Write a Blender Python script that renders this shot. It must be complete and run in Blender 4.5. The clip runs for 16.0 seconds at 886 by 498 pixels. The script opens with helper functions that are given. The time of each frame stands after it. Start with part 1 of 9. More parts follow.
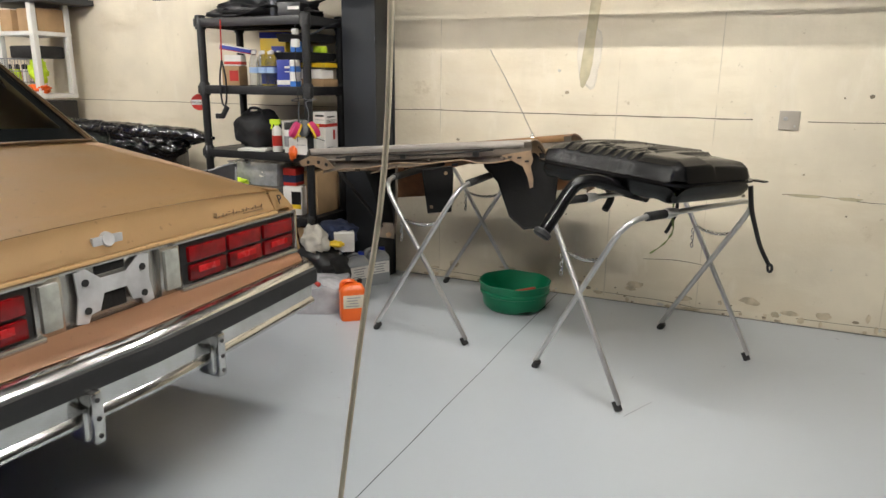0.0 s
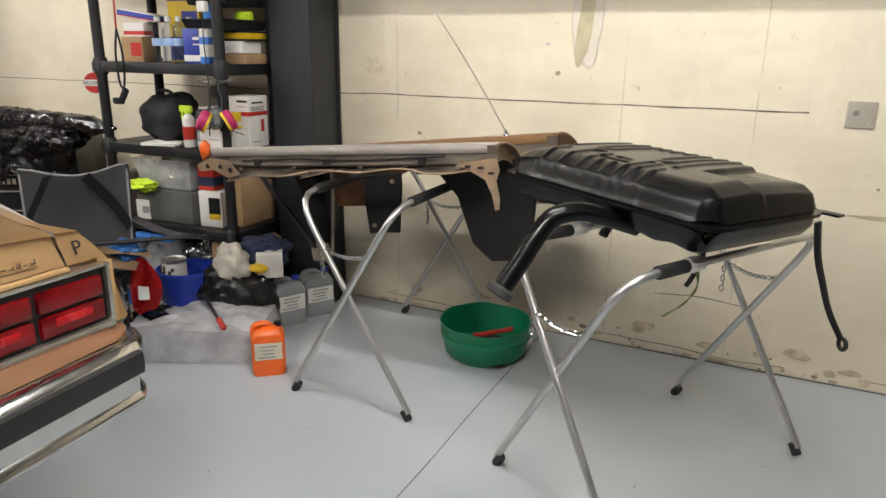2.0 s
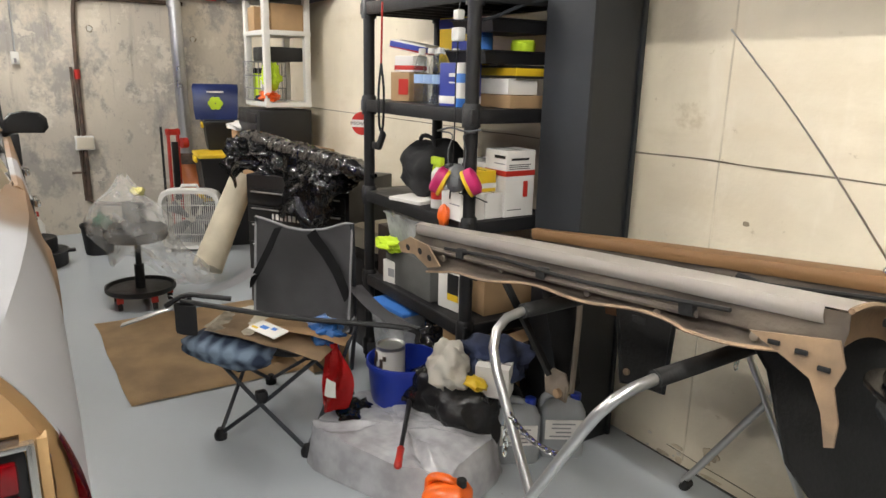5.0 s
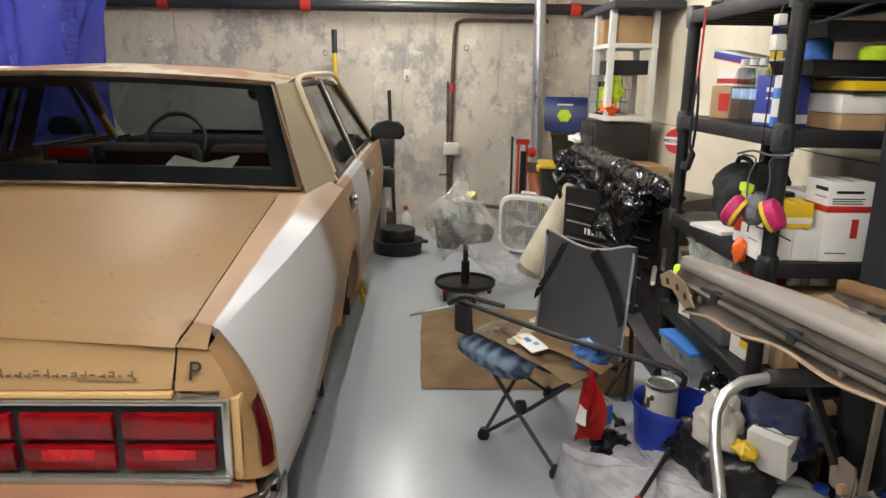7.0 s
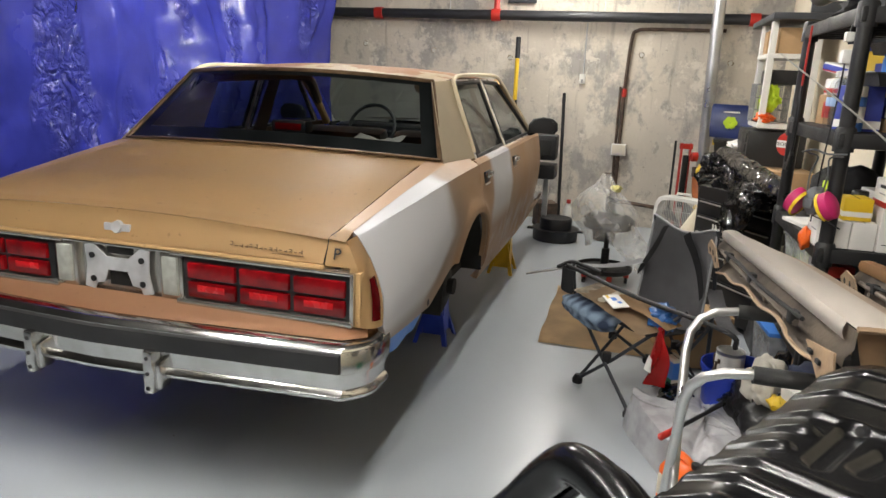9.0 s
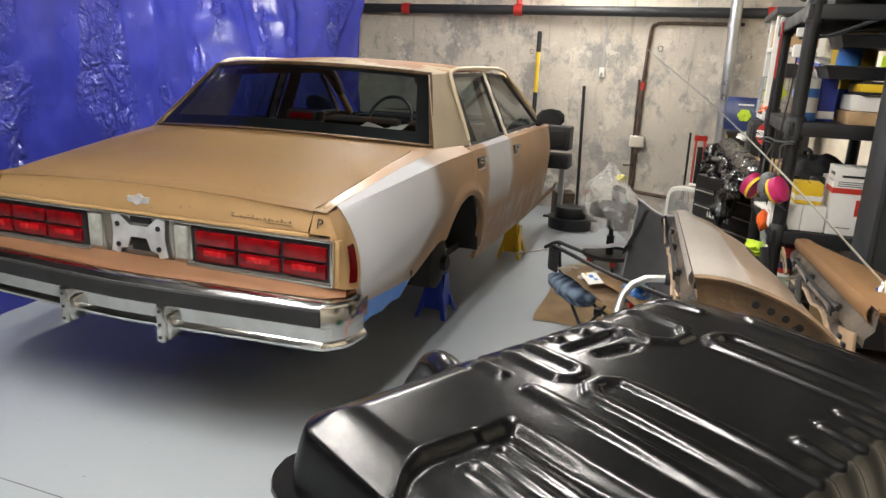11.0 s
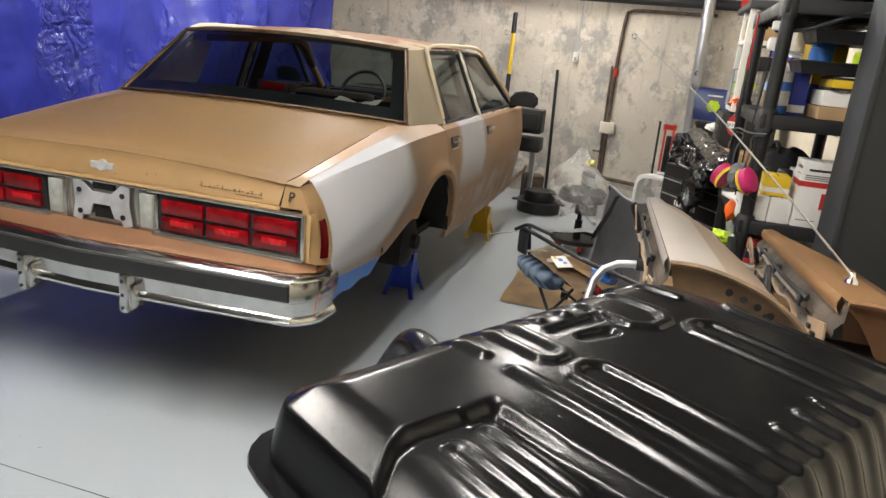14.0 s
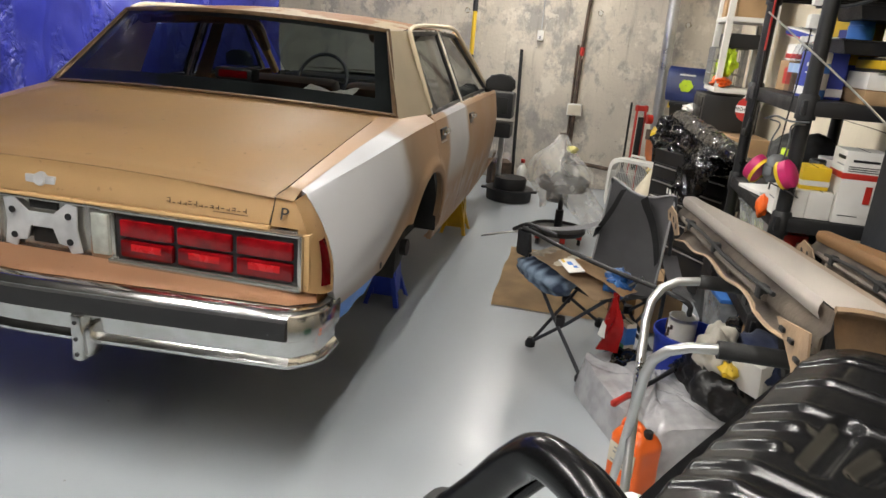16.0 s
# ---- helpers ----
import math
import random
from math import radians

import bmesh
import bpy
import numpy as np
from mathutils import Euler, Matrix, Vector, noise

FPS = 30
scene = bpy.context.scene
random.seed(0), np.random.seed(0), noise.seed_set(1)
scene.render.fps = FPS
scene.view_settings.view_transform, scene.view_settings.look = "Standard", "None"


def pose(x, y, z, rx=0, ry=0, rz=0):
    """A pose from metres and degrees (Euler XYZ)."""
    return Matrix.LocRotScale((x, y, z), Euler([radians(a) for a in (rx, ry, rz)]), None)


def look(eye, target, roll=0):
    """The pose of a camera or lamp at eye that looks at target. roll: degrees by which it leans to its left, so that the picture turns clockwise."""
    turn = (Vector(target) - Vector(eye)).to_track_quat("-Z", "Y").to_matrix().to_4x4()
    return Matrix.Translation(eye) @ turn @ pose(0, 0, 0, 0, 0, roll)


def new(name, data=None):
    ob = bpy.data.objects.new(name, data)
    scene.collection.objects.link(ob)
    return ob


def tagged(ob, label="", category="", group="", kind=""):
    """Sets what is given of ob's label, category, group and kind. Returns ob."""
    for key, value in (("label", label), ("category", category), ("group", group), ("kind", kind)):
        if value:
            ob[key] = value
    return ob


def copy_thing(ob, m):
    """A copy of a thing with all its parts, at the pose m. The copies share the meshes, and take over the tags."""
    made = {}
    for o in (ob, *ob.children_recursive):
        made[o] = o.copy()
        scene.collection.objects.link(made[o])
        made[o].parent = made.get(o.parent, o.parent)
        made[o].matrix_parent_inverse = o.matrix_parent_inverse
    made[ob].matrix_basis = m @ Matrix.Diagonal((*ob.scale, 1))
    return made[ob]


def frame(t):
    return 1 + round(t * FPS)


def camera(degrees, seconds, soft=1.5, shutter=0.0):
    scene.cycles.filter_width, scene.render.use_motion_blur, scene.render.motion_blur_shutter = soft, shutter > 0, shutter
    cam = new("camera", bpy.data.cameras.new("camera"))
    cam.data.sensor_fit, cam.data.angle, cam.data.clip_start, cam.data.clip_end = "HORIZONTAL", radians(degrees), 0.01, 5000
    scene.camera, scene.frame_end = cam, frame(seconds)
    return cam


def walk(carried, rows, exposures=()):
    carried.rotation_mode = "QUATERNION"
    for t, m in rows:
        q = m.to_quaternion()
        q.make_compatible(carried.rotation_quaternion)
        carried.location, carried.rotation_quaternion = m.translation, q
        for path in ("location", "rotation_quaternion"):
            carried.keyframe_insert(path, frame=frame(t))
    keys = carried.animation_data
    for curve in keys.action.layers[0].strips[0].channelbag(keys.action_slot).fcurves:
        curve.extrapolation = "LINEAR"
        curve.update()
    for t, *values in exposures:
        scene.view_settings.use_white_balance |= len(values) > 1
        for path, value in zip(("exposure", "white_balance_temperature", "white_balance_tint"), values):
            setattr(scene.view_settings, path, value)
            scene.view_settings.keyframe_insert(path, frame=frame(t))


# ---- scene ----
cam = camera(66.0, 16.0)
PATH = [
    (0, (-0.14, 0.112, 1.399), (-0.936, 1.881, 0.913), 0.6),
    (0.5, (-0.195, 0.388, 1.403), (-0.639, 2.249, 0.822), 1.1),
    (1, (-0.191, 0.64, 1.366), (-0.654, 2.482, 0.738), 1.7),
    (1.5, (-0.177, 0.928, 1.396), (-0.889, 2.697, 0.793), 0.7),
    (2, (-0.286, 1.189, 1.416), (-1.112, 2.923, 0.857), 0.8),
    (2.5, (-0.357, 1.391, 1.402), (-1.479, 2.961, 0.877), 1.0),
    (3, (-0.324, 1.625, 1.478), (-1.66, 3.023, 0.966), 1.2),
    (3.2, (-0.332, 1.689, 1.475), (-1.694, 3.066, 0.975), 0.9),
    (5.3, (-0.749, 2.459, 1.456), (-2.405, 3.471, 0.969), 2.0),
    (5.5, (-0.823, 2.517, 1.469), (-2.502, 3.496, 0.995), 2.5),
    (6, (-0.902, 2.617, 1.481), (-2.74, 3.248, 1.009), 2.5),
    (6.5, (-0.794, 2.731, 1.494), (-2.716, 2.991, 1.008), 1.0),
    (7, (-0.61, 2.719, 1.476), (-2.55, 2.772, 0.992), 0.9),
    (7.5, (-0.383, 2.765, 1.474), (-2.319, 2.694, 0.976), 2.2),
    (8, (-0.251, 2.919, 1.475), (-2.167, 2.622, 0.986), 2.4),
    (8.5, (-0.128, 3.06, 1.482), (-2.014, 2.602, 0.997), 1.5),
    (9, (0.048, 3.128, 1.471), (-1.824, 2.62, 0.982), 2.5),
    (9.2, (0.109, 3.149, 1.483), (-1.758, 2.64, 0.978), 3.1),
    (11.3, (0.331, 3.512, 1.479), (-1.494, 2.875, 0.968), 2.4),
    (11.5, (0.382, 3.533, 1.472), (-1.475, 2.995, 0.96), 3.8),
    (12, (0.395, 3.576, 1.478), (-1.499, 3.188, 0.966), 5.8),
    (12.5, (0.312, 3.633, 1.473), (-1.578, 3.232, 0.954), 5.1),
    (13, (0.258, 3.669, 1.471), (-1.605, 3.18, 0.936), 4.4),
    (13.5, (0.234, 3.607, 1.463), (-1.605, 3.052, 0.907), 4.2),
    (14, (0.254, 3.439, 1.471), (-1.592, 2.913, 0.909), 5.3),
    (14.5, (0.209, 3.297, 1.443), (-1.648, 2.827, 0.866), 7.8),
    (15, (0.024, 3.191, 1.437), (-1.831, 2.74, 0.839), 7.2),
    (15.5, (-0.071, 3.129, 1.445), (-1.927, 2.704, 0.834), 5.1),
    (16, (-0.054, 3.087, 1.461), (-1.928, 2.735, 0.858), 4.8),
]
walk(cam, [(t, look(eye, target, roll)) for t, eye, target, roll in PATH],
     exposures=[(0.0, -0.22), (2.0, -0.22), (3.0, -0.2), (5.5, -0.04), (9.0, 0.0), (11.5, 0.16), (13.5, 0.16), (15.0, 0.04), (16.0, 0.02)])

# ---- light: unseen fluorescent fixtures under the ceiling, a dim world ----
world = bpy.data.worlds.new("garage_dark")
scene.world = world
world.use_nodes = True
world.node_tree.nodes["Background"].inputs[0].default_value = (1.0, 0.96, 0.92, 1)
world.node_tree.nodes["Background"].inputs[1].default_value = 0.02
CEIL = 2.75
# Out of view: some inferred from highlights and shadows, others added to brighten.
TUBES = [(-6.5, 2.45, 100), (-4.2, 2.75, 80), (-1.0, 2.95, 112), (-4.3, 1.25, 135), (-0.9, 1.1, 120), (0.1, 2.0, 95), (2.8, 0.8, 18)]
TUBE_R, TUBE_L = 0.019, 1.2


# ---- materials ----
def mat(name, col, rough=0.5, metal=0.0, var=0.18, scale=6.0, bump=0.15, bscale=90.0, col2=None, lo=0.35, hi=0.65, rvar=0.12,
        coat=0.0, trans=0.0, alpha=1.0, sheen=0.0, world_space=False, depth=0.004, spec=0.5):
    """Two scales of colour variation, a fine relief and uneven gloss."""
    m = bpy.data.materials.new(name)
    m.use_nodes = True
    nt = m.node_tree
    n, l = nt.nodes, nt.links
    b = n["Principled BSDF"]
    if world_space:
        src = n.new("ShaderNodeNewGeometry").outputs["Position"]
    else:
        src = n.new("ShaderNodeTexCoord").outputs["Object"]
    c1 = tuple(col)
    c2 = tuple(col2) if col2 else tuple(max(0.0, min(1.0, c * (1 - 2 * var))) for c in c1)
    big = n.new("ShaderNodeTexNoise")
    big.inputs["Scale"].default_value, big.inputs["Detail"].default_value = scale, 6
    l.new(src, big.inputs["Vector"])
    ramp = n.new("ShaderNodeMapRange")
    ramp.inputs[1].default_value, ramp.inputs[2].default_value = lo, hi
    l.new(big.outputs[0], ramp.inputs[0])
    mix = n.new("ShaderNodeMix")
    mix.data_type = "RGBA"
    mix.inputs[6].default_value, mix.inputs[7].default_value = (*c2, 1), (*c1, 1)
    l.new(ramp.outputs[0], mix.inputs[0])
    fine = n.new("ShaderNodeTexNoise")
    fine.inputs["Scale"].default_value, fine.inputs["Detail"].default_value = bscale, 3
    l.new(src, fine.inputs["Vector"])
    l.new(mix.outputs[2], b.inputs["Base Color"])
    rr = n.new("ShaderNodeMapRange")
    rr.inputs[1].default_value, rr.inputs[2].default_value = 0.3, 0.7
    rr.inputs[3].default_value, rr.inputs[4].default_value = max(0.02, rough - rvar), min(1.0, rough + rvar)
    l.new(big.outputs[0], rr.inputs[0])
    l.new(rr.outputs[0], b.inputs["Roughness"])
    b.inputs["Metallic"].default_value = metal
    b.inputs["Specular IOR Level"].default_value = spec
    if coat:
        b.inputs["Coat Weight"].default_value, b.inputs["Coat Roughness"].default_value = coat, 0.12
    if trans:
        b.inputs["Transmission Weight"].default_value = trans
    if alpha < 1:
        b.inputs["Alpha"].default_value = alpha
    if sheen:
        b.inputs["Sheen Weight"].default_value = sheen
    if bump:
        bp = n.new("ShaderNodeBump")
        bp.inputs["Strength"].default_value, bp.inputs["Distance"].default_value = bump, depth
        l.new(fine.outputs[0], bp.inputs["Height"])
        l.new(bp.outputs[0], b.inputs["Normal"])
    return m


def glass(name, tint=(0.75, 0.85, 0.85), rough=0.02, f0=0.05):
    m = bpy.data.materials.new(name)
    m.use_nodes = True
    nt = m.node_tree
    nt.nodes.clear()
    out = nt.nodes.new("ShaderNodeOutputMaterial")
    tr = nt.nodes.new("ShaderNodeBsdfTransparent")
    gl = nt.nodes.new("ShaderNodeBsdfGlossy")
    lw = nt.nodes.new("ShaderNodeLayerWeight")
    lw.inputs[0].default_value = 0.5
    pw = nt.nodes.new("ShaderNodeMath")
    pw.operation, pw.inputs[1].default_value = "POWER", 5.0
    nt.links.new(lw.outputs["Facing"], pw.inputs[0])
    fr = nt.nodes.new("ShaderNodeMath")
    fr.operation, fr.inputs[1].default_value, fr.inputs[2].default_value = "MULTIPLY_ADD", 0.9, f0
    nt.links.new(pw.outputs[0], fr.inputs[0])
    mx = nt.nodes.new("ShaderNodeMixShader")
    tr.inputs[0].default_value = (*tint, 1)
    gl.inputs["Roughness"].default_value = rough
    nt.links.new(fr.outputs[0], mx.inputs[0])
    nt.links.new(tr.outputs[0], mx.inputs[1])
    nt.links.new(gl.outputs[0], mx.inputs[2])
    nt.links.new(mx.outputs[0], out.inputs[0])
    return m


def nodes_of(m):
    return m.node_tree.nodes, m.node_tree.links, m.node_tree.nodes["Principled BSDF"]


M_BLACKPLASTIC = mat("black_plastic", (0.013, 0.013, 0.0145), 0.5, bump=0.25, bscale=220, spec=0.4)
M_SATINBLACK = mat("satin_black_paint", (0.005, 0.005, 0.0055), 0.22, var=0.1, scale=5, bump=0.0, rvar=0.04, spec=0.24)
M_RUBBER = mat("rubber", (0.02, 0.02, 0.02), 0.75, bump=0.3)
M_STEEL = mat("galvanised_steel", (0.6, 0.6, 0.59), 0.36, 0.9, var=0.05, scale=14, bump=0.02, rvar=0.05)
M_CHROME = mat("chrome", (0.72, 0.72, 0.71), 0.12, 1.0, var=0.04, scale=9, bump=0.02, bscale=40, rvar=0.03)
M_OLDCHROME = mat("pitted_chrome", (0.62, 0.615, 0.605), 0.16, 1.0, var=0.1, scale=16, bump=0.012, bscale=120, col2=(0.54, 0.53, 0.51), lo=0.3, hi=0.6, rvar=0.03)
M_CARD = mat("cardboard", (0.42, 0.27, 0.14), 0.85, var=0.12, scale=7, bump=0.25, bscale=120)
M_WHITEPL = mat("white_plastic", (0.72, 0.71, 0.67), 0.45, var=0.05, bump=0.08)
M_WHITEPAPER = mat("white_paper", (0.75, 0.73, 0.69), 0.8, var=0.06, bump=0.12)
M_CREAMPAPER = mat("cream_paper", (0.66, 0.6, 0.48), 0.8, var=0.08, bump=0.2)
M_RED = mat("red_paint", (0.5, 0.03, 0.02), 0.4, var=0.12)
M_ORANGE = mat("orange_plastic", (0.85, 0.14, 0.015), 0.38, var=0.06, bump=0.06)
M_YELLOW = mat("yellow_plastic", (0.75, 0.5, 0.02), 0.45, var=0.08)
M_GREEN = mat("green_plastic", (0.0, 0.17, 0.075), 0.42, var=0.1, bump=0.1)
M_BLUE = mat("blue_plastic", (0.015, 0.04, 0.35), 0.38, var=0.1, bump=0.1)
M_CHARTREUSE = mat("chartreuse_fabric", (0.55, 0.75, 0.03), 0.8, var=0.1)
M_GREYFAB = mat("grey_mesh_fabric", (0.12, 0.117, 0.125), 0.9, var=0.15, bump=0.6, bscale=420, sheen=0.2)
M_LIGHTGREY = mat("light_grey_vinyl", (0.3, 0.3, 0.31), 0.7, var=0.1, bump=0.3, bscale=300)
M_NAVY = mat("navy_cloth", (0.02, 0.03, 0.075), 0.9, var=0.3, bump=0.4, bscale=200)
M_BLACKCLOTH = mat("black_cloth", (0.018, 0.018, 0.02), 0.85, var=0.2, bump=0.4, bscale=200)
M_WHITECLOTH = mat("white_cloth", (0.68, 0.64, 0.56), 0.9, var=0.12, bump=0.4, bscale=200)
M_BLACKBAG = mat("black_bin_film", (0.008, 0.008, 0.009), 0.11, var=0.1, bump=0.55, bscale=9, depth=0.05, rvar=0.04, spec=0.7)
M_CLEARPL = glass("clear_plastic", (0.86, 0.88, 0.9), 0.15)
M_DARKGREYST = mat("dark_grey_steel_paint", (0.03, 0.034, 0.042), 0.5, var=0.25, scale=3, bump=0.15)
M_UNDERCOAT = mat("black_underside", (0.01, 0.0095, 0.009), 0.8, var=0.3, bump=0.5)


# ---- mesh helpers ----
def finish(bm, name, material, smooth=40):
    bmesh.ops.recalc_face_normals(bm, faces=bm.faces)
    me = bpy.data.meshes.new(name)
    bm.to_mesh(me)
    bm.free()
    for m in (material if isinstance(material, (list, tuple)) else [material]):
        me.materials.append(m)
    if smooth:
        me.polygons.foreach_set("use_smooth", [True] * len(me.polygons))
        me.set_sharp_from_angle(angle=radians(smooth))
    return me


def thing(name, label, category, m=None, group="", kind=""):
    ob = new(name)
    ob.empty_display_size = 0.1
    if m is not None:
        ob.matrix_world = m
    return tagged(ob, label, category, group, kind)


def part(name, bm, material, parent, label="", smooth=40):
    ob = new(name, finish(bm, name, material, smooth))
    ob.parent = parent
    return tagged(ob, label) if label else ob


def solid(name, bm, material, label, category, m=None, group="", kind="", smooth=40):
    ob = new(name, finish(bm, name, material, smooth))
    if m is not None:
        ob.matrix_world = m
    return tagged(ob, label, category, group, kind)


def bm_new():
    return bmesh.new()


def box(bm, c, s, bevel=0.0, m=None, seg=2):
    """A box of centre c and size s, edges rounded by bevel."""
    r = bmesh.ops.create_cube(bm, size=1.0, matrix=Matrix.Translation(c) @ Matrix.Diagonal((*s, 1)))
    vs = r["verts"]
    if bevel:
        es = list({e for v in vs for e in v.link_edges})
        o = bmesh.ops.bevel(bm, geom=es, offset=min(bevel, min(s) * 0.45), segments=seg, affect="EDGES", profile=0.6)
        vs = list({v for f in o["faces"] for v in f.verts} | {v for v in vs if v.is_valid})
    if m is not None:
        bmesh.ops.transform(bm, matrix=m, verts=vs)
    return vs


def boxed(c, s, bevel=0.0, m=None):
    bm = bm_new()
    box(bm, c, s, bevel, m)
    return bm


def rings(bm, loops, closed=True, cap=True, skip=()):
    """Skin a list of equally long vertex loops."""
    vv = [[bm.verts.new(p) for p in loop] for loop in loops]
    n = len(vv[0])
    for a, b in zip(vv, vv[1:]):
        for i in range(n if closed else n - 1):
            j = (i + 1) % n
            try:
                bm.faces.new((a[i], a[j], b[j], b[i]))
            except ValueError:
                pass
    if cap and closed:
        for r in (vv[0], vv[-1]):
            try:
                bm.faces.new(r)
            except ValueError:
                pass
    return vv


def tube(bm, pts, r, seg=10, cap=True, flat=1.0):
    """A round tube along a line of points; r is a number or one per point."""
    pts = [Vector(p) for p in pts]
    loops, up = [], None
    for i, p in enumerate(pts):
        d = (pts[min(i + 1, len(pts) - 1)] - pts[max(i - 1, 0)]).normalized()
        if up is None:
            up = Vector((0, 0, 1)) if abs(d.z) < 0.9 else Vector((1, 0, 0))
        side = d.cross(up).normalized()
        up = side.cross(d).normalized()
        rr = r[i] if isinstance(r, (list, tuple)) else r
        loops.append([p + rr * (math.cos(a) * side + flat * math.sin(a) * up) for a in [2 * math.pi * k / seg for k in range(seg)]])
    rings(bm, loops, True, cap)


def tubed(pts, r, seg=10, flat=1.0):
    bm = bm_new()
    tube(bm, pts, r, seg, True, flat)
    return bm


def smooth_line(pts, n=6):
    """Catmull-Rom through the points."""
    p = [Vector(q) for q in pts]
    p = [2 * p[0] - p[1]] + p + [2 * p[-1] - p[-2]]
    out = []
    for i in range(1, len(p) - 2):
        for k in range(n):
            t = k / n
            out.append(0.5 * ((2 * p[i]) + (p[i + 1] - p[i - 1]) * t + (2 * p[i - 1] - 5 * p[i] + 4 * p[i + 1] - p[i + 2]) * t * t
                              + (3 * p[i] - p[i - 1] - 3 * p[i + 1] + p[i + 2]) * t ** 3))
    return out + [p[-2]]


def lathe(bm, prof, seg=24, m=None, cap=True):
    """Turn (radius, height) pairs about z."""
    loops = [[Vector((r * math.cos(a), r * math.sin(a), z)) for a in [2 * math.pi * k / seg for k in range(seg)]] for r, z in prof]
    if m is not None:
        loops = [[m @ p for p in lp] for lp in loops]
    rings(bm, loops, True, cap)


def lathed(prof, seg=24, m=None, cap=True):
    bm = bm_new()
    lathe(bm, prof, seg, m, cap)
    return bm


def sheet(nx, ny, fn, thick=0.0):
    """A grid surface fn(u, v) -> point; thick gives it a back."""
    bm = bm_new()
    g = [[bm.verts.new(fn(i / nx, j / ny)) for j in range(ny + 1)] for i in range(nx + 1)]
    for i in range(nx):
        for j in range(ny):
            bm.faces.new((g[i][j], g[i + 1][j], g[i + 1][j + 1], g[i][j + 1]))
    if thick:
        bmesh.ops.solidify(bm, geom=bm.faces[:], thickness=thick)
    return bm


def prism(outline, depth, axis="y", at=0.0):
    """A flat outline of (a, b) pairs pushed out along an axis."""
    bm = bm_new()

    def put(a, b, c):
        return {"y": (a, c, b), "x": (c, a, b), "z": (a, b, c)}[axis]
    f = [bm.verts.new(put(a, b, at)) for a, b in outline]
    k = [bm.verts.new(put(a, b, at + depth)) for a, b in outline]
    bm.faces.new(f)
    bm.faces.new(k[::-1])
    n = len(f)
    for i in range(n):
        bm.faces.new((f[i], f[(i + 1) % n], k[(i + 1) % n], k[i]))
    return bm


def lump(c, r, amp=0.25, freq=3.0, sub=4, seed=0.0, flat_z=None, crease=0.0):
    """A crumpled soft lump (bags, heaped cloth) round c with radii r."""
    bm = bm_new()
    bmesh.ops.create_icosphere(bm, subdivisions=sub, radius=1.0)
    for v in bm.verts:
        d = v.co.normalized()
        q = d * freq + Vector((seed, seed * 1.7, -seed))
        k = 1 + amp * noise.noise(q) + amp * 0.5 * noise.noise(q * 2.3)
        if crease:
            k += crease * (0.5 - abs(noise.noise(q * 3.1 + Vector((9, 2, 5))))) + crease * 0.5 * (0.5 - abs(noise.noise(q * 7.3)))
        v.co = Vector((d.x * r[0] * k, d.y * r[1] * k, d.z * r[2] * k)) + Vector(c)
        if flat_z is not None and v.co.z < flat_z:
            v.co.z = flat_z + 0.15 * (v.co.z - flat_z) * 0
    return bm


def words(text, size, material, m, parent=None, name="lettering", depth=0.001, align="CENTER"):
    cu = bpy.data.curves.new(name, "FONT")
    cu.body, cu.size, cu.extrude, cu.align_x, cu.align_y, cu.resolution_u = text, size, depth, align, "CENTER", 3
    tmp = bpy.data.objects.new(name, cu)
    scene.collection.objects.link(tmp)
    bpy.context.view_layer.update()
    me = bpy.data.meshes.new_from_object(tmp.evaluated_get(bpy.context.evaluated_depsgraph_get()))
    bpy.data.objects.remove(tmp)
    bpy.data.curves.remove(cu)
    me.materials.clear()
    me.materials.append(material)
    me.transform(m)
    ob = new(name, me)
    ob.parent = parent
    return ob


# ---- the garage shell ----
WALL_Y, END_X, BACK_X, LEFT_Y = 4.45, -7.42, 6.0, -4.5


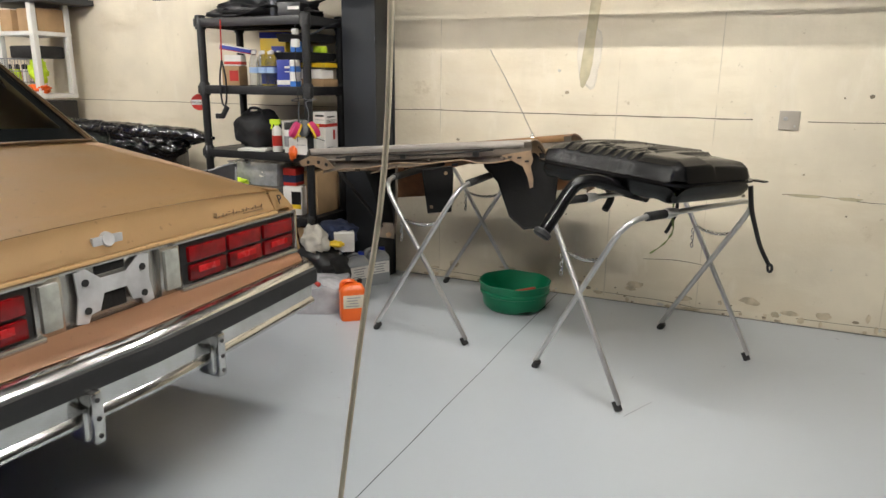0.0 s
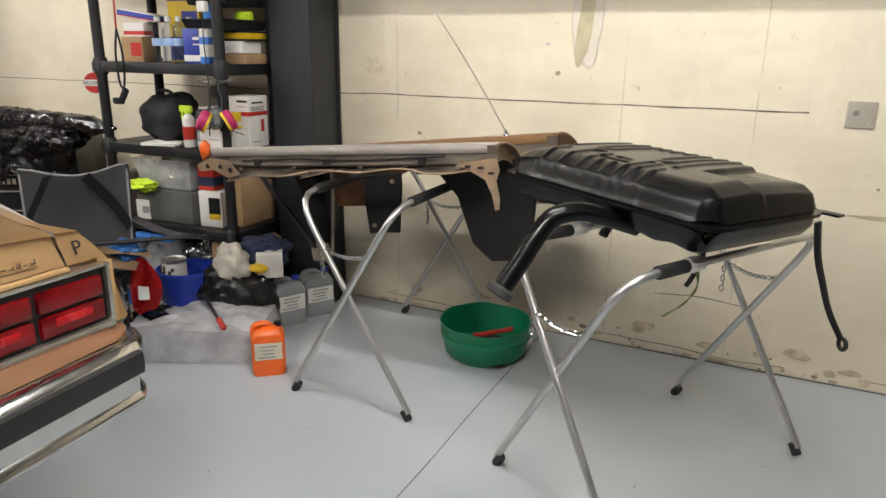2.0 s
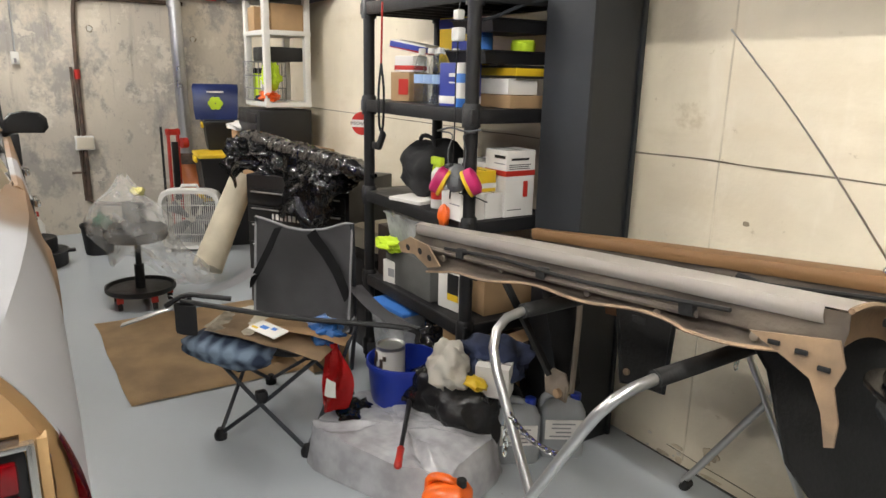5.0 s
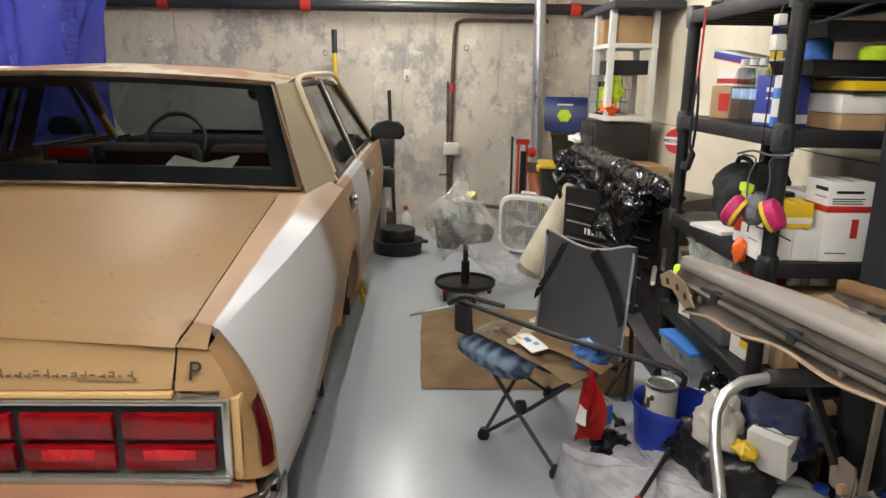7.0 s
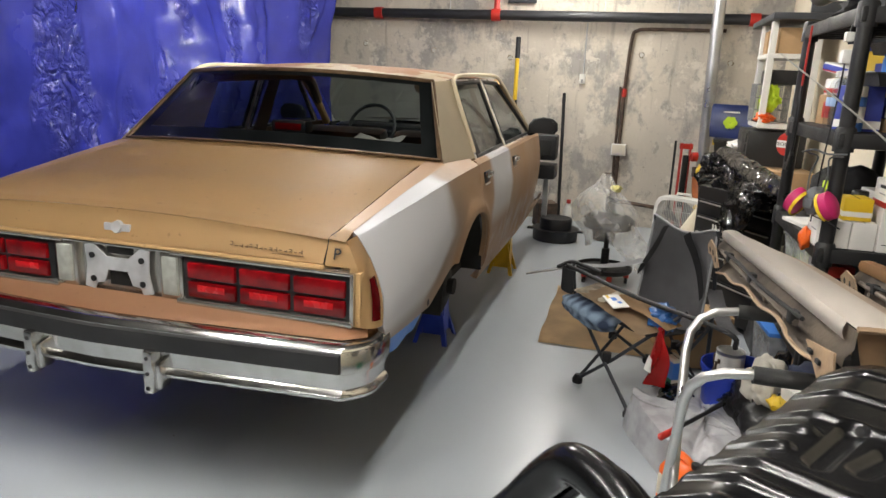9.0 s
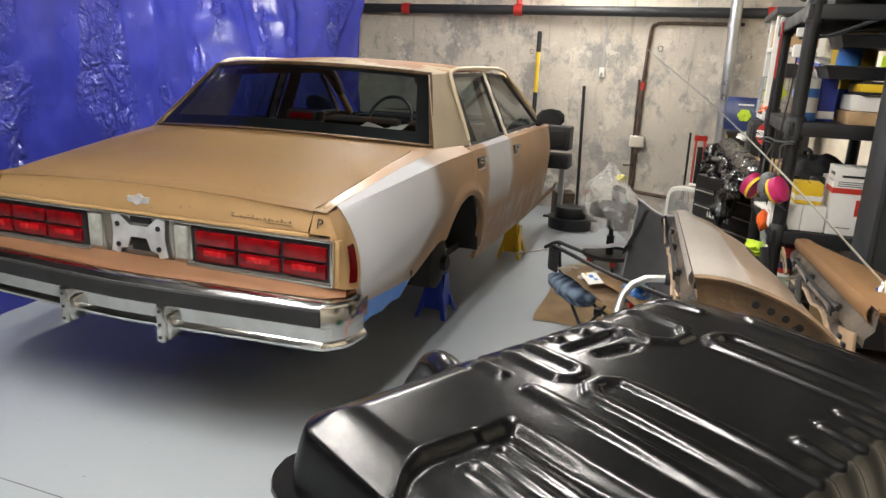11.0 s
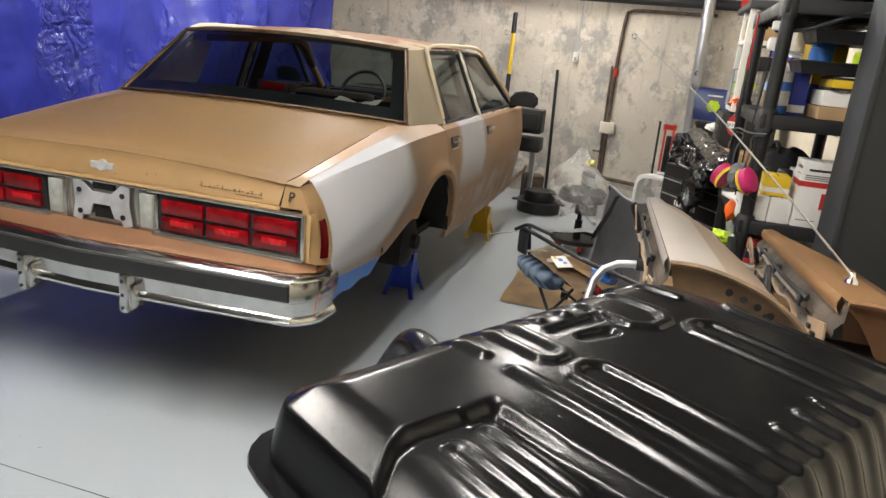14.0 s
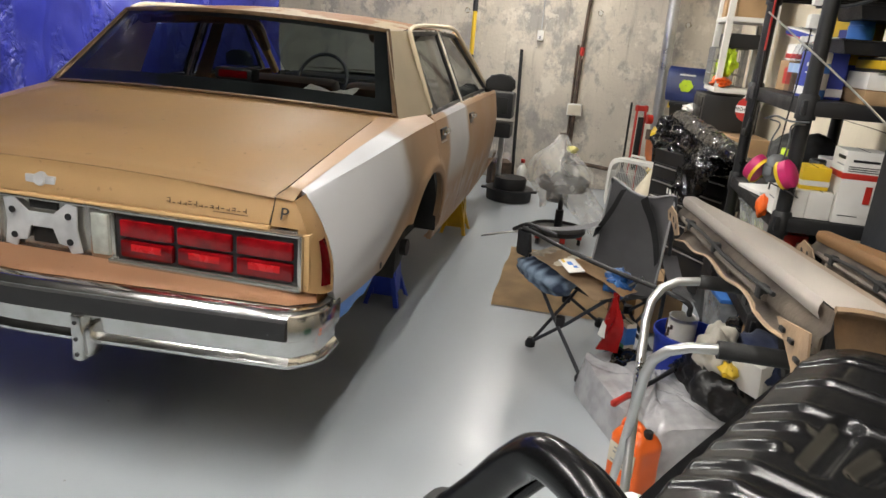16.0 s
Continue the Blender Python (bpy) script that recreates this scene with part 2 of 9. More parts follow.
def painted_wall():
    m = mat("cream_painted_block", (0.76, 0.68, 0.53), 0.62, var=0.07, scale=2.4, bump=0.35, bscale=38, world_space=True, depth=0.006)
    n, l, b = nodes_of(m)
    geo = n.new("ShaderNodeNewGeometry")
    # flaking and grime
    spots = n.new("ShaderNodeTexNoise")
    spots.inputs["Scale"].default_value, spots.inputs["Detail"].default_value, spots.inputs["Roughness"].default_value = 3.4, 9, 0.68
    l.new(geo.outputs[0], spots.inputs["Vector"])
    rg = n.new("ShaderNodeMapRange")
    rg.inputs[1].default_value, rg.inputs[2].default_value, rg.inputs[4].default_value = 0.66, 0.8, 0.8
    l.new(spots.outputs[0], rg.inputs[0])
    mx = n.new("ShaderNodeMix")
    mx.data_type = "RGBA"
    mx.inputs[7].default_value = (0.4, 0.3, 0.16, 1)
    old = b.inputs["Base Color"].links[0].from_socket
    l.new(rg.outputs[0], mx.inputs[0])
    l.new(old, mx.inputs[6])
    last = mx.outputs[2]
    # brushed-on repairs, pale scuffs and small dark pits
    for scl, stretch, lo, hi, amount, col in ((2.2, (0.45, 1, 1.6), 0.5, 0.6, 0.5, (0.64, 0.555, 0.41)), (5.0, (1, 1, 0.35), 0.57, 0.66, 0.35, (0.8, 0.74, 0.62)),
                                              (17.0, (1, 1, 1), 0.67, 0.71, 0.7, (0.45, 0.37, 0.25)), (1.1, (1.8, 1, 0.4), 0.54, 0.66, 0.35, (0.6, 0.53, 0.41))):
        mp = n.new("ShaderNodeMapping")
        mp.inputs["Scale"].default_value = stretch
        l.new(geo.outputs[0], mp.inputs[0])
        t = n.new("ShaderNodeTexNoise")
        t.inputs["Scale"].default_value, t.inputs["Detail"].default_value, t.inputs["Roughness"].default_value = scl, 9, 0.65
        l.new(mp.outputs[0], t.inputs["Vector"])
        q = n.new("ShaderNodeMapRange")
        q.inputs[1].default_value, q.inputs[2].default_value, q.inputs[4].default_value = lo, hi, amount
        l.new(t.outputs[0], q.inputs[0])
        x = n.new("ShaderNodeMix")
        x.data_type = "RGBA"
        x.inputs[7].default_value = (*col, 1)
        l.new(q.outputs[0], x.inputs[0])
        l.new(last, x.inputs[6])
        last = x.outputs[2]
    l.new(last, b.inputs["Base Color"])
    return m


def bare_concrete():
    """Pale lime-washed concrete with worn grey clouds, ragged edges and drip streaks."""
    m = mat("bare_concrete", (0.6, 0.545, 0.455), 0.85, var=0.1, scale=1.3, bump=0.55, bscale=34, world_space=True, depth=0.008, col2=(0.5, 0.455, 0.385), lo=0.4, hi=0.6)
    n, l, b = nodes_of(m)
    geo = n.new("ShaderNodeNewGeometry")
    last = b.inputs["Base Color"].links[0].from_socket
    for scl, detail, rough, lo, hi, amount, col, stretch in ((1.5, 12, 0.72, 0.5, 0.58, 0.75, (0.27, 0.26, 0.25), (1, 1, 0.8)),
                                                             (5.5, 10, 0.75, 0.55, 0.63, 0.6, (0.22, 0.21, 0.2), (1, 1, 0.7)),
                                                             (2.4, 8, 0.6, 0.58, 0.75, 0.6, (0.2, 0.18, 0.15), (1, 4.5, 0.3)),
                                                             (3.1, 12, 0.75, 0.56, 0.6, 0.7, (0.68, 0.63, 0.54), (1, 1, 1)),
                                                             (22.0, 6, 0.7, 0.64, 0.7, 0.7, (0.16, 0.15, 0.14), (1, 1, 1))):
        mp = n.new("ShaderNodeMapping")
        mp.inputs["Scale"].default_value = stretch
        mp.inputs["Location"].default_value = (scl, 2 * scl, 0)
        l.new(geo.outputs[0], mp.inputs[0])
        t = n.new("ShaderNodeTexNoise")
        t.inputs["Scale"].default_value, t.inputs["Detail"].default_value, t.inputs["Roughness"].default_value = scl, detail, rough
        l.new(mp.outputs[0], t.inputs["Vector"])
        r = n.new("ShaderNodeMapRange")
        r.inputs[1].default_value, r.inputs[2].default_value, r.inputs[4].default_value = lo, hi, amount
        l.new(t.outputs[0], r.inputs[0])
        x = n.new("ShaderNodeMix")
        x.data_type = "RGBA"
        x.inputs[7].default_value = (*col, 1)
        l.new(r.outputs[0], x.inputs[0])
        l.new(last, x.inputs[6])
        last = x.outputs[2]
    l.new(last, b.inputs["Base Color"])
    return m


M_CREAM = painted_wall()
M_CONC = bare_concrete()
M_FLOOR = mat("grey_floor_paint", (0.42, 0.455, 0.485), 0.27, var=0.02, lo=0.0, hi=1.0, scale=1.4, bump=0.1, bscale=26, world_space=True, depth=0.003, rvar=0.0)
M_CEILING = mat("ceiling_concrete", (0.1, 0.095, 0.09), 0.9, var=0.1, scale=2, bump=0.3, world_space=True)

SLAB = 0.2
tagged(solid("floor", boxed(((BACK_X + END_X) / 2, (WALL_Y + LEFT_Y) / 2, -SLAB / 2), (BACK_X - END_X + 0.6, WALL_Y - LEFT_Y + 0.6, SLAB)), M_FLOOR,
             "grey painted concrete garage floor with scuffs", "floor", kind="structure", smooth=0))
solid("ceiling", boxed(((BACK_X + END_X) / 2, (WALL_Y + LEFT_Y) / 2, CEIL + 0.1), (BACK_X - END_X + 0.6, WALL_Y - LEFT_Y + 0.6, 0.2)), M_CEILING,
      "dark sprayed concrete garage ceiling", "ceiling", kind="structure", smooth=0)
solid("wall_north", boxed(((BACK_X + END_X) / 2, WALL_Y + 0.15, CEIL / 2), (BACK_X - END_X + 0.6, 0.3, CEIL - 0.004)), M_CREAM,
      "cream painted concrete wall, stained and flaking", "wall", kind="structure", smooth=0)
solid("wall_west", boxed((END_X - 0.15, (WALL_Y + LEFT_Y) / 2, CEIL / 2), (0.3, WALL_Y - LEFT_Y - 0.004, CEIL - 0.004)), M_CONC,
      "bare grey concrete end wall with streaks", "wall", kind="structure", smooth=0)
solid("wall_south", boxed(((BACK_X + END_X) / 2, LEFT_Y - 0.15, CEIL / 2), (BACK_X - END_X + 0.6, 0.3, CEIL - 0.004)), M_CEILING,
      "plain dark concrete garage wall", "wall", kind="structure", smooth=0)
solid("wall_east", boxed((BACK_X + 0.15, (WALL_Y + LEFT_Y) / 2, CEIL / 2), (0.3, WALL_Y - LEFT_Y - 0.004, CEIL - 0.004)), M_CEILING,
      "plain dark concrete garage wall", "wall", kind="structure", smooth=0)

M_LAMPWHITE = mat("lamp_housing", (0.8, 0.8, 0.78), 0.4, var=0.03, bump=0)


def tube_glow(watts):
    m = bpy.data.materials.new("lit_tube")
    m.use_nodes = True
    b = m.node_tree.nodes["Principled BSDF"]
    b.inputs["Base Color"].default_value = (0.9, 0.9, 0.9, 1)
    b.inputs["Emission Color"].default_value = (1.0, 0.965, 0.905, 1)
    b.inputs["Emission Strength"].default_value = watts / (math.pi * 2 * math.pi * TUBE_R * TUBE_L)
    return m


for lx, ly, watts in TUBES:
    fx = thing("ceiling_light", "unseen fluorescent batten under the ceiling, placed for the light", "ceiling light", pose(lx, ly, CEIL), group="ceiling lights")
    part("housing", boxed((0, 0, -0.03), (1.3, 0.09, 0.06), 0.008), M_LAMPWHITE, fx)
    part("fluorescent_tube", tubed([(-TUBE_L / 2, 0, -0.1), (0, 0, -0.1), (TUBE_L / 2, 0, -0.1)], TUBE_R, 10), tube_glow(watts), fx)
    for sx in (-1, 1):
        part("lamp_holder", boxed((sx * (TUBE_L / 2 + 0.012), 0, -0.09), (0.02, 0.05, 0.075), 0.004), M_LAMPWHITE, fx)


# One paint in two tones; lit front and shaded sides put into the colour.
M_COLSIDE = mat("shaded_column_paint", (0.013, 0.016, 0.02), 0.5, var=0.25, scale=3, bump=0.15)
M_COLFRONT = mat("lit_column_paint", (0.02, 0.023, 0.028), 0.7, var=0.2, scale=2.5, bump=0.3, bscale=40)


def steel_column():
    col = thing("steel_column", "dark grey painted steel column against the cream wall", "column", pose(-2.565, 4.255, 0), kind="structure")
    part("flange", boxed((0, -0.126, CEIL / 2), (0.25, 0.018, CEIL - 0.002), 0.003), M_COLFRONT, col, "column face toned lighter, as if lit")
    part("flange", boxed((0, 0.122, CEIL / 2), (0.25, 0.018, CEIL - 0.002), 0.003), M_COLSIDE, col)
    part("web", boxed((0.105, -0.002, CEIL / 2), (0.018, 0.228, CEIL - 0.002)), M_COLSIDE, col)
    part("web", boxed((-0.105, -0.002, CEIL / 2), (0.018, 0.228, CEIL - 0.002)), M_COLSIDE, col)


steel_column()


# ---- the sedan on stands: local x runs forward from the rear bumper, y across, z up ----
def lerp_table(tab, x):
    """Straight-line look-up in (x, value) pairs."""
    if x <= tab[0][0]:
        return tab[0][1]
    for (a, p), (b, q) in zip(tab, tab[1:]):
        if x <= b:
            return p + (q - p) * (x - a) / (b - a)
    return tab[-1][1]


def sstep(a, b, x):
    t = max(0.0, min(1.0, (x - a) / (b - a)))
    return t * t * (3 - 2 * t)


def math_node(n, l, op, p, q=None, r=None):
    """One arithmetic node; sockets or numbers as inputs."""
    k = n.new("ShaderNodeMath")
    k.operation = op
    for i, v in enumerate((p, q, r)):
        if v is None:
            continue
        if isinstance(v, (int, float)):
            k.inputs[i].default_value = v
        else:
            l.new(v, k.inputs[i])
    return k.outputs[0]


def step_node(n, l, v, lo, hi, f=0.0, t=1.0):
    q = n.new("ShaderNodeMapRange")
    q.interpolation_type = "SMOOTHSTEP"
    q.inputs[1].default_value, q.inputs[2].default_value, q.inputs[3].default_value, q.inputs[4].default_value = lo, hi, f, t
    l.new(v, q.inputs[0])
    return q.outputs[0]


def mix_node(n, l, fac, a, col):
    x = n.new("ShaderNodeMix")
    x.data_type = "RGBA"
    x.inputs[7].default_value = (*col, 1)
    l.new(fac, x.inputs[0])
    l.new(a, x.inputs[6])
    return x.outputs[2]


def gold_paint(name, primer=False, base=(0.44, 0.27, 0.112), rough=0.55):
    """Oxidised gold paint; on the flanks sprayed over with grey primer in two soft-edged fields."""
    m = mat(name, base, rough, 0.15, var=0.1, scale=2.2, bump=0.1, bscale=300, col2=tuple(0.84 * c for c in base))
    n, l, b = nodes_of(m)
    tc = n.new("ShaderNodeTexCoord")
    col = b.inputs["Base Color"].links[0].from_socket
    specks = n.new("ShaderNodeTexNoise")
    specks.inputs["Scale"].default_value, specks.inputs["Detail"].default_value = 38, 4
    l.new(tc.outputs["Object"], specks.inputs["Vector"])
    col = mix_node(n, l, step_node(n, l, specks.outputs[0], 0.67, 0.72, 0.0, 0.45), col, tuple(0.45 * c for c in base))
    if primer:
        wob = n.new("ShaderNodeTexNoise")
        wob.inputs["Scale"].default_value, wob.inputs["Detail"].default_value = 4.2, 4
        l.new(tc.outputs["Object"], wob.inputs["Vector"])
        sep = n.new("ShaderNodeSeparateXYZ")
        l.new(tc.outputs["Object"], sep.inputs[0])
        w0 = math_node(n, l, "SUBTRACT", wob.outputs[0], 0.5)
        x = math_node(n, l, "MULTIPLY_ADD", w0, 0.16, sep.outputs[0])
        ay = math_node(n, l, "MULTIPLY_ADD", w0, 0.012, math_node(n, l, "ABSOLUTE", sep.outputs[1]))
        z = sep.outputs[2]
        # the first field ends before the wheel arch, further back towards the sill
        back = math_node(n, l, "MULTIPLY", step_node(n, l, z, 0.84, 0.62), 0.34)
        edge = math_node(n, l, "ADD", x, back)
        p1 = step_node(n, l, edge, 0.94, 1.07, 1.0, 0.0)
        top = step_node(n, l, math_node(n, l, "MULTIPLY_ADD", sep.outputs[0], -0.06, ay), 0.7805, 0.787)
        p1 = math_node(n, l, "MULTIPLY", p1, top)
        p1 = math_node(n, l, "MULTIPLY", p1, step_node(n, l, z, 0.625, 0.69, 0.25, 1.0))
        # the second covers most of the rear door
        up = step_node(n, l, x, 1.8, 1.88)
        dn = step_node(n, l, x, 2.34, 2.42, 1.0, 0.0)
        p2 = math_node(n, l, "MULTIPLY", math_node(n, l, "MULTIPLY", up, dn), step_node(n, l, z, 0.66, 0.8))
        # rubbed-through pale patches low on the doors, thin overspray round the fields
        rub = n.new("ShaderNodeTexNoise")
        rub.inputs["Scale"].default_value, rub.inputs["Detail"].default_value = 5.5, 6
        l.new(tc.outputs["Object"], rub.inputs["Vector"])
        p3 = math_node(n, l, "MULTIPLY", step_node(n, l, rub.outputs[0], 0.45, 0.7, 0.0, 0.55), math_node(n, l, "MULTIPLY", step_node(n, l, z, 0.78, 0.62), step_node(n, l, sep.outputs[0], 1.8, 2.0)))
        halo = math_node(n, l, "MULTIPLY", step_node(n, l, edge, 1.02, 1.34, 0.8, 0.0), top)
        col = mix_node(n, l, halo, col, (0.17, 0.125, 0.09))
        pr = math_node(n, l, "MAXIMUM", math_node(n, l, "MAXIMUM", p1, p2), p3)
        col = mix_node(n, l, pr, col, (0.42, 0.425, 0.445))
    l.new(col, b.inputs["Base Color"])
    return m


def vinyl_roof_paint():
    """Beige left from the stripped vinyl over bare brown metal, in torn-edged fields."""
    m = mat("patchy_beige_roof", (0.6, 0.5, 0.35), 0.6, var=0.08, scale=6.0, bump=0.2, bscale=150)
    n, l, b = nodes_of(m)
    tc = n.new("ShaderNodeTexCoord")
    sep = n.new("ShaderNodeSeparateXYZ")
    l.new(tc.outputs["Object"], sep.inputs[0])
    t = n.new("ShaderNodeTexNoise")
    t.inputs["Scale"].default_value, t.inputs["Detail"].default_value, t.inputs["Roughness"].default_value = 2.1, 7, 0.6
    l.new(tc.outputs["Object"], t.inputs["Vector"])
    f = math_node(n, l, "MULTIPLY_ADD", t.outputs[0], 1.3, sep.outputs[0])
    col = b.inputs["Base Color"].links[0].from_socket
    col = mix_node(n, l, step_node(n, l, f, 2.5, 2.56), col, (0.4, 0.22, 0.125))
    u = n.new("ShaderNodeTexNoise")
    u.inputs["Scale"].default_value, u.inputs["Detail"].default_value = 7.0, 6
    l.new(tc.outputs["Object"], u.inputs["Vector"])
    col = mix_node(n, l, step_node(n, l, u.outputs[0], 0.64, 0.67, 0.0, 0.8), col, (0.3, 0.19, 0.1))
    l.new(col, b.inputs["Base Color"])
    return m


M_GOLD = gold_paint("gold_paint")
# Flank gold is darker than the deck's: shade put into the colour.
M_GOLDSIDE = gold_paint("shaded_gold_paint_with_primer", True, (0.33, 0.2, 0.11), 0.48)
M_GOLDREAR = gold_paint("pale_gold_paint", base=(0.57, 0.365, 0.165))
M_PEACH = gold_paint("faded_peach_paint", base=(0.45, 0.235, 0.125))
M_ROOF = vinyl_roof_paint()
M_BEIGE = mat("beige_pillar_paint", (0.6, 0.51, 0.36), 0.6, var=0.08, scale=3)
M_CARGLASS = glass("tinted_glass", (0.34, 0.39, 0.39), 0.02, 0.02)
M_SIDEGLASS = glass("dusty_side_glass", (0.36, 0.42, 0.41), 0.05, 0.07)
M_SEAT = mat("tan_velour", (0.09, 0.062, 0.042), 0.95, var=0.2, bump=0.3, sheen=0.3)
M_REDLENS = mat("red_lens", (0.22, 0.003, 0.006), 0.1, var=0.3, scale=14, bump=0.12, bscale=120, spec=0.5, rvar=0.03)
# Reflector red is brightened so the lens glint sits in the colour.
M_REFLECTOR = mat("red_reflector_glint", (0.48, 0.008, 0.012), 0.25, var=0.08, scale=30, bump=0.2, bscale=200)
M_PALECHROME = mat("dull_pale_chrome", (0.6, 0.58, 0.54), 0.25, 0.9, var=0.03, scale=22, bump=0.03, bscale=120, rvar=0.02)
M_CLEARLENS = mat("clear_lens", (0.36, 0.37, 0.34), 0.15, var=0.12, scale=30, bump=0.15, bscale=120)
M_BLACKTRIM = mat("black_trim", (0.012, 0.012, 0.013), 0.4, var=0.15)
M_SCRIPT = mat("worn_script_glue", (0.24, 0.15, 0.075), 0.7, var=0.35, scale=60)
M_ZINC = mat("white_zinc", (0.66, 0.67, 0.69), 0.4, 0.5, var=0.12, scale=14)
M_BRIGHTTRIM = mat("bright_window_trim", (0.74, 0.73, 0.71), 0.3, 0.45, var=0.05, scale=14)
M_CABINTRIM = mat("tan_cabin_lining", (0.15, 0.105, 0.07), 0.9, var=0.15, scale=6, bump=0.2)
M_STRIP = mat("rubber_bumper_strip", (0.016, 0.016, 0.017), 0.55, var=0.12)
M_RUST_DARK = mat("rusted_recess", (0.12, 0.06, 0.03), 0.8, var=0.3)
M_BLUEPAINT = mat("blue_paint", (0.02, 0.06, 0.5), 0.4, var=0.1)
M_BLUETAPE = mat("blue_masking_film", (0.05, 0.2, 0.62), 0.5, var=0.1)
M_YELLOWPAINT = mat("yellow_paint", (0.7, 0.42, 0.01), 0.4, var=0.12)

CAR_X, CAR_Y = -1.66, 1.475
CAR_L = 4.75
HALF = 0.955
ARCH_X, ARCH_Z, ARCH_R = 1.42, 0.505, 0.375


def belt(x):
    """Height of the deck along its outer edge."""
    return lerp_table([(0.0, 0.95), (0.19, 0.962), (0.298, 0.971), (0.44, 0.993), (0.8, 1.044), (1.2, 1.096), (1.6, 1.098), (3.2, 1.08), (4.75, 1.05)], x)


def sill(x):
    """Lower edge of the flank, with the rear wheel opening."""
    z = lerp_table([(0.1, 0.645), (0.5, 0.612), (0.74, 0.595), (0.91, 0.65), (1.05, 0.69), (1.79, 0.56), (1.87, 0.45), (4.75, 0.45)], x)
    d = abs(x - ARCH_X)
    if d < ARCH_R:
        z = max(z, ARCH_Z + math.sqrt(ARCH_R ** 2 - d ** 2) * 0.93)
    return z


def edge_y(x):
    """Outer edge of the flat deck."""
    return lerp_table([(0.185, 0.827), (0.298, 0.804), (1.15, 0.855), (1.6, 0.865), (4.75, 0.84)], x)


def crease(x):
    """The shoulder crease under the sloping facet, as half width and height."""
    return (lerp_table([(0.15, 0.81), (0.3, 0.822), (0.5, 0.852), (0.7, 0.882), (0.9, 0.906), (1.15, 0.924), (1.6, 0.93), (3.5, 0.93), (4.75, 0.88)], x),
            lerp_table([(0.15, 0.945), (0.3, 0.957), (0.5, 0.985), (0.7, 1.009), (0.9, 1.032), (1.15, 1.052), (1.6, 1.062), (3.7, 1.066), (4.75, 1.05)], x))


def plan(x):
    """Greatest half width."""
    return lerp_table([(0.14, 0.944), (0.5, 0.957), (0.9, 0.965), (3.2, 0.965), (4.75, 0.92)], x)


def flank(x, z):
    """Half width at a height: from the crease a convex fall to the widest line, tucked in below, flared round the arch."""
    yc, zc = crease(x)
    ym = plan(x)
    zm = lerp_table([(0.2, 0.7), (1.0, 0.85), (4.75, 0.85)], x)
    if z > zm:
        v = yc + (ym - yc) * (1 - min(1.0, (z - zm) / (zc - zm)) ** 1.5)
    else:
        v = ym - 0.06 * ((zm - z) / 0.42) ** 1.7
    r = math.hypot(x - ARCH_X, (z - ARCH_Z) / 0.95)
    return v + 0.016 * math.exp(-((r - ARCH_R - 0.012) / 0.034) ** 2) * (1.0 if z > ARCH_Z - 0.1 else 0.0)


def side_panel(x0, x1, s, n, rows=16, lower=sill, upper=None, inset=0.0, shoulder=0, start=None):
    """A strip of the flank from lower to upper; shoulder adds the facet and, at 2, the deck strip to the boot gap. start bends the rear edge with height."""
    bm = bm_new()
    xs = sorted({x0 + (x1 - x0) * i / n for i in range(n + 1)} | {ARCH_X + ARCH_R * math.sin(radians(a)) for a in range(-90, 91, 6)
                                                                   if x0 < ARCH_X + ARCH_R * math.sin(radians(a)) < x1})
    g = []
    for x in xs:
        yc, zc = crease(x)
        a, b = lower(x), (upper(x) if upper else zc)

        def at(z):
            if start is None:
                return x
            k = max(0.0, 1 - (x - x0) / 0.3)
            return x + (start(z) - x0) * k
        col = [bm.verts.new((at(a), s * (flank(at(a), a) - inset - 0.04), a + 0.01))]
        for j in range(rows + 1):
            z = a + (b - a) * j / rows
            col.append(bm.verts.new((at(z), s * (flank(at(z), min(z, zc)) - inset), z)))
        if shoulder:
            ye, ze = edge_y(x), belt(x)
            lip = [(yc, zc, ye, ze, k) for k in (0.12, 0.5, 0.92)] if shoulder == 2 else [(yc, zc, yc - 0.018, zc + 0.016, k) for k in (0.3, 1.0)]
            for p, q, r, t, k in lip:
                zz = q + (t - q) * k
                col.append(bm.verts.new((at(zz), s * (p + (r - p) * k), zz)))
            if shoulder == 2:
                for k in (0.0, 0.15, 0.6, 1.0):
                    col.append(bm.verts.new((at(ze), s * (ye - 0.004 + (0.769 - ye) * k), ze + 0.0015 + 0.006 * k)))
                col.append(bm.verts.new((at(ze), s * 0.769, ze - 0.03)))
            else:
                col.append(bm.verts.new((x, s * (yc - 0.05), zc + 0.018)))
        g.append(col)
    for p, q in zip(g, g[1:]):
        for j in range(len(p) - 1):
            bm.faces.new((p[j], q[j], q[j + 1], p[j + 1]))
    # turned edges at both ends
    for c, sgn in ((g[0], 1), (g[-1], -1)):
        k = [bm.verts.new((v.co.x + 0.004 * sgn, v.co.y - s * 0.025, v.co.z - (0.02 if shoulder == 2 and i > rows + 1 else 0))) for i, v in enumerate(c[1:])]
        for i in range(len(k) - 1):
            bm.faces.new((c[i + 1], c[i + 2], k[i + 1], k[i]))
    return bm


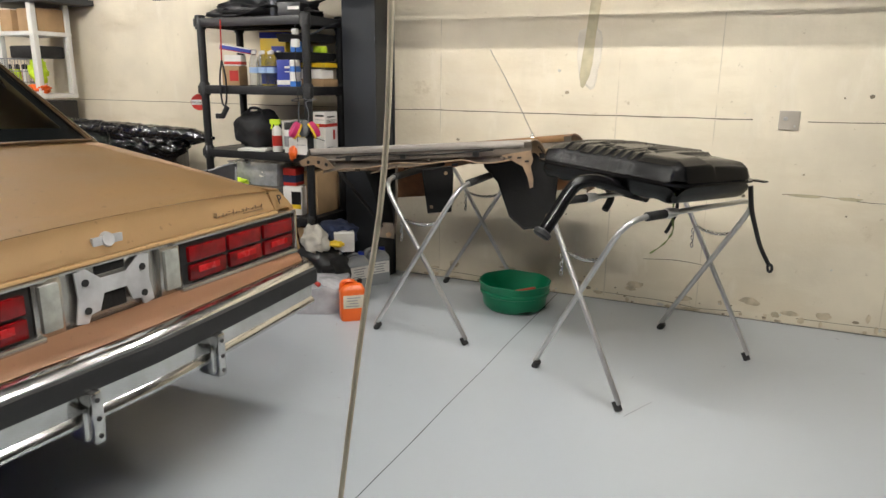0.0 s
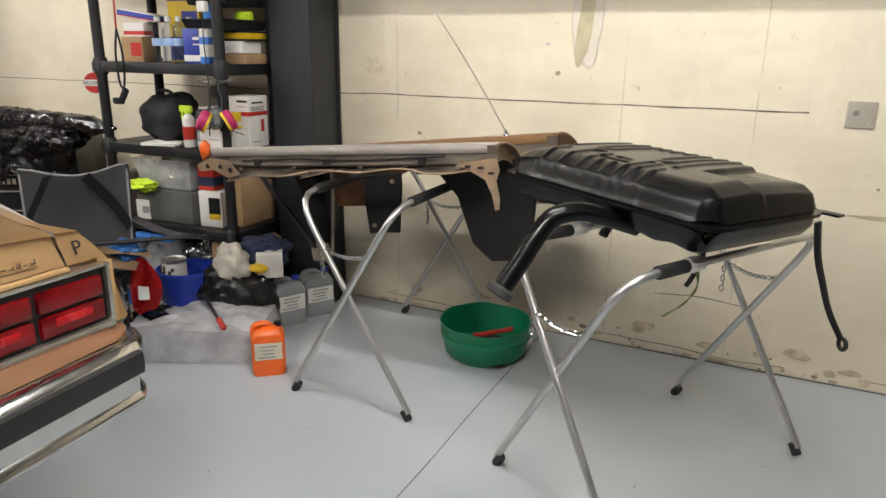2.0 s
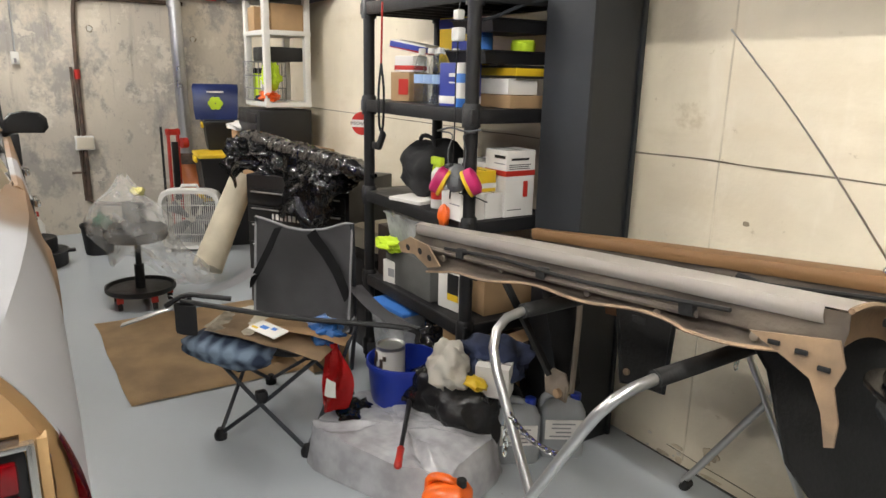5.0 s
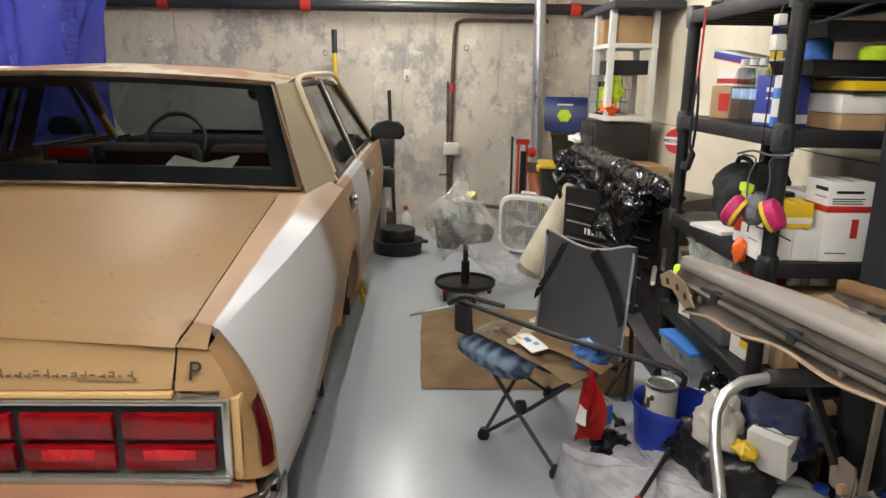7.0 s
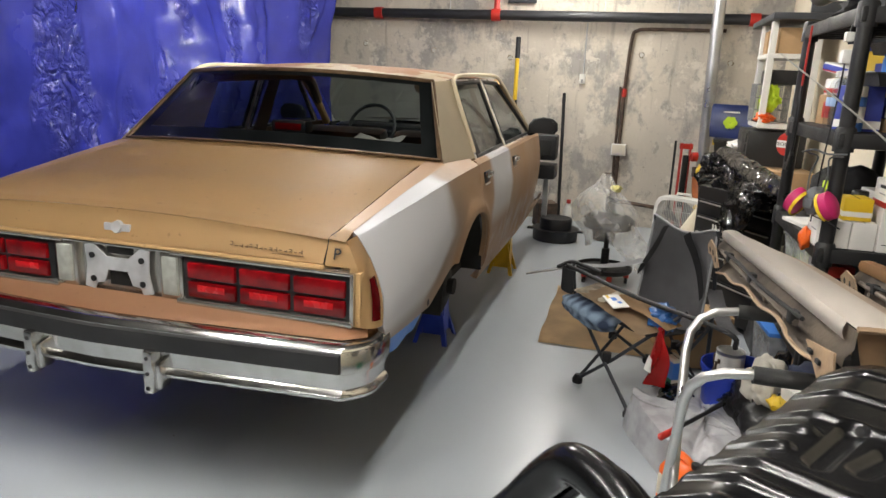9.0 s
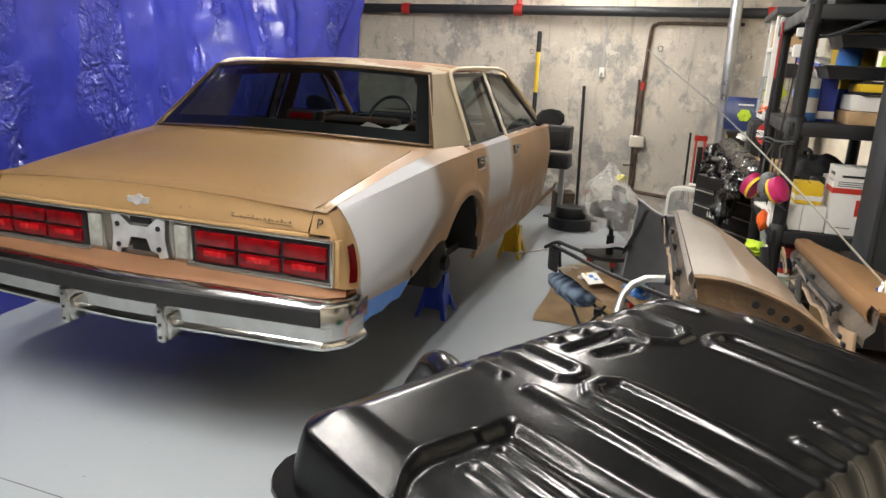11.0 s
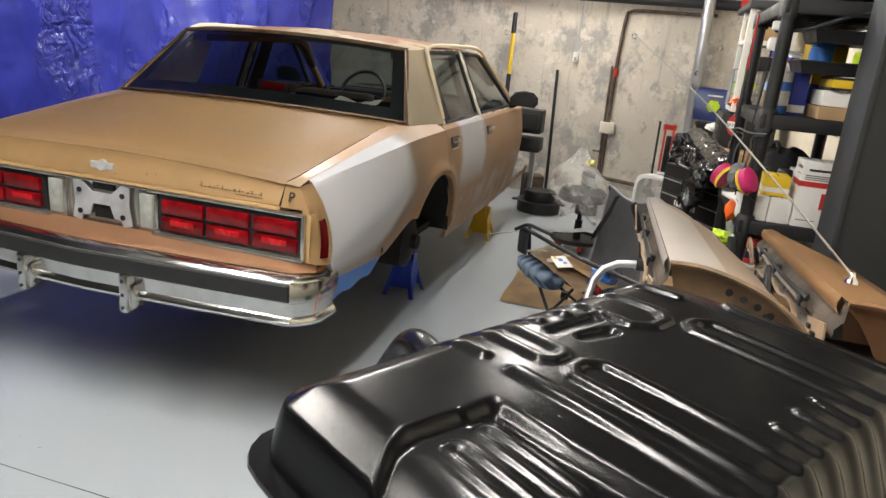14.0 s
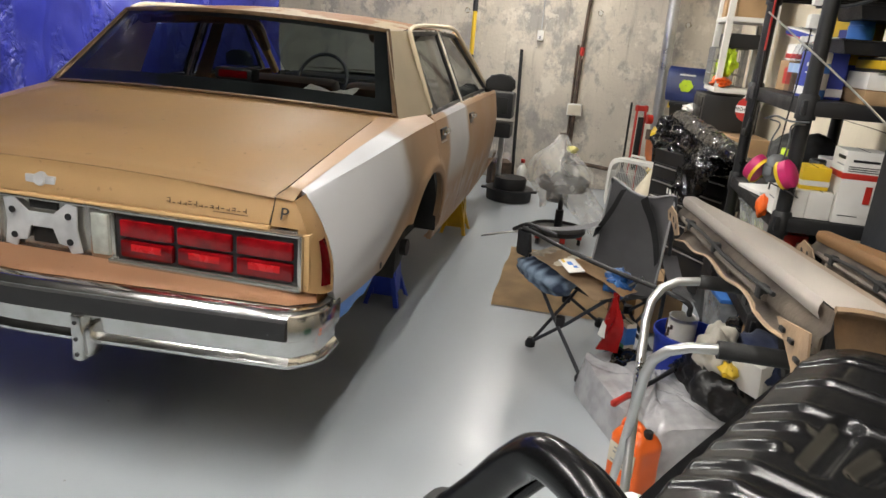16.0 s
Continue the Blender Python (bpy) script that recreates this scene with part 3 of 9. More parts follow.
def sedan():
    car = thing("sedan", "old gold four-door sedan with grey primer, raised on jack stands", "car",
                pose(CAR_X, CAR_Y, 0, 0, 0, 180))
    # forward is local +x; the flank that the camera passes has local y < 0
    DOOR = [(1.56, 2.36), (2.365, 3.68)]

    REAR_EDGE = [(0.64, 0.25), (0.7, 0.21), (0.78, 0.255), (0.83, 0.275), (0.89, 0.292), (0.93, 0.297), (0.966, 0.298)]
    for s in (-1, 1):
        body = side_panel(0.298, 1.556, s, 44, shoulder=2, start=lambda z: lerp_table(REAR_EDGE, z))
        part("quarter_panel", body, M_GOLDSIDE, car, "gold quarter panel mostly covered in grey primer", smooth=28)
        for x, z in ((0.2, 0.663), (0.7, 0.622)):
            part("plug_hole", lathed([(0.001, 0.001), (0.013, 0.001), (0.014, 0.0)], 12, Matrix.Translation((x, s * (flank(x, z) + 0.0015), z)) @ Matrix.Rotation(radians(-90 * s), 4, "X")), M_UNDERCOAT, car)
        lip = bm_new()
        pts = []
        for a in range(32, 174, 5):
            x, z = ARCH_X - ARCH_R * math.cos(radians(a)), ARCH_Z + 0.93 * ARCH_R * math.sin(radians(a))
            pts.append((x, s * (flank(max(0.2, x), max(z, 0.45)) - 0.007), z))
        tube(lip, pts, 0.009, 8)
        part("arch_lip", lip, M_GOLDSIDE, car, "rolled wheel arch lip")
        for k, (a, b) in enumerate(DOOR):
            d = side_panel(a, b, s, 24, lower=lambda x: max(sill(x), 0.45), shoulder=1)
            door = part("rear_door" if k == 0 else "front_door", d, M_GOLDSIDE, car, "rear door with a patch of grey primer" if k == 0 else "front door in gold darkened for shade", smooth=28)
            hz, hx = 0.99, a + 0.13
            pl = bm_new()
            box(pl, (hx, s * (flank(hx, hz) + 0.0005), hz - 0.004), (0.125, 0.01, 0.066), 0.004)
            plate = part("handle_plate", pl, M_BLACKTRIM, door, "dark recessed handle cup")
            h = bm_new()
            box(h, (hx, s * (flank(hx, hz) + 0.016), hz + 0.012), (0.12, 0.02, 0.026), 0.008)
            tube(h, [(hx - 0.066, s * (flank(hx, hz) + 0.006), hz - 0.038), (hx + 0.066, s * (flank(hx, hz) + 0.006), hz - 0.038)], 0.005, 6)
            part("door_handle", h, M_CHROME, plate, "chrome pull handle")
        rk = side_panel(1.88, 4.7, s, 20, rows=4, lower=lambda x: 0.385, upper=lambda x: 0.446, inset=0.012)
        part("rocker", rk, M_GOLDSIDE, car)
        # cowl side behind the missing front wing
        cs = side_panel(3.69, 3.86, s, 6, lower=lambda x: 0.45, inset=0.06)
        part("cowl_side", cs, M_UNDERCOAT, car)

    # boot lid
    LID = 0.762

    def deck_z(x, y):
        return belt(x) + 0.008 + 0.028 * (1 - (y / LID) ** 2)
    lid = sheet(30, 24, lambda u, v: Vector((0.192 + u * 1.0, LID * (2 * v - 1), deck_z(0.192 + u * 1.0, LID * (2 * v - 1)) - 0.006 * (1 - min(1, u * 30)))))
    bmesh.ops.solidify(lid, geom=lid.faces[:], thickness=0.02)
    boot = part("boot_lid", lid, M_GOLD, car, "matt gold-brown boot lid")
    for s in (-1, 1):
        # Dark strip under the gap, added to put shade between the panels.
        gut = sheet(20, 1, lambda u, v: Vector((0.2 + 0.98 * u, s * (0.752 + 0.03 * v), belt(0.2 + 0.98 * u) - 0.012)))
        bmesh.ops.solidify(gut, geom=gut.faces[:], thickness=0.004)
        part("gap_shade", gut, M_UNDERCOAT, car, "dark strip standing in for shade in the boot lid gap")

    def face_x(z, y):
        """The rear face leans in to its top and bows in plan."""
        return 0.148 + 0.044 * sstep(0.86, 1.0, z) + 0.012 * (abs(y) / 0.9) ** 2.5
    fas = sheet(8, 24, lambda u, v: Vector((face_x(0.892 + u * 0.1, LID * (2 * v - 1)), LID * (2 * v - 1),
                                            0.892 + u * (deck_z(0.192, LID * (2 * v - 1)) - 0.007 - 0.892))))
    bmesh.ops.solidify(fas, geom=fas.faces[:], thickness=0.02)
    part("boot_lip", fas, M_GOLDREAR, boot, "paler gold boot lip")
    bead = bm_new()
    box(bead, (0.158, 0, 0.8835), (0.02, 1.53, 0.011), 0.003)
    part("tail_rail", bead, M_GOLDREAR, car)

    def cap_crease(z):
        """Where the rear face turns into the corner."""
        return Vector((face_x(z, 0.87), lerp_table([(0.66, 0.888), (0.72, 0.891), (0.783, 0.894), (0.846, 0.892), (0.886, 0.879), (0.924, 0.856), (0.963, 0.827)], z), z))

    def cap_outer(z):
        x = lerp_table(REAR_EDGE, z) - 0.003
        yc, zc = crease(x)
        return Vector((x, flank(x, min(z, zc)) - 0.001, z))

    def across(z, v):
        a, b = cap_crease(z), cap_outer(z)
        return a.lerp(b, v) + Vector((-0.012, 0.012, 0)) * math.sin(math.pi * v) * sstep(0.97, 0.9, z)
    for s in (-1, 1):
        def flip(p):
            return Vector((p.x, s * p.y, p.z))
        cap = sheet(26, 8, lambda u, v: flip(across(0.7 + 0.264 * u, v)))
        bmesh.ops.solidify(cap, geom=cap.faces[:], thickness=0.006)
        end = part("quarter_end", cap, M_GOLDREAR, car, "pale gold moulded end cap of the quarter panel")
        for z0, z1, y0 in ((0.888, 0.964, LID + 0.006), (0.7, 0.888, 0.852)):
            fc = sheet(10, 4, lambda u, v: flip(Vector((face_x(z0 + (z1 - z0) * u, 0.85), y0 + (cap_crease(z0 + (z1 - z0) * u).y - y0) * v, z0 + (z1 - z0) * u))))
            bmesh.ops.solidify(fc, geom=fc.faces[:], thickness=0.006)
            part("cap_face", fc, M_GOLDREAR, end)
        tri = bm_new()
        tv = [tri.verts.new(flip(Vector(p))) for p in ((0.186, LID + 0.005, 0.969), (0.186, 0.827, 0.9635), (0.2985, 0.804, 0.9725), (0.2985, LID + 0.005, 0.979))]
        tri.faces.new(tv)
        bmesh.ops.solidify(tri, geom=tri.faces[:], thickness=0.006)
        part("cap_top", tri, M_GOLD, end)
        mk = sheet(8, 6, lambda u, v: flip(across(0.725 + 0.13 * u, 0.34 + 0.4 * v) + Vector((-0.005, 0.007, 0))))
        bmesh.ops.solidify(mk, geom=mk.faces[:], thickness=0.01)
        part("side_marker", mk, M_REDLENS, end, "red side marker lens")

    # tail panel
    tp = bm_new()
    box(tp, (0.205, 0, 0.79), (0.06, 1.73, 0.18), 0.01)
    part("tail_panel", tp, M_OLDCHROME, car, "bright metal tail panel")

    def bump_x(y):
        """Bow of the bumper's face in plan."""
        return 0.004 + 0.056 * (abs(y) / 0.88) ** 1.2
    val = sheet(6, 28, lambda u, v: Vector((bump_x(0.9 * (2 * v - 1)) + 0.05 + (0.158 + 0.012 * abs(2 * v - 1) ** 2 - bump_x(0.9 * (2 * v - 1)) - 0.05) * u ** 1.3 + 0.05 * max(0.0, abs(2 * v - 1) - 0.93) / 0.07,
                                            (0.915 - 0.02 * u) * (2 * v - 1), 0.672 + 0.037 * u ** 0.8)))
    bmesh.ops.solidify(val, geom=val.faces[:], thickness=0.02)
    part("lower_panel", val, M_PEACH, car, "faded peach lower tail panel")
    for s in (-1, 1):
        lamp = part("tail_lamp", boxed((0.175, s * 0.56, 0.789), (0.04, 0.6, 0.15), 0.012), M_BLACKTRIM, car, "three-section red tail lamp in a black frame")
        for c in range(3):
            for r in range(2):
                lens = part("lens", boxed((0.157, s * (0.372 + 0.192 * c), 0.757 + 0.064 * r), (0.03, 0.176, 0.054), 0.007), M_REDLENS, lamp)
                if r == 0:
                    part("reflector", boxed((0.1412, s * (0.372 + 0.192 * c), 0.764), (0.003, 0.1, 0.022), 0.001), M_REFLECTOR, lens, "red reflector with its glint in the colour")
        bz = bm_new()
        box(bz, (0.163, s * 0.545, 0.871), (0.04, 0.65, 0.01), 0.003)
        box(bz, (0.16, s * 0.555, 0.71), (0.045, 0.63, 0.02), 0.006)
        box(bz, (0.163, s * 0.866, 0.79), (0.042, 0.014, 0.172), 0.005)
        part("bezel", bz, M_PALECHROME, lamp, "dull chrome bezel")
        part("lamp_border", boxed((0.172, s * 0.8825, 0.79), (0.036, 0.018, 0.176), 0.006), M_GOLDREAR, lamp, "gold border outside the bezel")
        rv = part("reversing_lamp", boxed((0.172, s * 0.213, 0.787), (0.034, 0.09, 0.165), 0.01), M_PALECHROME, car, "dull chrome framed reversing lamp")
        part("lens", boxed((0.154, s * 0.213, 0.79), (0.02, 0.058, 0.132), 0.006), M_CLEARLENS, rv)
    # number-plate recess with its bare bracket
    part("plate_recess", boxed((0.18, 0, 0.787), (0.012, 0.33, 0.165)), M_PALECHROME, car, "scratched grey plate recess")
    part("recess_edge", boxed((0.168, 0, 0.872), (0.03, 1.0, 0.009), 0.003), M_PALECHROME, car)
    part("plate_hole", boxed((0.1715, 0, 0.751), (0.006, 0.09, 0.05), 0.002), M_UNDERCOAT, car)
    part("plate_hole", boxed((0.1715, 0.0, 0.852), (0.006, 0.1, 0.03), 0.002), M_UNDERCOAT, car)
    br = prism([(-0.13, 0.862), (-0.095, 0.868), (-0.045, 0.828), (0.045, 0.828), (0.095, 0.868), (0.13, 0.862), (0.124, 0.79), (0.138, 0.715), (0.1, 0.706), (0.09, 0.73),
                (0.058, 0.735), (0.04, 0.782), (-0.04, 0.782), (-0.058, 0.735), (-0.09, 0.73), (-0.1, 0.706), (-0.138, 0.715), (-0.124, 0.79)], 0.006, "x", 0.155)
    bracket = part("plate_bracket", br, M_ZINC, car, "bare white plate bracket")
    for y in (-0.1, 0.1):
        for z in (0.745, 0.828):
            part("bolt_hole", lathed([(0.011, 0), (0.011, 0.004)], 10, Matrix.Translation((0.15, y, z)) @ Matrix.Rotation(radians(90), 4, "Y")), M_BLACKTRIM, bracket)
    # emblem, script and letter
    em = bm_new()
    lathe(em, [(0.001, 0.012), (0.02, 0.011), (0.024, 0.0)], 20, Matrix.Translation((0.172, 0, 0.932)) @ Matrix.Rotation(radians(-75), 4, "Y"))
    for s in (-1, 1):
        box(em, (0.17, s * 0.032, 0.932), (0.012, 0.04, 0.026), 0.004)
    part("emblem", em, M_ZINC, boot, "chrome winged boot emblem")
    sc = bm_new()
    for k in range(15):
        hgt = (0.017, 0.009, 0.012, 0.01, 0.014)[k % 5]
        box(sc, (0.164, -0.44 - 0.0175 * k, 0.915 + 0.3 * hgt), (0.003, 0.011 - 0.002 * (k % 2), 0.003), 0.0005)
        if k % 3 != 1:
            box(sc, (0.164, -0.445 - 0.0175 * k, 0.914 + hgt / 2), (0.003, 0.0022, hgt), 0.0005)
        if k % 4 == 0:
            box(sc, (0.164, -0.441 - 0.0175 * k, 0.914 + hgt), (0.003, 0.01, 0.0025), 0.0005)
    box(sc, (0.164, -0.64, 0.908), (0.003, 0.11, 0.0025), 0.0005)
    part("script", sc, M_SCRIPT, boot, "weathered outline of a lost script badge")
    words("P", 0.052, M_BLACKTRIM, Matrix.Translation((0.169, -0.806, 0.925)) @ Matrix.Rotation(radians(-90), 4, "Z") @ Matrix.Rotation(radians(70), 4, "X"), car, "letter")

    # bumper: chrome bar with a rubber strip, chamfered ends, two uprights
    SECTION = [(0.11, 0.664), (0.06, 0.67), (0.026, 0.668), (0.009, 0.661), (0.001, 0.649), (0.003, 0.577), (0.016, 0.57), (0.019, 0.52), (0.009, 0.511), (0.004, 0.5), (0.007, 0.489), (0.02, 0.484), (0.11, 0.484)]
    ENDS = [(0.27, 0.952, 0.05, -1.0), (0.16, 0.947, 0.25, -0.95), (0.12, 0.928, 0.6, -0.8), (0.087, 0.9, 0.75, -0.65), (0.07, 0.88, 0.9, -0.35)]
    stations = [(x, -y, dx, -dy) for x, y, dx, dy in ENDS]
    stations += [(bump_x(y), y, 1.0, 0.0) for y in [-0.868 + 1.736 * i / 24 for i in range(25)]]
    stations += ENDS[::-1]
    bb = bm_new()
    rings(bb, [[Vector((x + a * dx, y + a * dy, z)) for a, z in SECTION] for x, y, dx, dy in stations])
    bump = part("rear_bumper", bb, M_OLDCHROME, car, "scuffed chrome rear bumper with black rubber strip", smooth=35)
    st = bm_new()
    rings(st, [[Vector((bump_x(y) + a, y, z)) for a, z in ((0.006, 0.579), (-0.01, 0.584), (-0.013, 0.612), (-0.01, 0.641), (0.006, 0.646))] for y in [-0.866 + 1.732 * i / 24 for i in range(25)]])
    part("rubber_strip", st, M_STRIP, bump)
    for s in (-1, 1):
        up = bm_new()
        box(up, (0.008, s * 0.235, 0.515), (0.05, 0.036, 0.15), 0.01)
        box(up, (0.03, s * 0.235, 0.5), (0.06, 0.07, 0.1), 0.015)
        ov = part("upright", up, M_OLDCHROME, bump, "chrome bumper upright with bolt holes")
        for z in (0.462, 0.512, 0.565):
            part("bolt_hole", lathed([(0.007, 0), (0.007, 0.004)], 8, Matrix.Translation((-0.0195, s * 0.235, z)) @ Matrix.Rotation(radians(90), 4, "Y")), M_BLACKTRIM, ov)

    # greenhouse
    ROOF_Z = 1.47
    GB, GT = 1.23, 1.575     # rear glass foot and head

    def roof_z(x, y):
        return ROOF_Z + 0.05 * (1 - (y / 0.72) ** 2) * min(1, sstep(1.5, 2.2, x) * 0.6 + 0.5) - 0.03 * (1 - sstep(1.58, 1.95, x)) - 0.04 * sstep(2.6, 3.1, x)
    RH = 0.7
    roof = sheet(24, 16, lambda u, v: Vector((GT - 0.05 + u * 1.42 + 0.05 * (2 * v - 1) ** 2 * (1 - u), RH * (2 * v - 1) * (1 - 0.02 * u),
                                              roof_z(GT + u * 1.38, RH * (2 * v - 1)))))
    bmesh.ops.solidify(roof, geom=roof.faces[:], thickness=0.035)
    part("roof", roof, M_ROOF, car, "patchy beige and brown roof stripped of vinyl")

    def side_y(z):
        return 0.897 - (z - 1.065) * 0.43
    for s in (-1, 1):
        def quad(a, b, c, d, th, n=6):
            sh = sheet(n, n, lambda u, v: Vector(a).lerp(Vector(b), u).lerp(Vector(d).lerp(Vector(c), u), v))
            bmesh.ops.solidify(sh, geom=sh.faces[:], thickness=th)
            return sh
        # sail panel
        part("sail_panel", quad((1.165, s * 0.868, 1.06), (1.645, s * 0.9, 1.06), (1.715, s * side_y(1.455), 1.455), (1.55, s * 0.672, 1.445), 0.02 * s, 10), M_BEIGE, car, "beige sail panel")
        # drip rail over both doors
        rail = smooth_line([(1.655, s * (side_y(1.12) + 0.008), 1.11), (1.675, s * (side_y(1.3) + 0.008), 1.3), (1.69, s * (side_y(1.42) + 0.01), 1.425), (1.73, s * (side_y(1.46) + 0.012), 1.464), (1.9, s * 0.742, 1.484), (2.4, s * 0.74, 1.492), (2.75, s * 0.742, 1.487), (2.92, s * 0.757, 1.44), (3.2, s * 0.82, 1.27), (3.5, s * 0.89, 1.09)], 5)
        part("drip_rail", tubed(rail, 0.011, 6), M_BEIGE, car)
        # window frames and glass
        wins = [((1.668, 1.07), (2.395, 1.08), (2.355, 1.462), (1.715, 1.45)), ((2.455, 1.08), (3.46, 1.085), (2.86, 1.45), (2.41, 1.462))]
        for k, w in enumerate(wins):
            p3 = [Vector((x, s * (side_y(z) - 0.006), z)) for x, z in w]
            g = bm_new()
            g.faces.new([g.verts.new(p) for p in p3])
            gl = part("side_window", g, M_SIDEGLASS, car, "dusty tinted side window", smooth=0)
            gl.visible_shadow = False
            fr = bm_new()
            loop = p3 + [p3[0]]
            for a, b in zip(loop, loop[1:]):
                tube(fr, [a, b], 0.009, 6)
            part("window_frame", fr, M_BRIGHTTRIM, gl, "bright window frame")
            seal = bm_new()
            mid = sum(p3, Vector()) / 4
            for a, b in zip(loop, loop[1:]):
                tube(seal, [a.lerp(mid, 0.05), b.lerp(mid, 0.05)], 0.012, 6)
            part("seal", seal, M_BLACKTRIM, gl, "black rubber window seal")
            if k == 0:
                q = [Vector((x, s * (side_y(z) - 0.003), z)) for x, z in ((1.69, 1.085), (1.8, 1.087), (1.762, 1.44), (1.735, 1.438))]
                part("divider", quad(*[tuple(p) for p in q], 0.012 * s), M_BLACKTRIM, gl, "black fixed quarter panel of the window")
        part("centre_pillar", quad((2.4, s * 0.893, 1.07), (2.45, s * 0.893, 1.07), (2.408, s * (side_y(1.47) - 0.002), 1.47), (2.36, s * (side_y(1.47) - 0.002), 1.47), 0.02 * s), M_BEIGE, car)
        part("screen_pillar", tubed(smooth_line([(3.62, s * 0.85, 1.07), (3.3, s * 0.79, 1.26), (2.92, s * 0.72, 1.45)], 4), 0.03, 8), M_GOLD, car)
        scp = quad((1.53, s * 0.8995, 1.07), (1.6, s * 0.9045, 1.07), (1.603, s * 0.8985, 1.088), (1.54, s * 0.8935, 1.09), 0.004 * s)
        part("glue_mark", scp, M_SCRIPT, car, "brown glue mark of a lost badge")
        # door mirror
        mr = bm_new()
        shell = [(-0.1, -0.045), (0.085, -0.05), (0.11, -0.02), (0.105, 0.03), (0.07, 0.062), (0.0, 0.07), (-0.07, 0.055), (-0.105, 0.01)]
        rings(mr, [[Vector((3.3 + dx, s * (1.0 + k * a), 1.15 + k * b)) for a, b in shell] for dx, k in ((0.0, 0.9), (0.008, 1.0), (0.05, 0.97), (0.09, 0.7), (0.11, 0.3))])
        mir = part("door_mirror", mr, M_BLACKTRIM, car, "black door mirror")
        part("mirror_stalk", tubed([(3.35, s * 0.88, 1.085), (3.35, s * 0.93, 1.11), (3.35, s * 0.98, 1.135)], 0.018, 8), M_BLACKTRIM, mir)
        # Glass is plain black: its dark reflection is put into the colour.
        part("mirror_glass", prism([(s * (1.0 + 0.82 * a), 1.15 + 0.82 * b) for a, b in shell], 0.003, "x", 3.296), M_BLACKTRIM, mir)
    # rear glass, the dark band behind its edge and the trim round it, its brown reflection painted in
    def pane(u, v, lift=0.0):
        w = 2 * v - 1
        return Vector((GB + u * (GT - GB) - 0.1 * (1 - w * w) - lift, (0.825 - 0.15 * u) * w, 1.108 + u * 0.338 + 0.028 * (1 - w * w) + lift * 0.5))
    rw = part("rear_window", sheet(10, 20, pane), M_CARGLASS, car, "tinted rear window")
    rw.visible_shadow = False
    band = bm_new()
    for u0, u1, v0, v1 in ((0.0, 0.17, 0.0, 1.0), (0.93, 1.0, 0.0, 1.0), (0.17, 0.93, 0.0, 0.05), (0.17, 0.93, 0.95, 1.0)):
        g = [[band.verts.new(pane(u0 + (u1 - u0) * i / 6, v0 + (v1 - v0) * j / 16, -0.004)) for j in range(17)] for i in range(7)]
        for i in range(6):
            for j in range(16):
                band.faces.new((g[i][j], g[i + 1][j], g[i + 1][j + 1], g[i][j + 1]))
    part("window_surround", band, M_BLACKTRIM, rw, "black rubber surround")
    loop = [pane(0, i / 20, 0.004) for i in range(21)] + [pane(i / 8, 1, 0.004) for i in range(1, 9)] + [pane(1, 1 - i / 20, 0.004) for i in range(1, 21)] + [pane(1 - i / 8, 0, 0.004) for i in range(1, 9)]
    sr = bm_new()
    tube(sr, loop, 0.011, 8, cap=False, flat=0.6)
    part("window_trim", sr, mat("brown_reflecting_trim", (0.17, 0.105, 0.055), 0.4, 0.5, var=0.25, scale=18), rw, "window trim with its brown reflection in the colour")
    foot = sheet(3, 20, lambda u, v: pane(0, v) + Vector((-0.07 * (1 - u), 0.03 * (2 * v - 1) * (1 - u), -0.02 * (1 - u) - 0.006)))
    bmesh.ops.solidify(foot, geom=foot.faces[:], thickness=0.01)
    part("window_panel", foot, M_GOLD, car)
    ws = sheet(6, 10, lambda u, v: Vector((3.7 - 0.72 * u + 0.08 * (1 - (2 * v - 1) ** 2), (0.8 - 0.14 * u) * (2 * v - 1), 1.06 + u * 0.38)))
    wsg = part("windscreen", ws, glass("dark_dusty_glass", (0.62, 0.65, 0.65), 0.06), car, "dark dusty windscreen")
    wsg.visible_shadow = False

    # cabin
    part("parcel_shelf", boxed((1.6, 0, 1.075), (0.56, 1.5, 0.03), 0.005), M_UNDERCOAT, car)
    bl = part("high_brake_lamp", boxed((1.6, 0.1, 1.185), (0.09, 0.2, 0.06), 0.014), M_BLACKTRIM, car, "raised brake lamp on the parcel shelf")
    part("lens", boxed((1.557, 0.1, 1.186), (0.012, 0.15, 0.034), 0.003), M_REDLENS, bl)
    part("lamp_foot", boxed((1.61, 0.1, 1.122), (0.06, 0.12, 0.07), 0.01), M_BLACKTRIM, bl)
    part("shelf_paper", sheet(8, 10, lambda u, v: Vector((1.5 + 0.22 * u, -0.24 - 0.26 * v, 1.105 + 0.045 * u + 0.014 * math.sin(6 * v + 2 * u) + 0.012 * noise.noise(Vector((u * 5, v * 6, 1)))))), M_WHITEPAPER, car, "crumpled white paper on the parcel shelf")
    for (cx, n, hgt) in ((1.95, 1, 1.12), (2.95, 2, 1.14)):
        for k in range(n):
            w = 1.36 if n == 1 else 0.62
            cy = 0 if n == 1 else (0.34 if k else -0.34)
            part("seat_back", boxed((cx, cy, 0.86), (0.17, w, 0.5), 0.06, Matrix.Translation((cx, 0, 0.6)) @ Matrix.Rotation(radians(-14), 4, "Y") @ Matrix.Translation((-cx, 0, -0.6))), M_SEAT, car)
            part("seat_cushion", boxed((cx + 0.28, cy, 0.62), (0.5, w, 0.18), 0.06), M_SEAT, car)
    part("dashboard", boxed((3.72, 0, 0.98), (0.4, 1.5, 0.2), 0.06), M_BLACKTRIM, car)
    wh = bm_new()
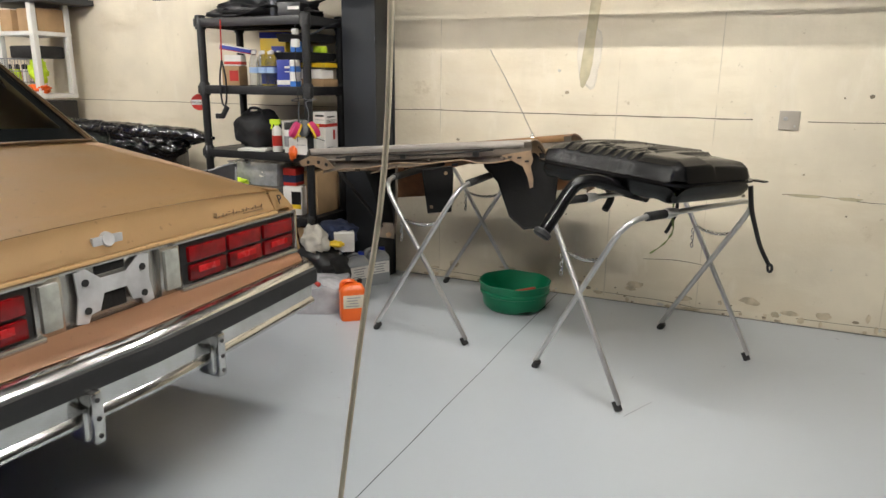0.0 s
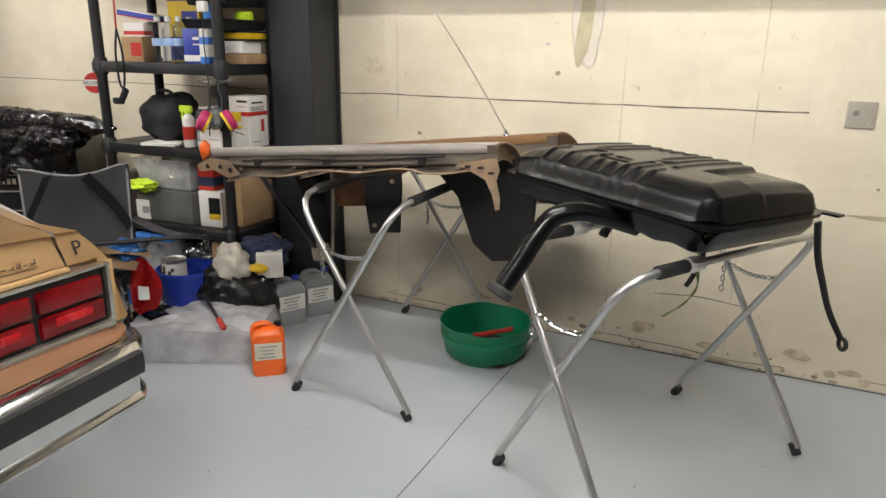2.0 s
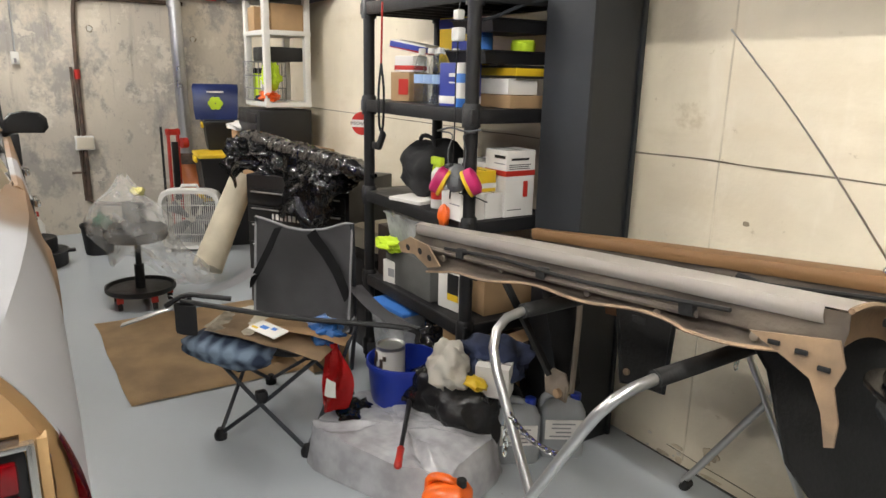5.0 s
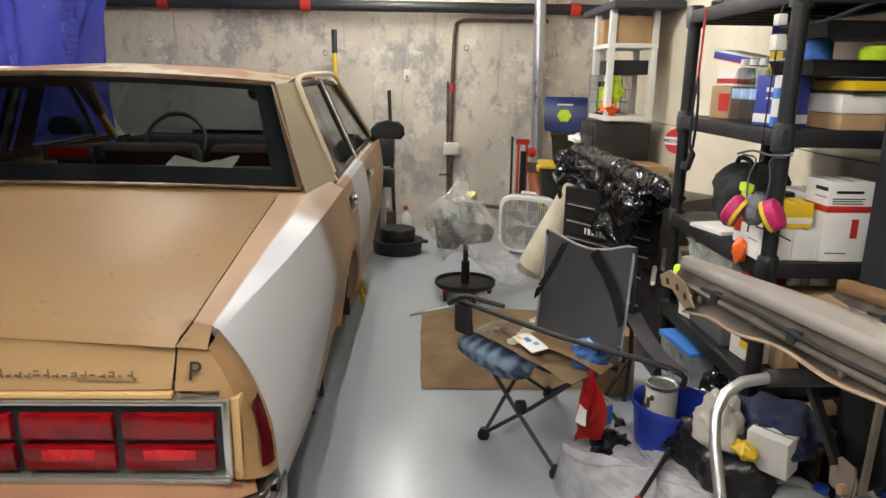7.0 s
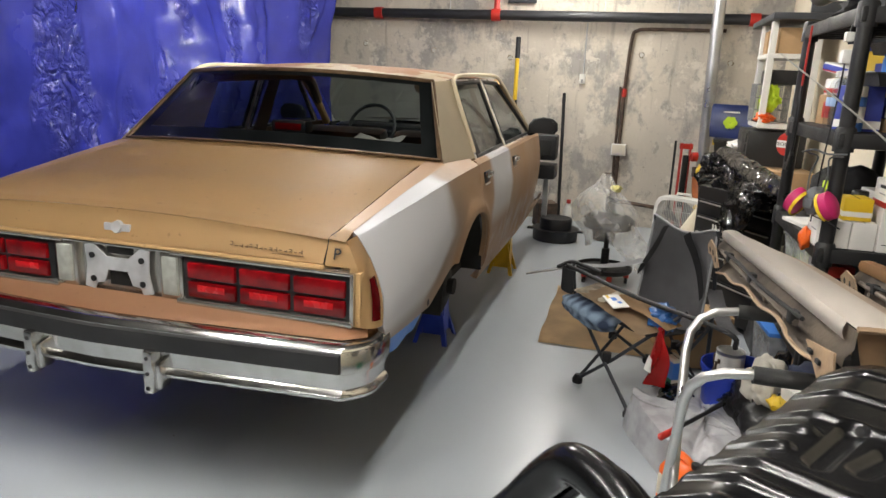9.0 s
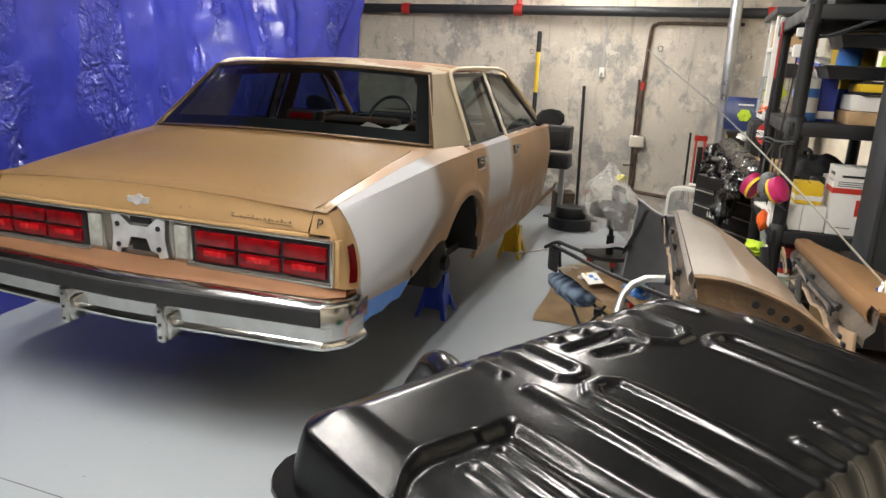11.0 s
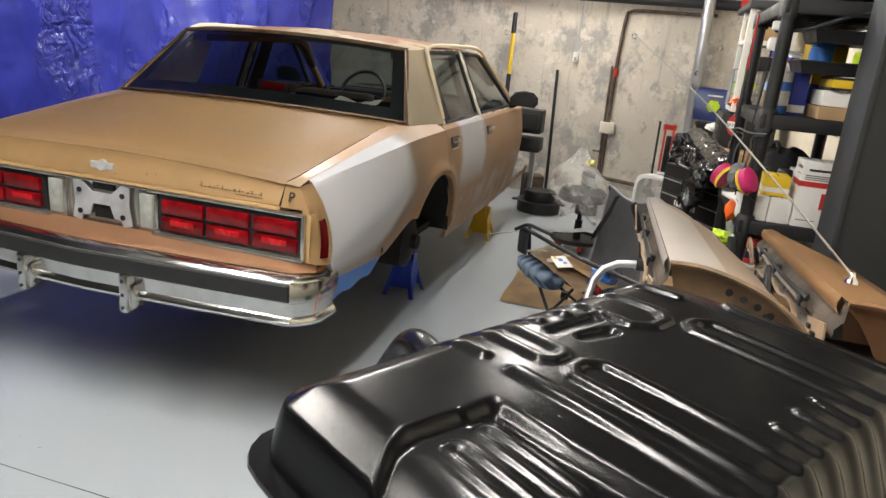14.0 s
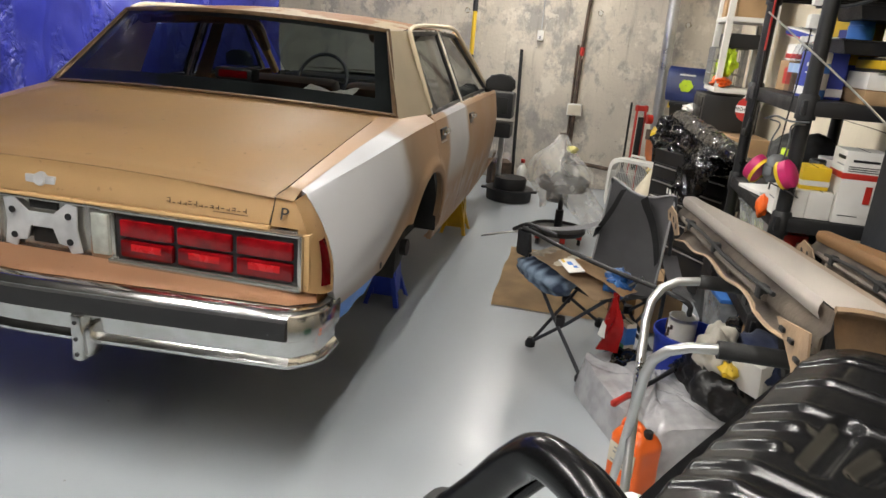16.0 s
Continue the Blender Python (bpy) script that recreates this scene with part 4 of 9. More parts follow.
    mw = Matrix.Translation((3.4, 0.36, 1.06)) @ Matrix.Rotation(radians(-65), 4, "Y")
    tube(wh, [mw @ Vector((0.19 * math.cos(a), 0.19 * math.sin(a), 0)) for a in [2 * math.pi * k / 28 for k in range(29)]], 0.014, 8)
    for s in (-1, 1):
        tube(wh, [mw @ Vector((0, 0, -0.03)), mw @ Vector((-0.03, s * 0.18, 0))], 0.012, 6)
    part("steering_wheel", wh, M_BLACKTRIM, car)
    for s in (-1, 1):
        part("pillar_trim", quad((2.36, s * 0.8, 1.06), (2.54, s * 0.8, 1.06), (2.5, s * 0.65, 1.44), (2.36, s * 0.65, 1.44), 0.05 * s), M_CABINTRIM, car, "tan pillar trim")
        part("sail_trim", quad((1.27, s * 0.815, 1.09), (1.84, s * 0.83, 1.07), (1.84, s * 0.68, 1.42), (1.62, s * 0.62, 1.42), 0.02 * s), M_BEIGE, car, "tan lining inside the sail panel")
        part("roof_trim", tubed(smooth_line([(1.6, s * 0.6, 1.42), (1.8, s * 0.645, 1.425), (2.4, s * 0.645, 1.44), (2.85, s * 0.64, 1.425), (3.25, s * 0.75, 1.26)], 4), [0.035] * 17, 8), M_CABINTRIM, car, "tan edge of the headlining")
    part("cabin_floor", boxed((2.6, 0, 0.47), (3.0, 1.6, 0.04)), M_UNDERCOAT, car)
    part("firewall", boxed((3.95, 0, 0.75), (0.05, 1.55, 0.6), 0.01), M_UNDERCOAT, car)

    # underside, rear axle and wheel houses
    part("boot_floor", boxed((0.75, 0, 0.6), (1.1, 1.55, 0.06), 0.02), M_UNDERCOAT, car)
    for s in (-1, 1):
        wh2 = bm_new()
        pts = [(ARCH_X - 0.4 * math.cos(radians(a)), ARCH_Z - 0.05 + 0.44 * math.sin(radians(a))) for a in range(0, 181, 12)]
        rings(wh2, [[Vector((x, s * y, z)) for x, z in pts] for y in (0.6, 0.915)], closed=False, cap=False)
        vs = [wh2.verts.new((x, s * 0.6, z)) for x, z in pts]
        wh2.faces.new(vs)
        part("wheel_house", wh2, M_UNDERCOAT, car)
        part("frame_rail", boxed((2.6, s * 0.55, 0.45), (3.9, 0.09, 0.12), 0.015), M_UNDERCOAT, car)
        # Drum takes the near-black underside so the arch's shade is in its colour.
        part("brake_drum", lathed([(0.03, -0.02), (0.14, -0.02), (0.145, 0.07), (0.1, 0.09), (0.04, 0.1), (0.04, 0.13), (0.02, 0.13)], 24,
                                  Matrix.Translation((ARCH_X, s * 0.74, 0.47)) @ Matrix.Rotation(radians(-90 * s), 4, "X")), M_UNDERCOAT, car, "brake drum blackened for the shade in the arch")
    part("rear_axle", tubed([(ARCH_X, -0.74, 0.47), (ARCH_X, 0, 0.47), (ARCH_X, 0.74, 0.47)], [0.045, 0.1, 0.045], 12), M_UNDERCOAT, car)
    def skirt(u, v):
        x = 0.2 + 0.72 * u
        return Vector((x, -(flank(x, sill(x)) - 0.014 - 0.05 * v), sill(x) + 0.01 - v * (0.15 - 0.05 * u) * min(1.0, 6 * (1 - u) + 0.3) + 0.005 * math.sin(23 * u) * v))
    part("masking_sheet", sheet(30, 6, skirt), M_BLUETAPE, car, "blue masking film under the quarter panel")
    # stripped nose: inner wings, core support and lamp housings
    for s in (-1, 1):
        part("inner_wing", boxed((4.3, s * 0.62, 0.78), (0.75, 0.03, 0.42), 0.01), M_UNDERCOAT, car)
        lp = part("lamp_housing", boxed((4.5, s * 0.86, 0.9), (0.22, 0.26, 0.22), 0.02), M_BLACKPLASTIC, car, "empty black headlamp housing")
        part("lamp_opening", boxed((4.385, s * 0.86, 0.9), (0.02, 0.18, 0.14), 0.01), M_UNDERCOAT, lp)
        part("bumper_bracket", boxed((4.55, s * 0.87, 0.68), (0.25, 0.24, 0.13), 0.02), M_BLACKPLASTIC, car)
    part("core_support", boxed((4.6, 0, 0.8), (0.06, 1.3, 0.5), 0.02), M_BLACKPLASTIC, car)
    part("bonnet", sheet(10, 12, lambda u, v: Vector((3.92 + 0.75 * u, 0.72 * (2 * v - 1), 1.1 - 0.05 * u + 0.02 * (1 - (2 * v - 1) ** 2)))), M_GOLD, car)
    return car


sedan()


def jack_stand(name, x, y, h, material, label):
    st = thing(name, label, "jack stand", pose(x, y, 0), group="jack stands")
    for sx in (-1, 1):
        for sy in (-1, 1):
            bm = bm_new()
            a, b = Vector((sx * 0.11, sy * 0.1, 0.0)), Vector((sx * 0.028, sy * 0.028, 0.29))
            w = 0.026
            rings(bm, [[p + Vector((-sx * w, 0, 0)), p, p + Vector((0, -sy * w, 0)), p + Vector((-sx * 0.004, -sy * 0.004, 0)) * 1.5] for p in (a, a.lerp(b, 0.5), b)])
            part("leg", bm, material, st)
    for sx in (-1, 1):
        part("side_plate", prism([(-0.09, 0.05), (0.09, 0.05), (0.03, 0.27), (-0.03, 0.27)], 0.004, "x", sx * 0.085 * 0.75), material, st)
        part("side_plate", prism([(-0.09, 0.05), (0.09, 0.05), (0.03, 0.27), (-0.03, 0.27)], 0.004, "y", sx * 0.078 * 0.75), material, st)
    part("collar", boxed((0, 0, 0.28), (0.075, 0.075, 0.04), 0.006), material, st)
    part("ratchet_post", boxed((0, 0, (0.25 + h) / 2), (0.035, 0.035, h - 0.25), 0.004), M_STEEL, st)
    part("saddle", boxed((0, 0, h - 0.012), (0.1, 0.06, 0.024), 0.006), M_STEEL, st)
    return st


jack_stand("jack_stand", -3.53, 2.13, 0.385, M_BLUEPAINT, "blue steel jack stand under the sedan's rear axle frame")
jack_stand("jack_stand", -3.52, 0.9, 0.385, M_BLUEPAINT, "blue steel jack stand under the sedan's rear axle frame")
jack_stand("jack_stand", -5.1, 2.22, 0.36, M_YELLOWPAINT, "yellow steel jack stand under the sedan's sill")
jack_stand("jack_stand", -5.6, 0.9, 0.36, M_YELLOWPAINT, "yellow steel jack stand under the sedan's sill")


# ---- folding panel stands, fuel tank and loose wings ----
def tubular_stand(name, feet_a, feet_b, height, label, pad=True):
    """Two inverted-U tube frames crossing as an X; each pair of feet belongs to one frame and its top leans to the other side."""
    cx = sum(f[0] for f in feet_a + feet_b) / 4
    cy = sum(f[1] for f in feet_a + feet_b) / 4
    o = Vector((cx, cy, 0))
    st = thing(name, label, "work stand", pose(cx, cy, 0), group="panel stands")
    tops = []
    for f, g in ((feet_a, feet_b), (feet_b, feet_a)):
        p0, p1 = Vector((*f[0], 0.0)) - o, Vector((*f[1], 0.0)) - o
        q0, q1 = Vector((*g[0], 0.0)) - o, Vector((*g[1], 0.0)) - o
        across = ((q0 + q1) - (p0 + p1)) / 2
        t0, t1 = p0 + across * 0.92 + Vector((0, 0, height)), p1 + across * 0.92 + Vector((0, 0, height))
        along = (t1 - t0).normalized()
        d0, d1 = (t0 - p0).normalized(), (t1 - p1).normalized()
        r = 0.13
        line = [p0 + Vector((0, 0, 0.03)), t0 - d0 * r]
        line += [t0 - d0 * r * (1 - k) ** 2 + along * r * k ** 2 for k in (0.25, 0.5, 0.75, 1.0)]
        back = [t1 - d1 * r * (1 - k) ** 2 - along * r * k ** 2 for k in (1.0, 0.75, 0.5, 0.25, 0.0)]
        bm = bm_new()
        tube(bm, line + back + [p1 + Vector((0, 0, 0.03))], 0.0125, 10)
        fr = part("frame", bm, M_STEEL, st)
        for p, d in ((p0, d0), (p1, d1)):
            part("rubber_foot", tubed([p + Vector((0, 0, 0.002)), p + d * 0.045], 0.0175, 10), M_RUBBER, fr, "black rubber foot")
        if pad:
            a, b = t0 + along * 0.13, t1 - along * 0.13
            if pad == "short":
                b = a + along * 0.12
                part("paper_wrap", tubed([b, b + along * 0.03, b + along * 0.07], [0.021, 0.025, 0.02], 9), M_WHITEPAPER, fr, "white paper wrapped round the bar")
            part("foam_grip", tubed([a, a.lerp(b, 0.5), b], 0.02, 10), M_RUBBER, fr, "black foam sleeve")
        tops.append((p0, t0, p1, t1))
    # spreader chains at both ends
    for k in (0, 2):
        a = tops[0][k].lerp(tops[0][k + 1], 0.77)
        b = tops[1][k].lerp(tops[1][k + 1], 0.77)
        ch = bm_new()
        n = 18
        for i in range(n):
            u = (i + 0.5) / n
            c = a.lerp(b, u) - Vector((0, 0, 0.025 * 4 * u * (1 - u)))
            d = (b - a).normalized()
            m = Matrix.Translation(c) @ d.to_track_quat("X", "Z").to_matrix().to_4x4() @ Matrix.Rotation(radians(90 * (i % 2)), 4, "X")
            tube(ch, [m @ Vector((0.014 * math.cos(w), 0.0065 * math.sin(w), 0)) for w in [2 * math.pi * j / 8 for j in range(9)]], 0.0026, 5, cap=False)
        for i in range(6):
            m = Matrix.Translation(b - Vector((0.004 * (i % 2), 0, 0.014 + 0.02 * i))) @ Matrix.Rotation(radians(90), 4, "Y") @ Matrix.Rotation(radians(90 * (i % 2)), 4, "X")
            tube(ch, [m @ Vector((0.014 * math.cos(w), 0.0065 * math.sin(w), 0)) for w in [2 * math.pi * j / 8 for j in range(9)]], 0.0026, 5, cap=False)
        part("chain", ch, M_CHROME, st, "small link spreader chain")
    return st


tubular_stand("panel_stand", [(-2.0, 3.32), (-2.02, 4.33)], [(-1.44, 3.315), (-1.47, 4.3)], 0.86, "chromed tubular X-stand with foam grips holding the wings")
tubular_stand("panel_stand", [(-1.02, 3.20), (-0.523, 4.036)], [(-0.548, 2.9), (-0.048, 3.75)], 0.84, "chromed tubular X-stand with foam grips under the fuel tank", "short")


def sm(a, b, x):
    t = max(0.0, min(1.0, (x - a) / (b - a)))
    return t * t * (3 - 2 * t)


M_OLIVETAPE = mat("green_tape", (0.2, 0.27, 0.07), 0.6, var=0.2)


def seg_dist(x, y, a, b):
    """Distance from a point to a segment in plan."""
    dx, dy = b[0] - a[0], b[1] - a[1]
    t = max(0.0, min(1.0, ((x - a[0]) * dx + (y - a[1]) * dy) / (dx * dx + dy * dy)))
    return math.hypot(x - a[0] - t * dx, y - a[1] - t * dy)


def loop_rib(x0, x1, y_open, y_end):
    """A hairpin bead: two parallel runs joined by a rounded end."""
    s = 1 if y_end > y_open else -1
    k = abs(x1 - x0) * 0.3
    return [(x0, y_open), (x0, y_end - s * k), (x0 + k, y_end), (x1 - k, y_end), (x1, y_end - s * k), (x1, y_open)]


# pressed beads of the upper shell, as (line in plan, half width, height)
BEADS = [([(-0.13, 0.09), (-0.127, -0.25)], 0.0135, 0.0062), (loop_rib(-0.078, -0.016, -0.25, 0.055), 0.011, 0.0062), (loop_rib(0.194, 0.248, -0.25, 0.045), 0.011, 0.0062),
         (loop_rib(0.342, 0.412, -0.25, 0.062), 0.011, 0.006), (loop_rib(-0.253, -0.23, -0.1, 0.036), 0.006, 0.002), (loop_rib(-0.306, -0.278, -0.1, 0.03), 0.006, 0.002),
         ([(0.041, -0.172), (0.037, -0.26)], 0.012, 0.0062), ([(0.1, -0.172), (0.094, -0.26)], 0.012, 0.0062), ([(0.152, -0.172), (0.146, -0.26)], 0.012, 0.0062),
         (loop_rib(-0.075, -0.03, 0.27, 0.085), 0.011, 0.0062), ([(0.022, 0.27), (0.024, 0.19)], 0.012, 0.0062), ([(0.075, 0.27), (0.078, 0.185)], 0.012, 0.0062),
         (loop_rib(0.13, 0.215, 0.27, 0.072), 0.011, 0.0062), ([(-0.135, 0.27), (-0.13, 0.15)], 0.012, 0.0062), ([(0.3, 0.27), (0.305, 0.12)], 0.011, 0.006)]
TANK_CX, TANK_HX, TANK_HY = 0.0275, 0.433, 0.268
FLUTES = (-0.127, -0.078, -0.016, 0.04, 0.097, 0.149, 0.196, 0.248, 0.342)
POCKET = [(-0.44, 0.0), (-0.385, 0.03), (-0.35, 0.056), (-0.32, 0.062), (-0.24, 0.058), (-0.214, 0.03), (-0.2, -0.12), (-0.19, -0.3)]


def tank_top(x, y):
    """Height of the upper shell over the seam."""
    r = 0.06
    qx, qy = abs(x - TANK_CX) - (TANK_HX - r), abs(y) - (TANK_HY - r)
    d = r - math.hypot(max(qx, 0), max(qy, 0)) - min(max(qx, qy), 0)
    ripple = 0.0
    for rx in FLUTES:
        ripple += (0.001 if y > 0 else 0.0034) * math.exp(-(((x - rx) / 0.016) ** 2)) * sm(0.1, 0.22, abs(y))
    steep = sm(-0.004, 0.05, d + ripple) ** 0.7
    soft = 0.68 * sm(-0.004, 0.022, d + ripple) + 0.32 * sm(0.006, 0.085, d + ripple) ** 0.8
    wall = soft + (steep - soft) * sm(0.12, 0.24, -y) * sm(-0.42, -0.3, x)
    # lower field at one end, bounded by a stepped line
    if x < -0.25:
        edge = lerp_table(POCKET[:6], x)
        low = sm(edge + 0.012, edge - 0.012, y)
    else:
        low = sm(-0.192, -0.214, x - 0.1 * max(0.0, -y - 0.05)) * sm(0.066, 0.04, y)
    top = 0.104 - 0.015 * low - 0.006 * sm(0.0, -0.3, y) * sm(-0.2, -0.3, x) - 0.02 * sm(0.3, 0.44, x) - 0.012 * (y / 0.3) ** 2
    rib = 0.0
    for line, w, h in BEADS:
        q = min(seg_dist(x, y, a, b) for a, b in zip(line, line[1:]))
        if q < 0.03:
            rib = max(rib, h * math.exp(-((q / w) ** 4)))
    # oblong pockets beside the short beads
    q = min(seg_dist(x, y, (0.015, 0.15), (0.115, 0.148)), seg_dist(x, y, (0.035, 0.113), (0.085, 0.102)))
    pit = 0.007 * math.exp(-((q / 0.013) ** 4))
    dent = 0.002 * noise.noise(Vector((x * 4, y * 4, 2)))
    return wall * (top + rib - pit + dent) + 0.004


def fuel_tank():
    """A pressed steel tank as a relief of ribs and pockets; long axis local x."""
    tk = thing("fuel_tank", "new satin black pressed-steel car fuel tank lying on a stand", "fuel tank", pose(-0.6, 3.47, 0.983, 1.2, -1.5, 148.0))
    nx, ny = 270, 180
    hx, hy, r = TANK_HX, TANK_HY, 0.07

    def clamp(x, y):
        qx, qy = abs(x) - (hx - r), abs(y) - (hy - r)
        if qx > 0 and qy > 0:
            m = math.hypot(qx, qy)
            if m > r:
                return math.copysign(hx - r + qx / m * r, x), math.copysign(hy - r + qy / m * r, y)
        return x, y

    def top(u, v):
        x, y = clamp((2 * u - 1) * hx, (2 * v - 1) * hy)
        return Vector((x + TANK_CX, y, tank_top(x + TANK_CX, y)))

    def under(u, v):
        x, y = clamp((2 * u - 1) * hx, (2 * v - 1) * hy)
        d = min(hx - abs(x), hy - abs(y))
        return Vector((x + TANK_CX, y, -0.004 - 0.08 * sm(-0.01, 0.045, d) - 0.006 * math.sin(x * 50) * sm(0.0, 0.08, d)))
    part("upper_shell", sheet(nx, ny, top), M_SATINBLACK, tk, smooth=70)
    part("lower_shell", sheet(48, 32, under), M_SATINBLACK, tk, smooth=70)

    def outline(k, z, n=72):
        pts = []
        for i in range(n):
            a = 2 * math.pi * i / n
            x, y = clamp(math.copysign(min(1, abs(math.cos(a)) * 1.42), math.cos(a)) * hx, math.copysign(min(1, abs(math.sin(a)) * 1.42), math.sin(a)) * hy)
            m = math.hypot(x, y)
            j = k * (0.6 if y < -0.2 and k > 0 else 0.85)
            pts.append(Vector((x * (1 + j / m) + TANK_CX, y * (1 + j / m), z)))
        return pts
    fl = bm_new()
    rings(fl, [outline(0.03, -0.005), outline(0.032, 0.0), outline(0.03, 0.005), outline(-0.012, 0.006), outline(-0.012, -0.006), outline(0.03, -0.005)], cap=False)
    part("seam_flange", fl, M_SATINBLACK, tk)
    # filler neck: leaves under the flange towards the car side and turns down
    nk = bm_new()
    line = smooth_line([(-0.11, 0.2, -0.07), (-0.07, 0.28, -0.045), (-0.035, 0.36, -0.026), (-0.008, 0.44, -0.038), (0.003, 0.49, -0.088), (0.008, 0.545, -0.168), (0.013, 0.604, -0.246)], 7)
    tube(nk, line, 0.03, 16)
    neck = part("filler_neck", nk, M_SATINBLACK, tk, "bent black filler pipe")
    d = (line[-1] - line[-3]).normalized()
    part("filler_cap", tubed([line[-1] - d * 0.005, line[-1] + d * 0.004, line[-1] + d * 0.022, line[-1] + d * 0.025], [0.03, 0.041, 0.041, 0.034], 20), M_RUBBER, neck, "ribbed black cap")
    vent = smooth_line([(-0.05, 0.24, -0.06), (0.0, 0.33, -0.045), (0.025, 0.4, -0.045), (0.035, 0.455, -0.1), (0.04, 0.51, -0.18)], 6)
    part("vent_pipe", tubed(vent, 0.012, 10), M_SATINBLACK, neck)
    # loose straps and a hose hanging below
    sl = smooth_line([(-0.425, -0.205, -0.02), (-0.44, -0.216, -0.122), (-0.462, -0.23, -0.2), (-0.49, -0.247, -0.285), (-0.528, -0.271, -0.363)], 5)
    strap = part("tank_strap", tubed(sl, [0.019 - 0.005 * i / (len(sl) - 1) for i in range(len(sl))], 8, flat=0.35), M_BLACKPLASTIC, tk, "hanging black tank strap")
    e = Vector((-0.535, -0.275, -0.38))
    part("eye", tubed([e + Vector((0.015 * math.cos(w), -0.008 * math.cos(w), 0.017 * math.sin(w))) for w in [2 * math.pi * k / 14 for k in range(15)]], 0.0065, 6), M_BLACKPLASTIC, strap)
    part("rubber_hose", tubed(smooth_line([(0.3, 0.12, -0.06), (0.31, 0.13, -0.12), (0.33, 0.17, -0.16), (0.34, 0.18, -0.2)], 5), 0.011, 8), M_RUBBER, tk)
    part("rubber_hose", tubed(smooth_line([(-0.2, 0.0, -0.06), (-0.2, -0.01, -0.16), (-0.18, 0.0, -0.24), (-0.17, 0.01, -0.27)], 5), 0.008, 8), M_RUBBER, tk)
    tl = smooth_line([(-0.225, 0.05, -0.07), (-0.232, 0.056, -0.171), (-0.24, 0.05, -0.235), (-0.228, 0.06, -0.28), (-0.205, 0.075, -0.318), (-0.166, 0.096, -0.359)], 5)
    part("green_tape", tubed(tl, [0.006 + 0.003 * math.sin(i * 1.1) for i in range(len(tl))], 6, flat=0.25), M_OLIVETAPE, tk, "strip of green tape")
    part("corner_tab", boxed((-0.425, -0.262, 0.0), (0.07, 0.04, 0.008), 0.003), M_SATINBLACK, tk)


fuel_tank()


def loose_hose():
    """Thick black hose slung from the wing's end to the tank stand."""
    hs = thing("radiator_hose", "thick black rubber hose slung between fuel tank and wing", "hose")
    part("hose", tubed(smooth_line([(-1.17, 4.1, 0.85), (-1.08, 4.07, 0.845), (-0.93, 3.97, 0.83), (-0.76, 3.86, 0.81), (-0.62, 3.77, 0.8)], 5), 0.024, 12), M_RUBBER, hs)
    part("bend", tubed(smooth_line([(-1.12, 4.09, 0.85), (-1.0, 4.1, 0.84), (-0.9, 4.07, 0.81), (-0.85, 4.02, 0.75), (-0.87, 3.97, 0.68)], 5), 0.02, 12), M_RUBBER, hs)


loose_hose()


# ---- loose front wings ----
def wing_section(s, flat, drop):
    """Half section of a wing: flat top, then the skin rolling over and down."""
    if s < 0.3:
        return flat * s / 0.3, -0.012 * (s / 0.3) + 0.006 * math.sin(math.pi * s / 0.3)
    a = (s - 0.3) / 0.7
    return flat + 0.3 * math.sin(a * 1.35) * (1 - 0.12 * a), -0.012 - drop * (1 - math.cos(a * 1.35)) - 0.06 * a - 0.05 * a * math.exp(-5 * a)


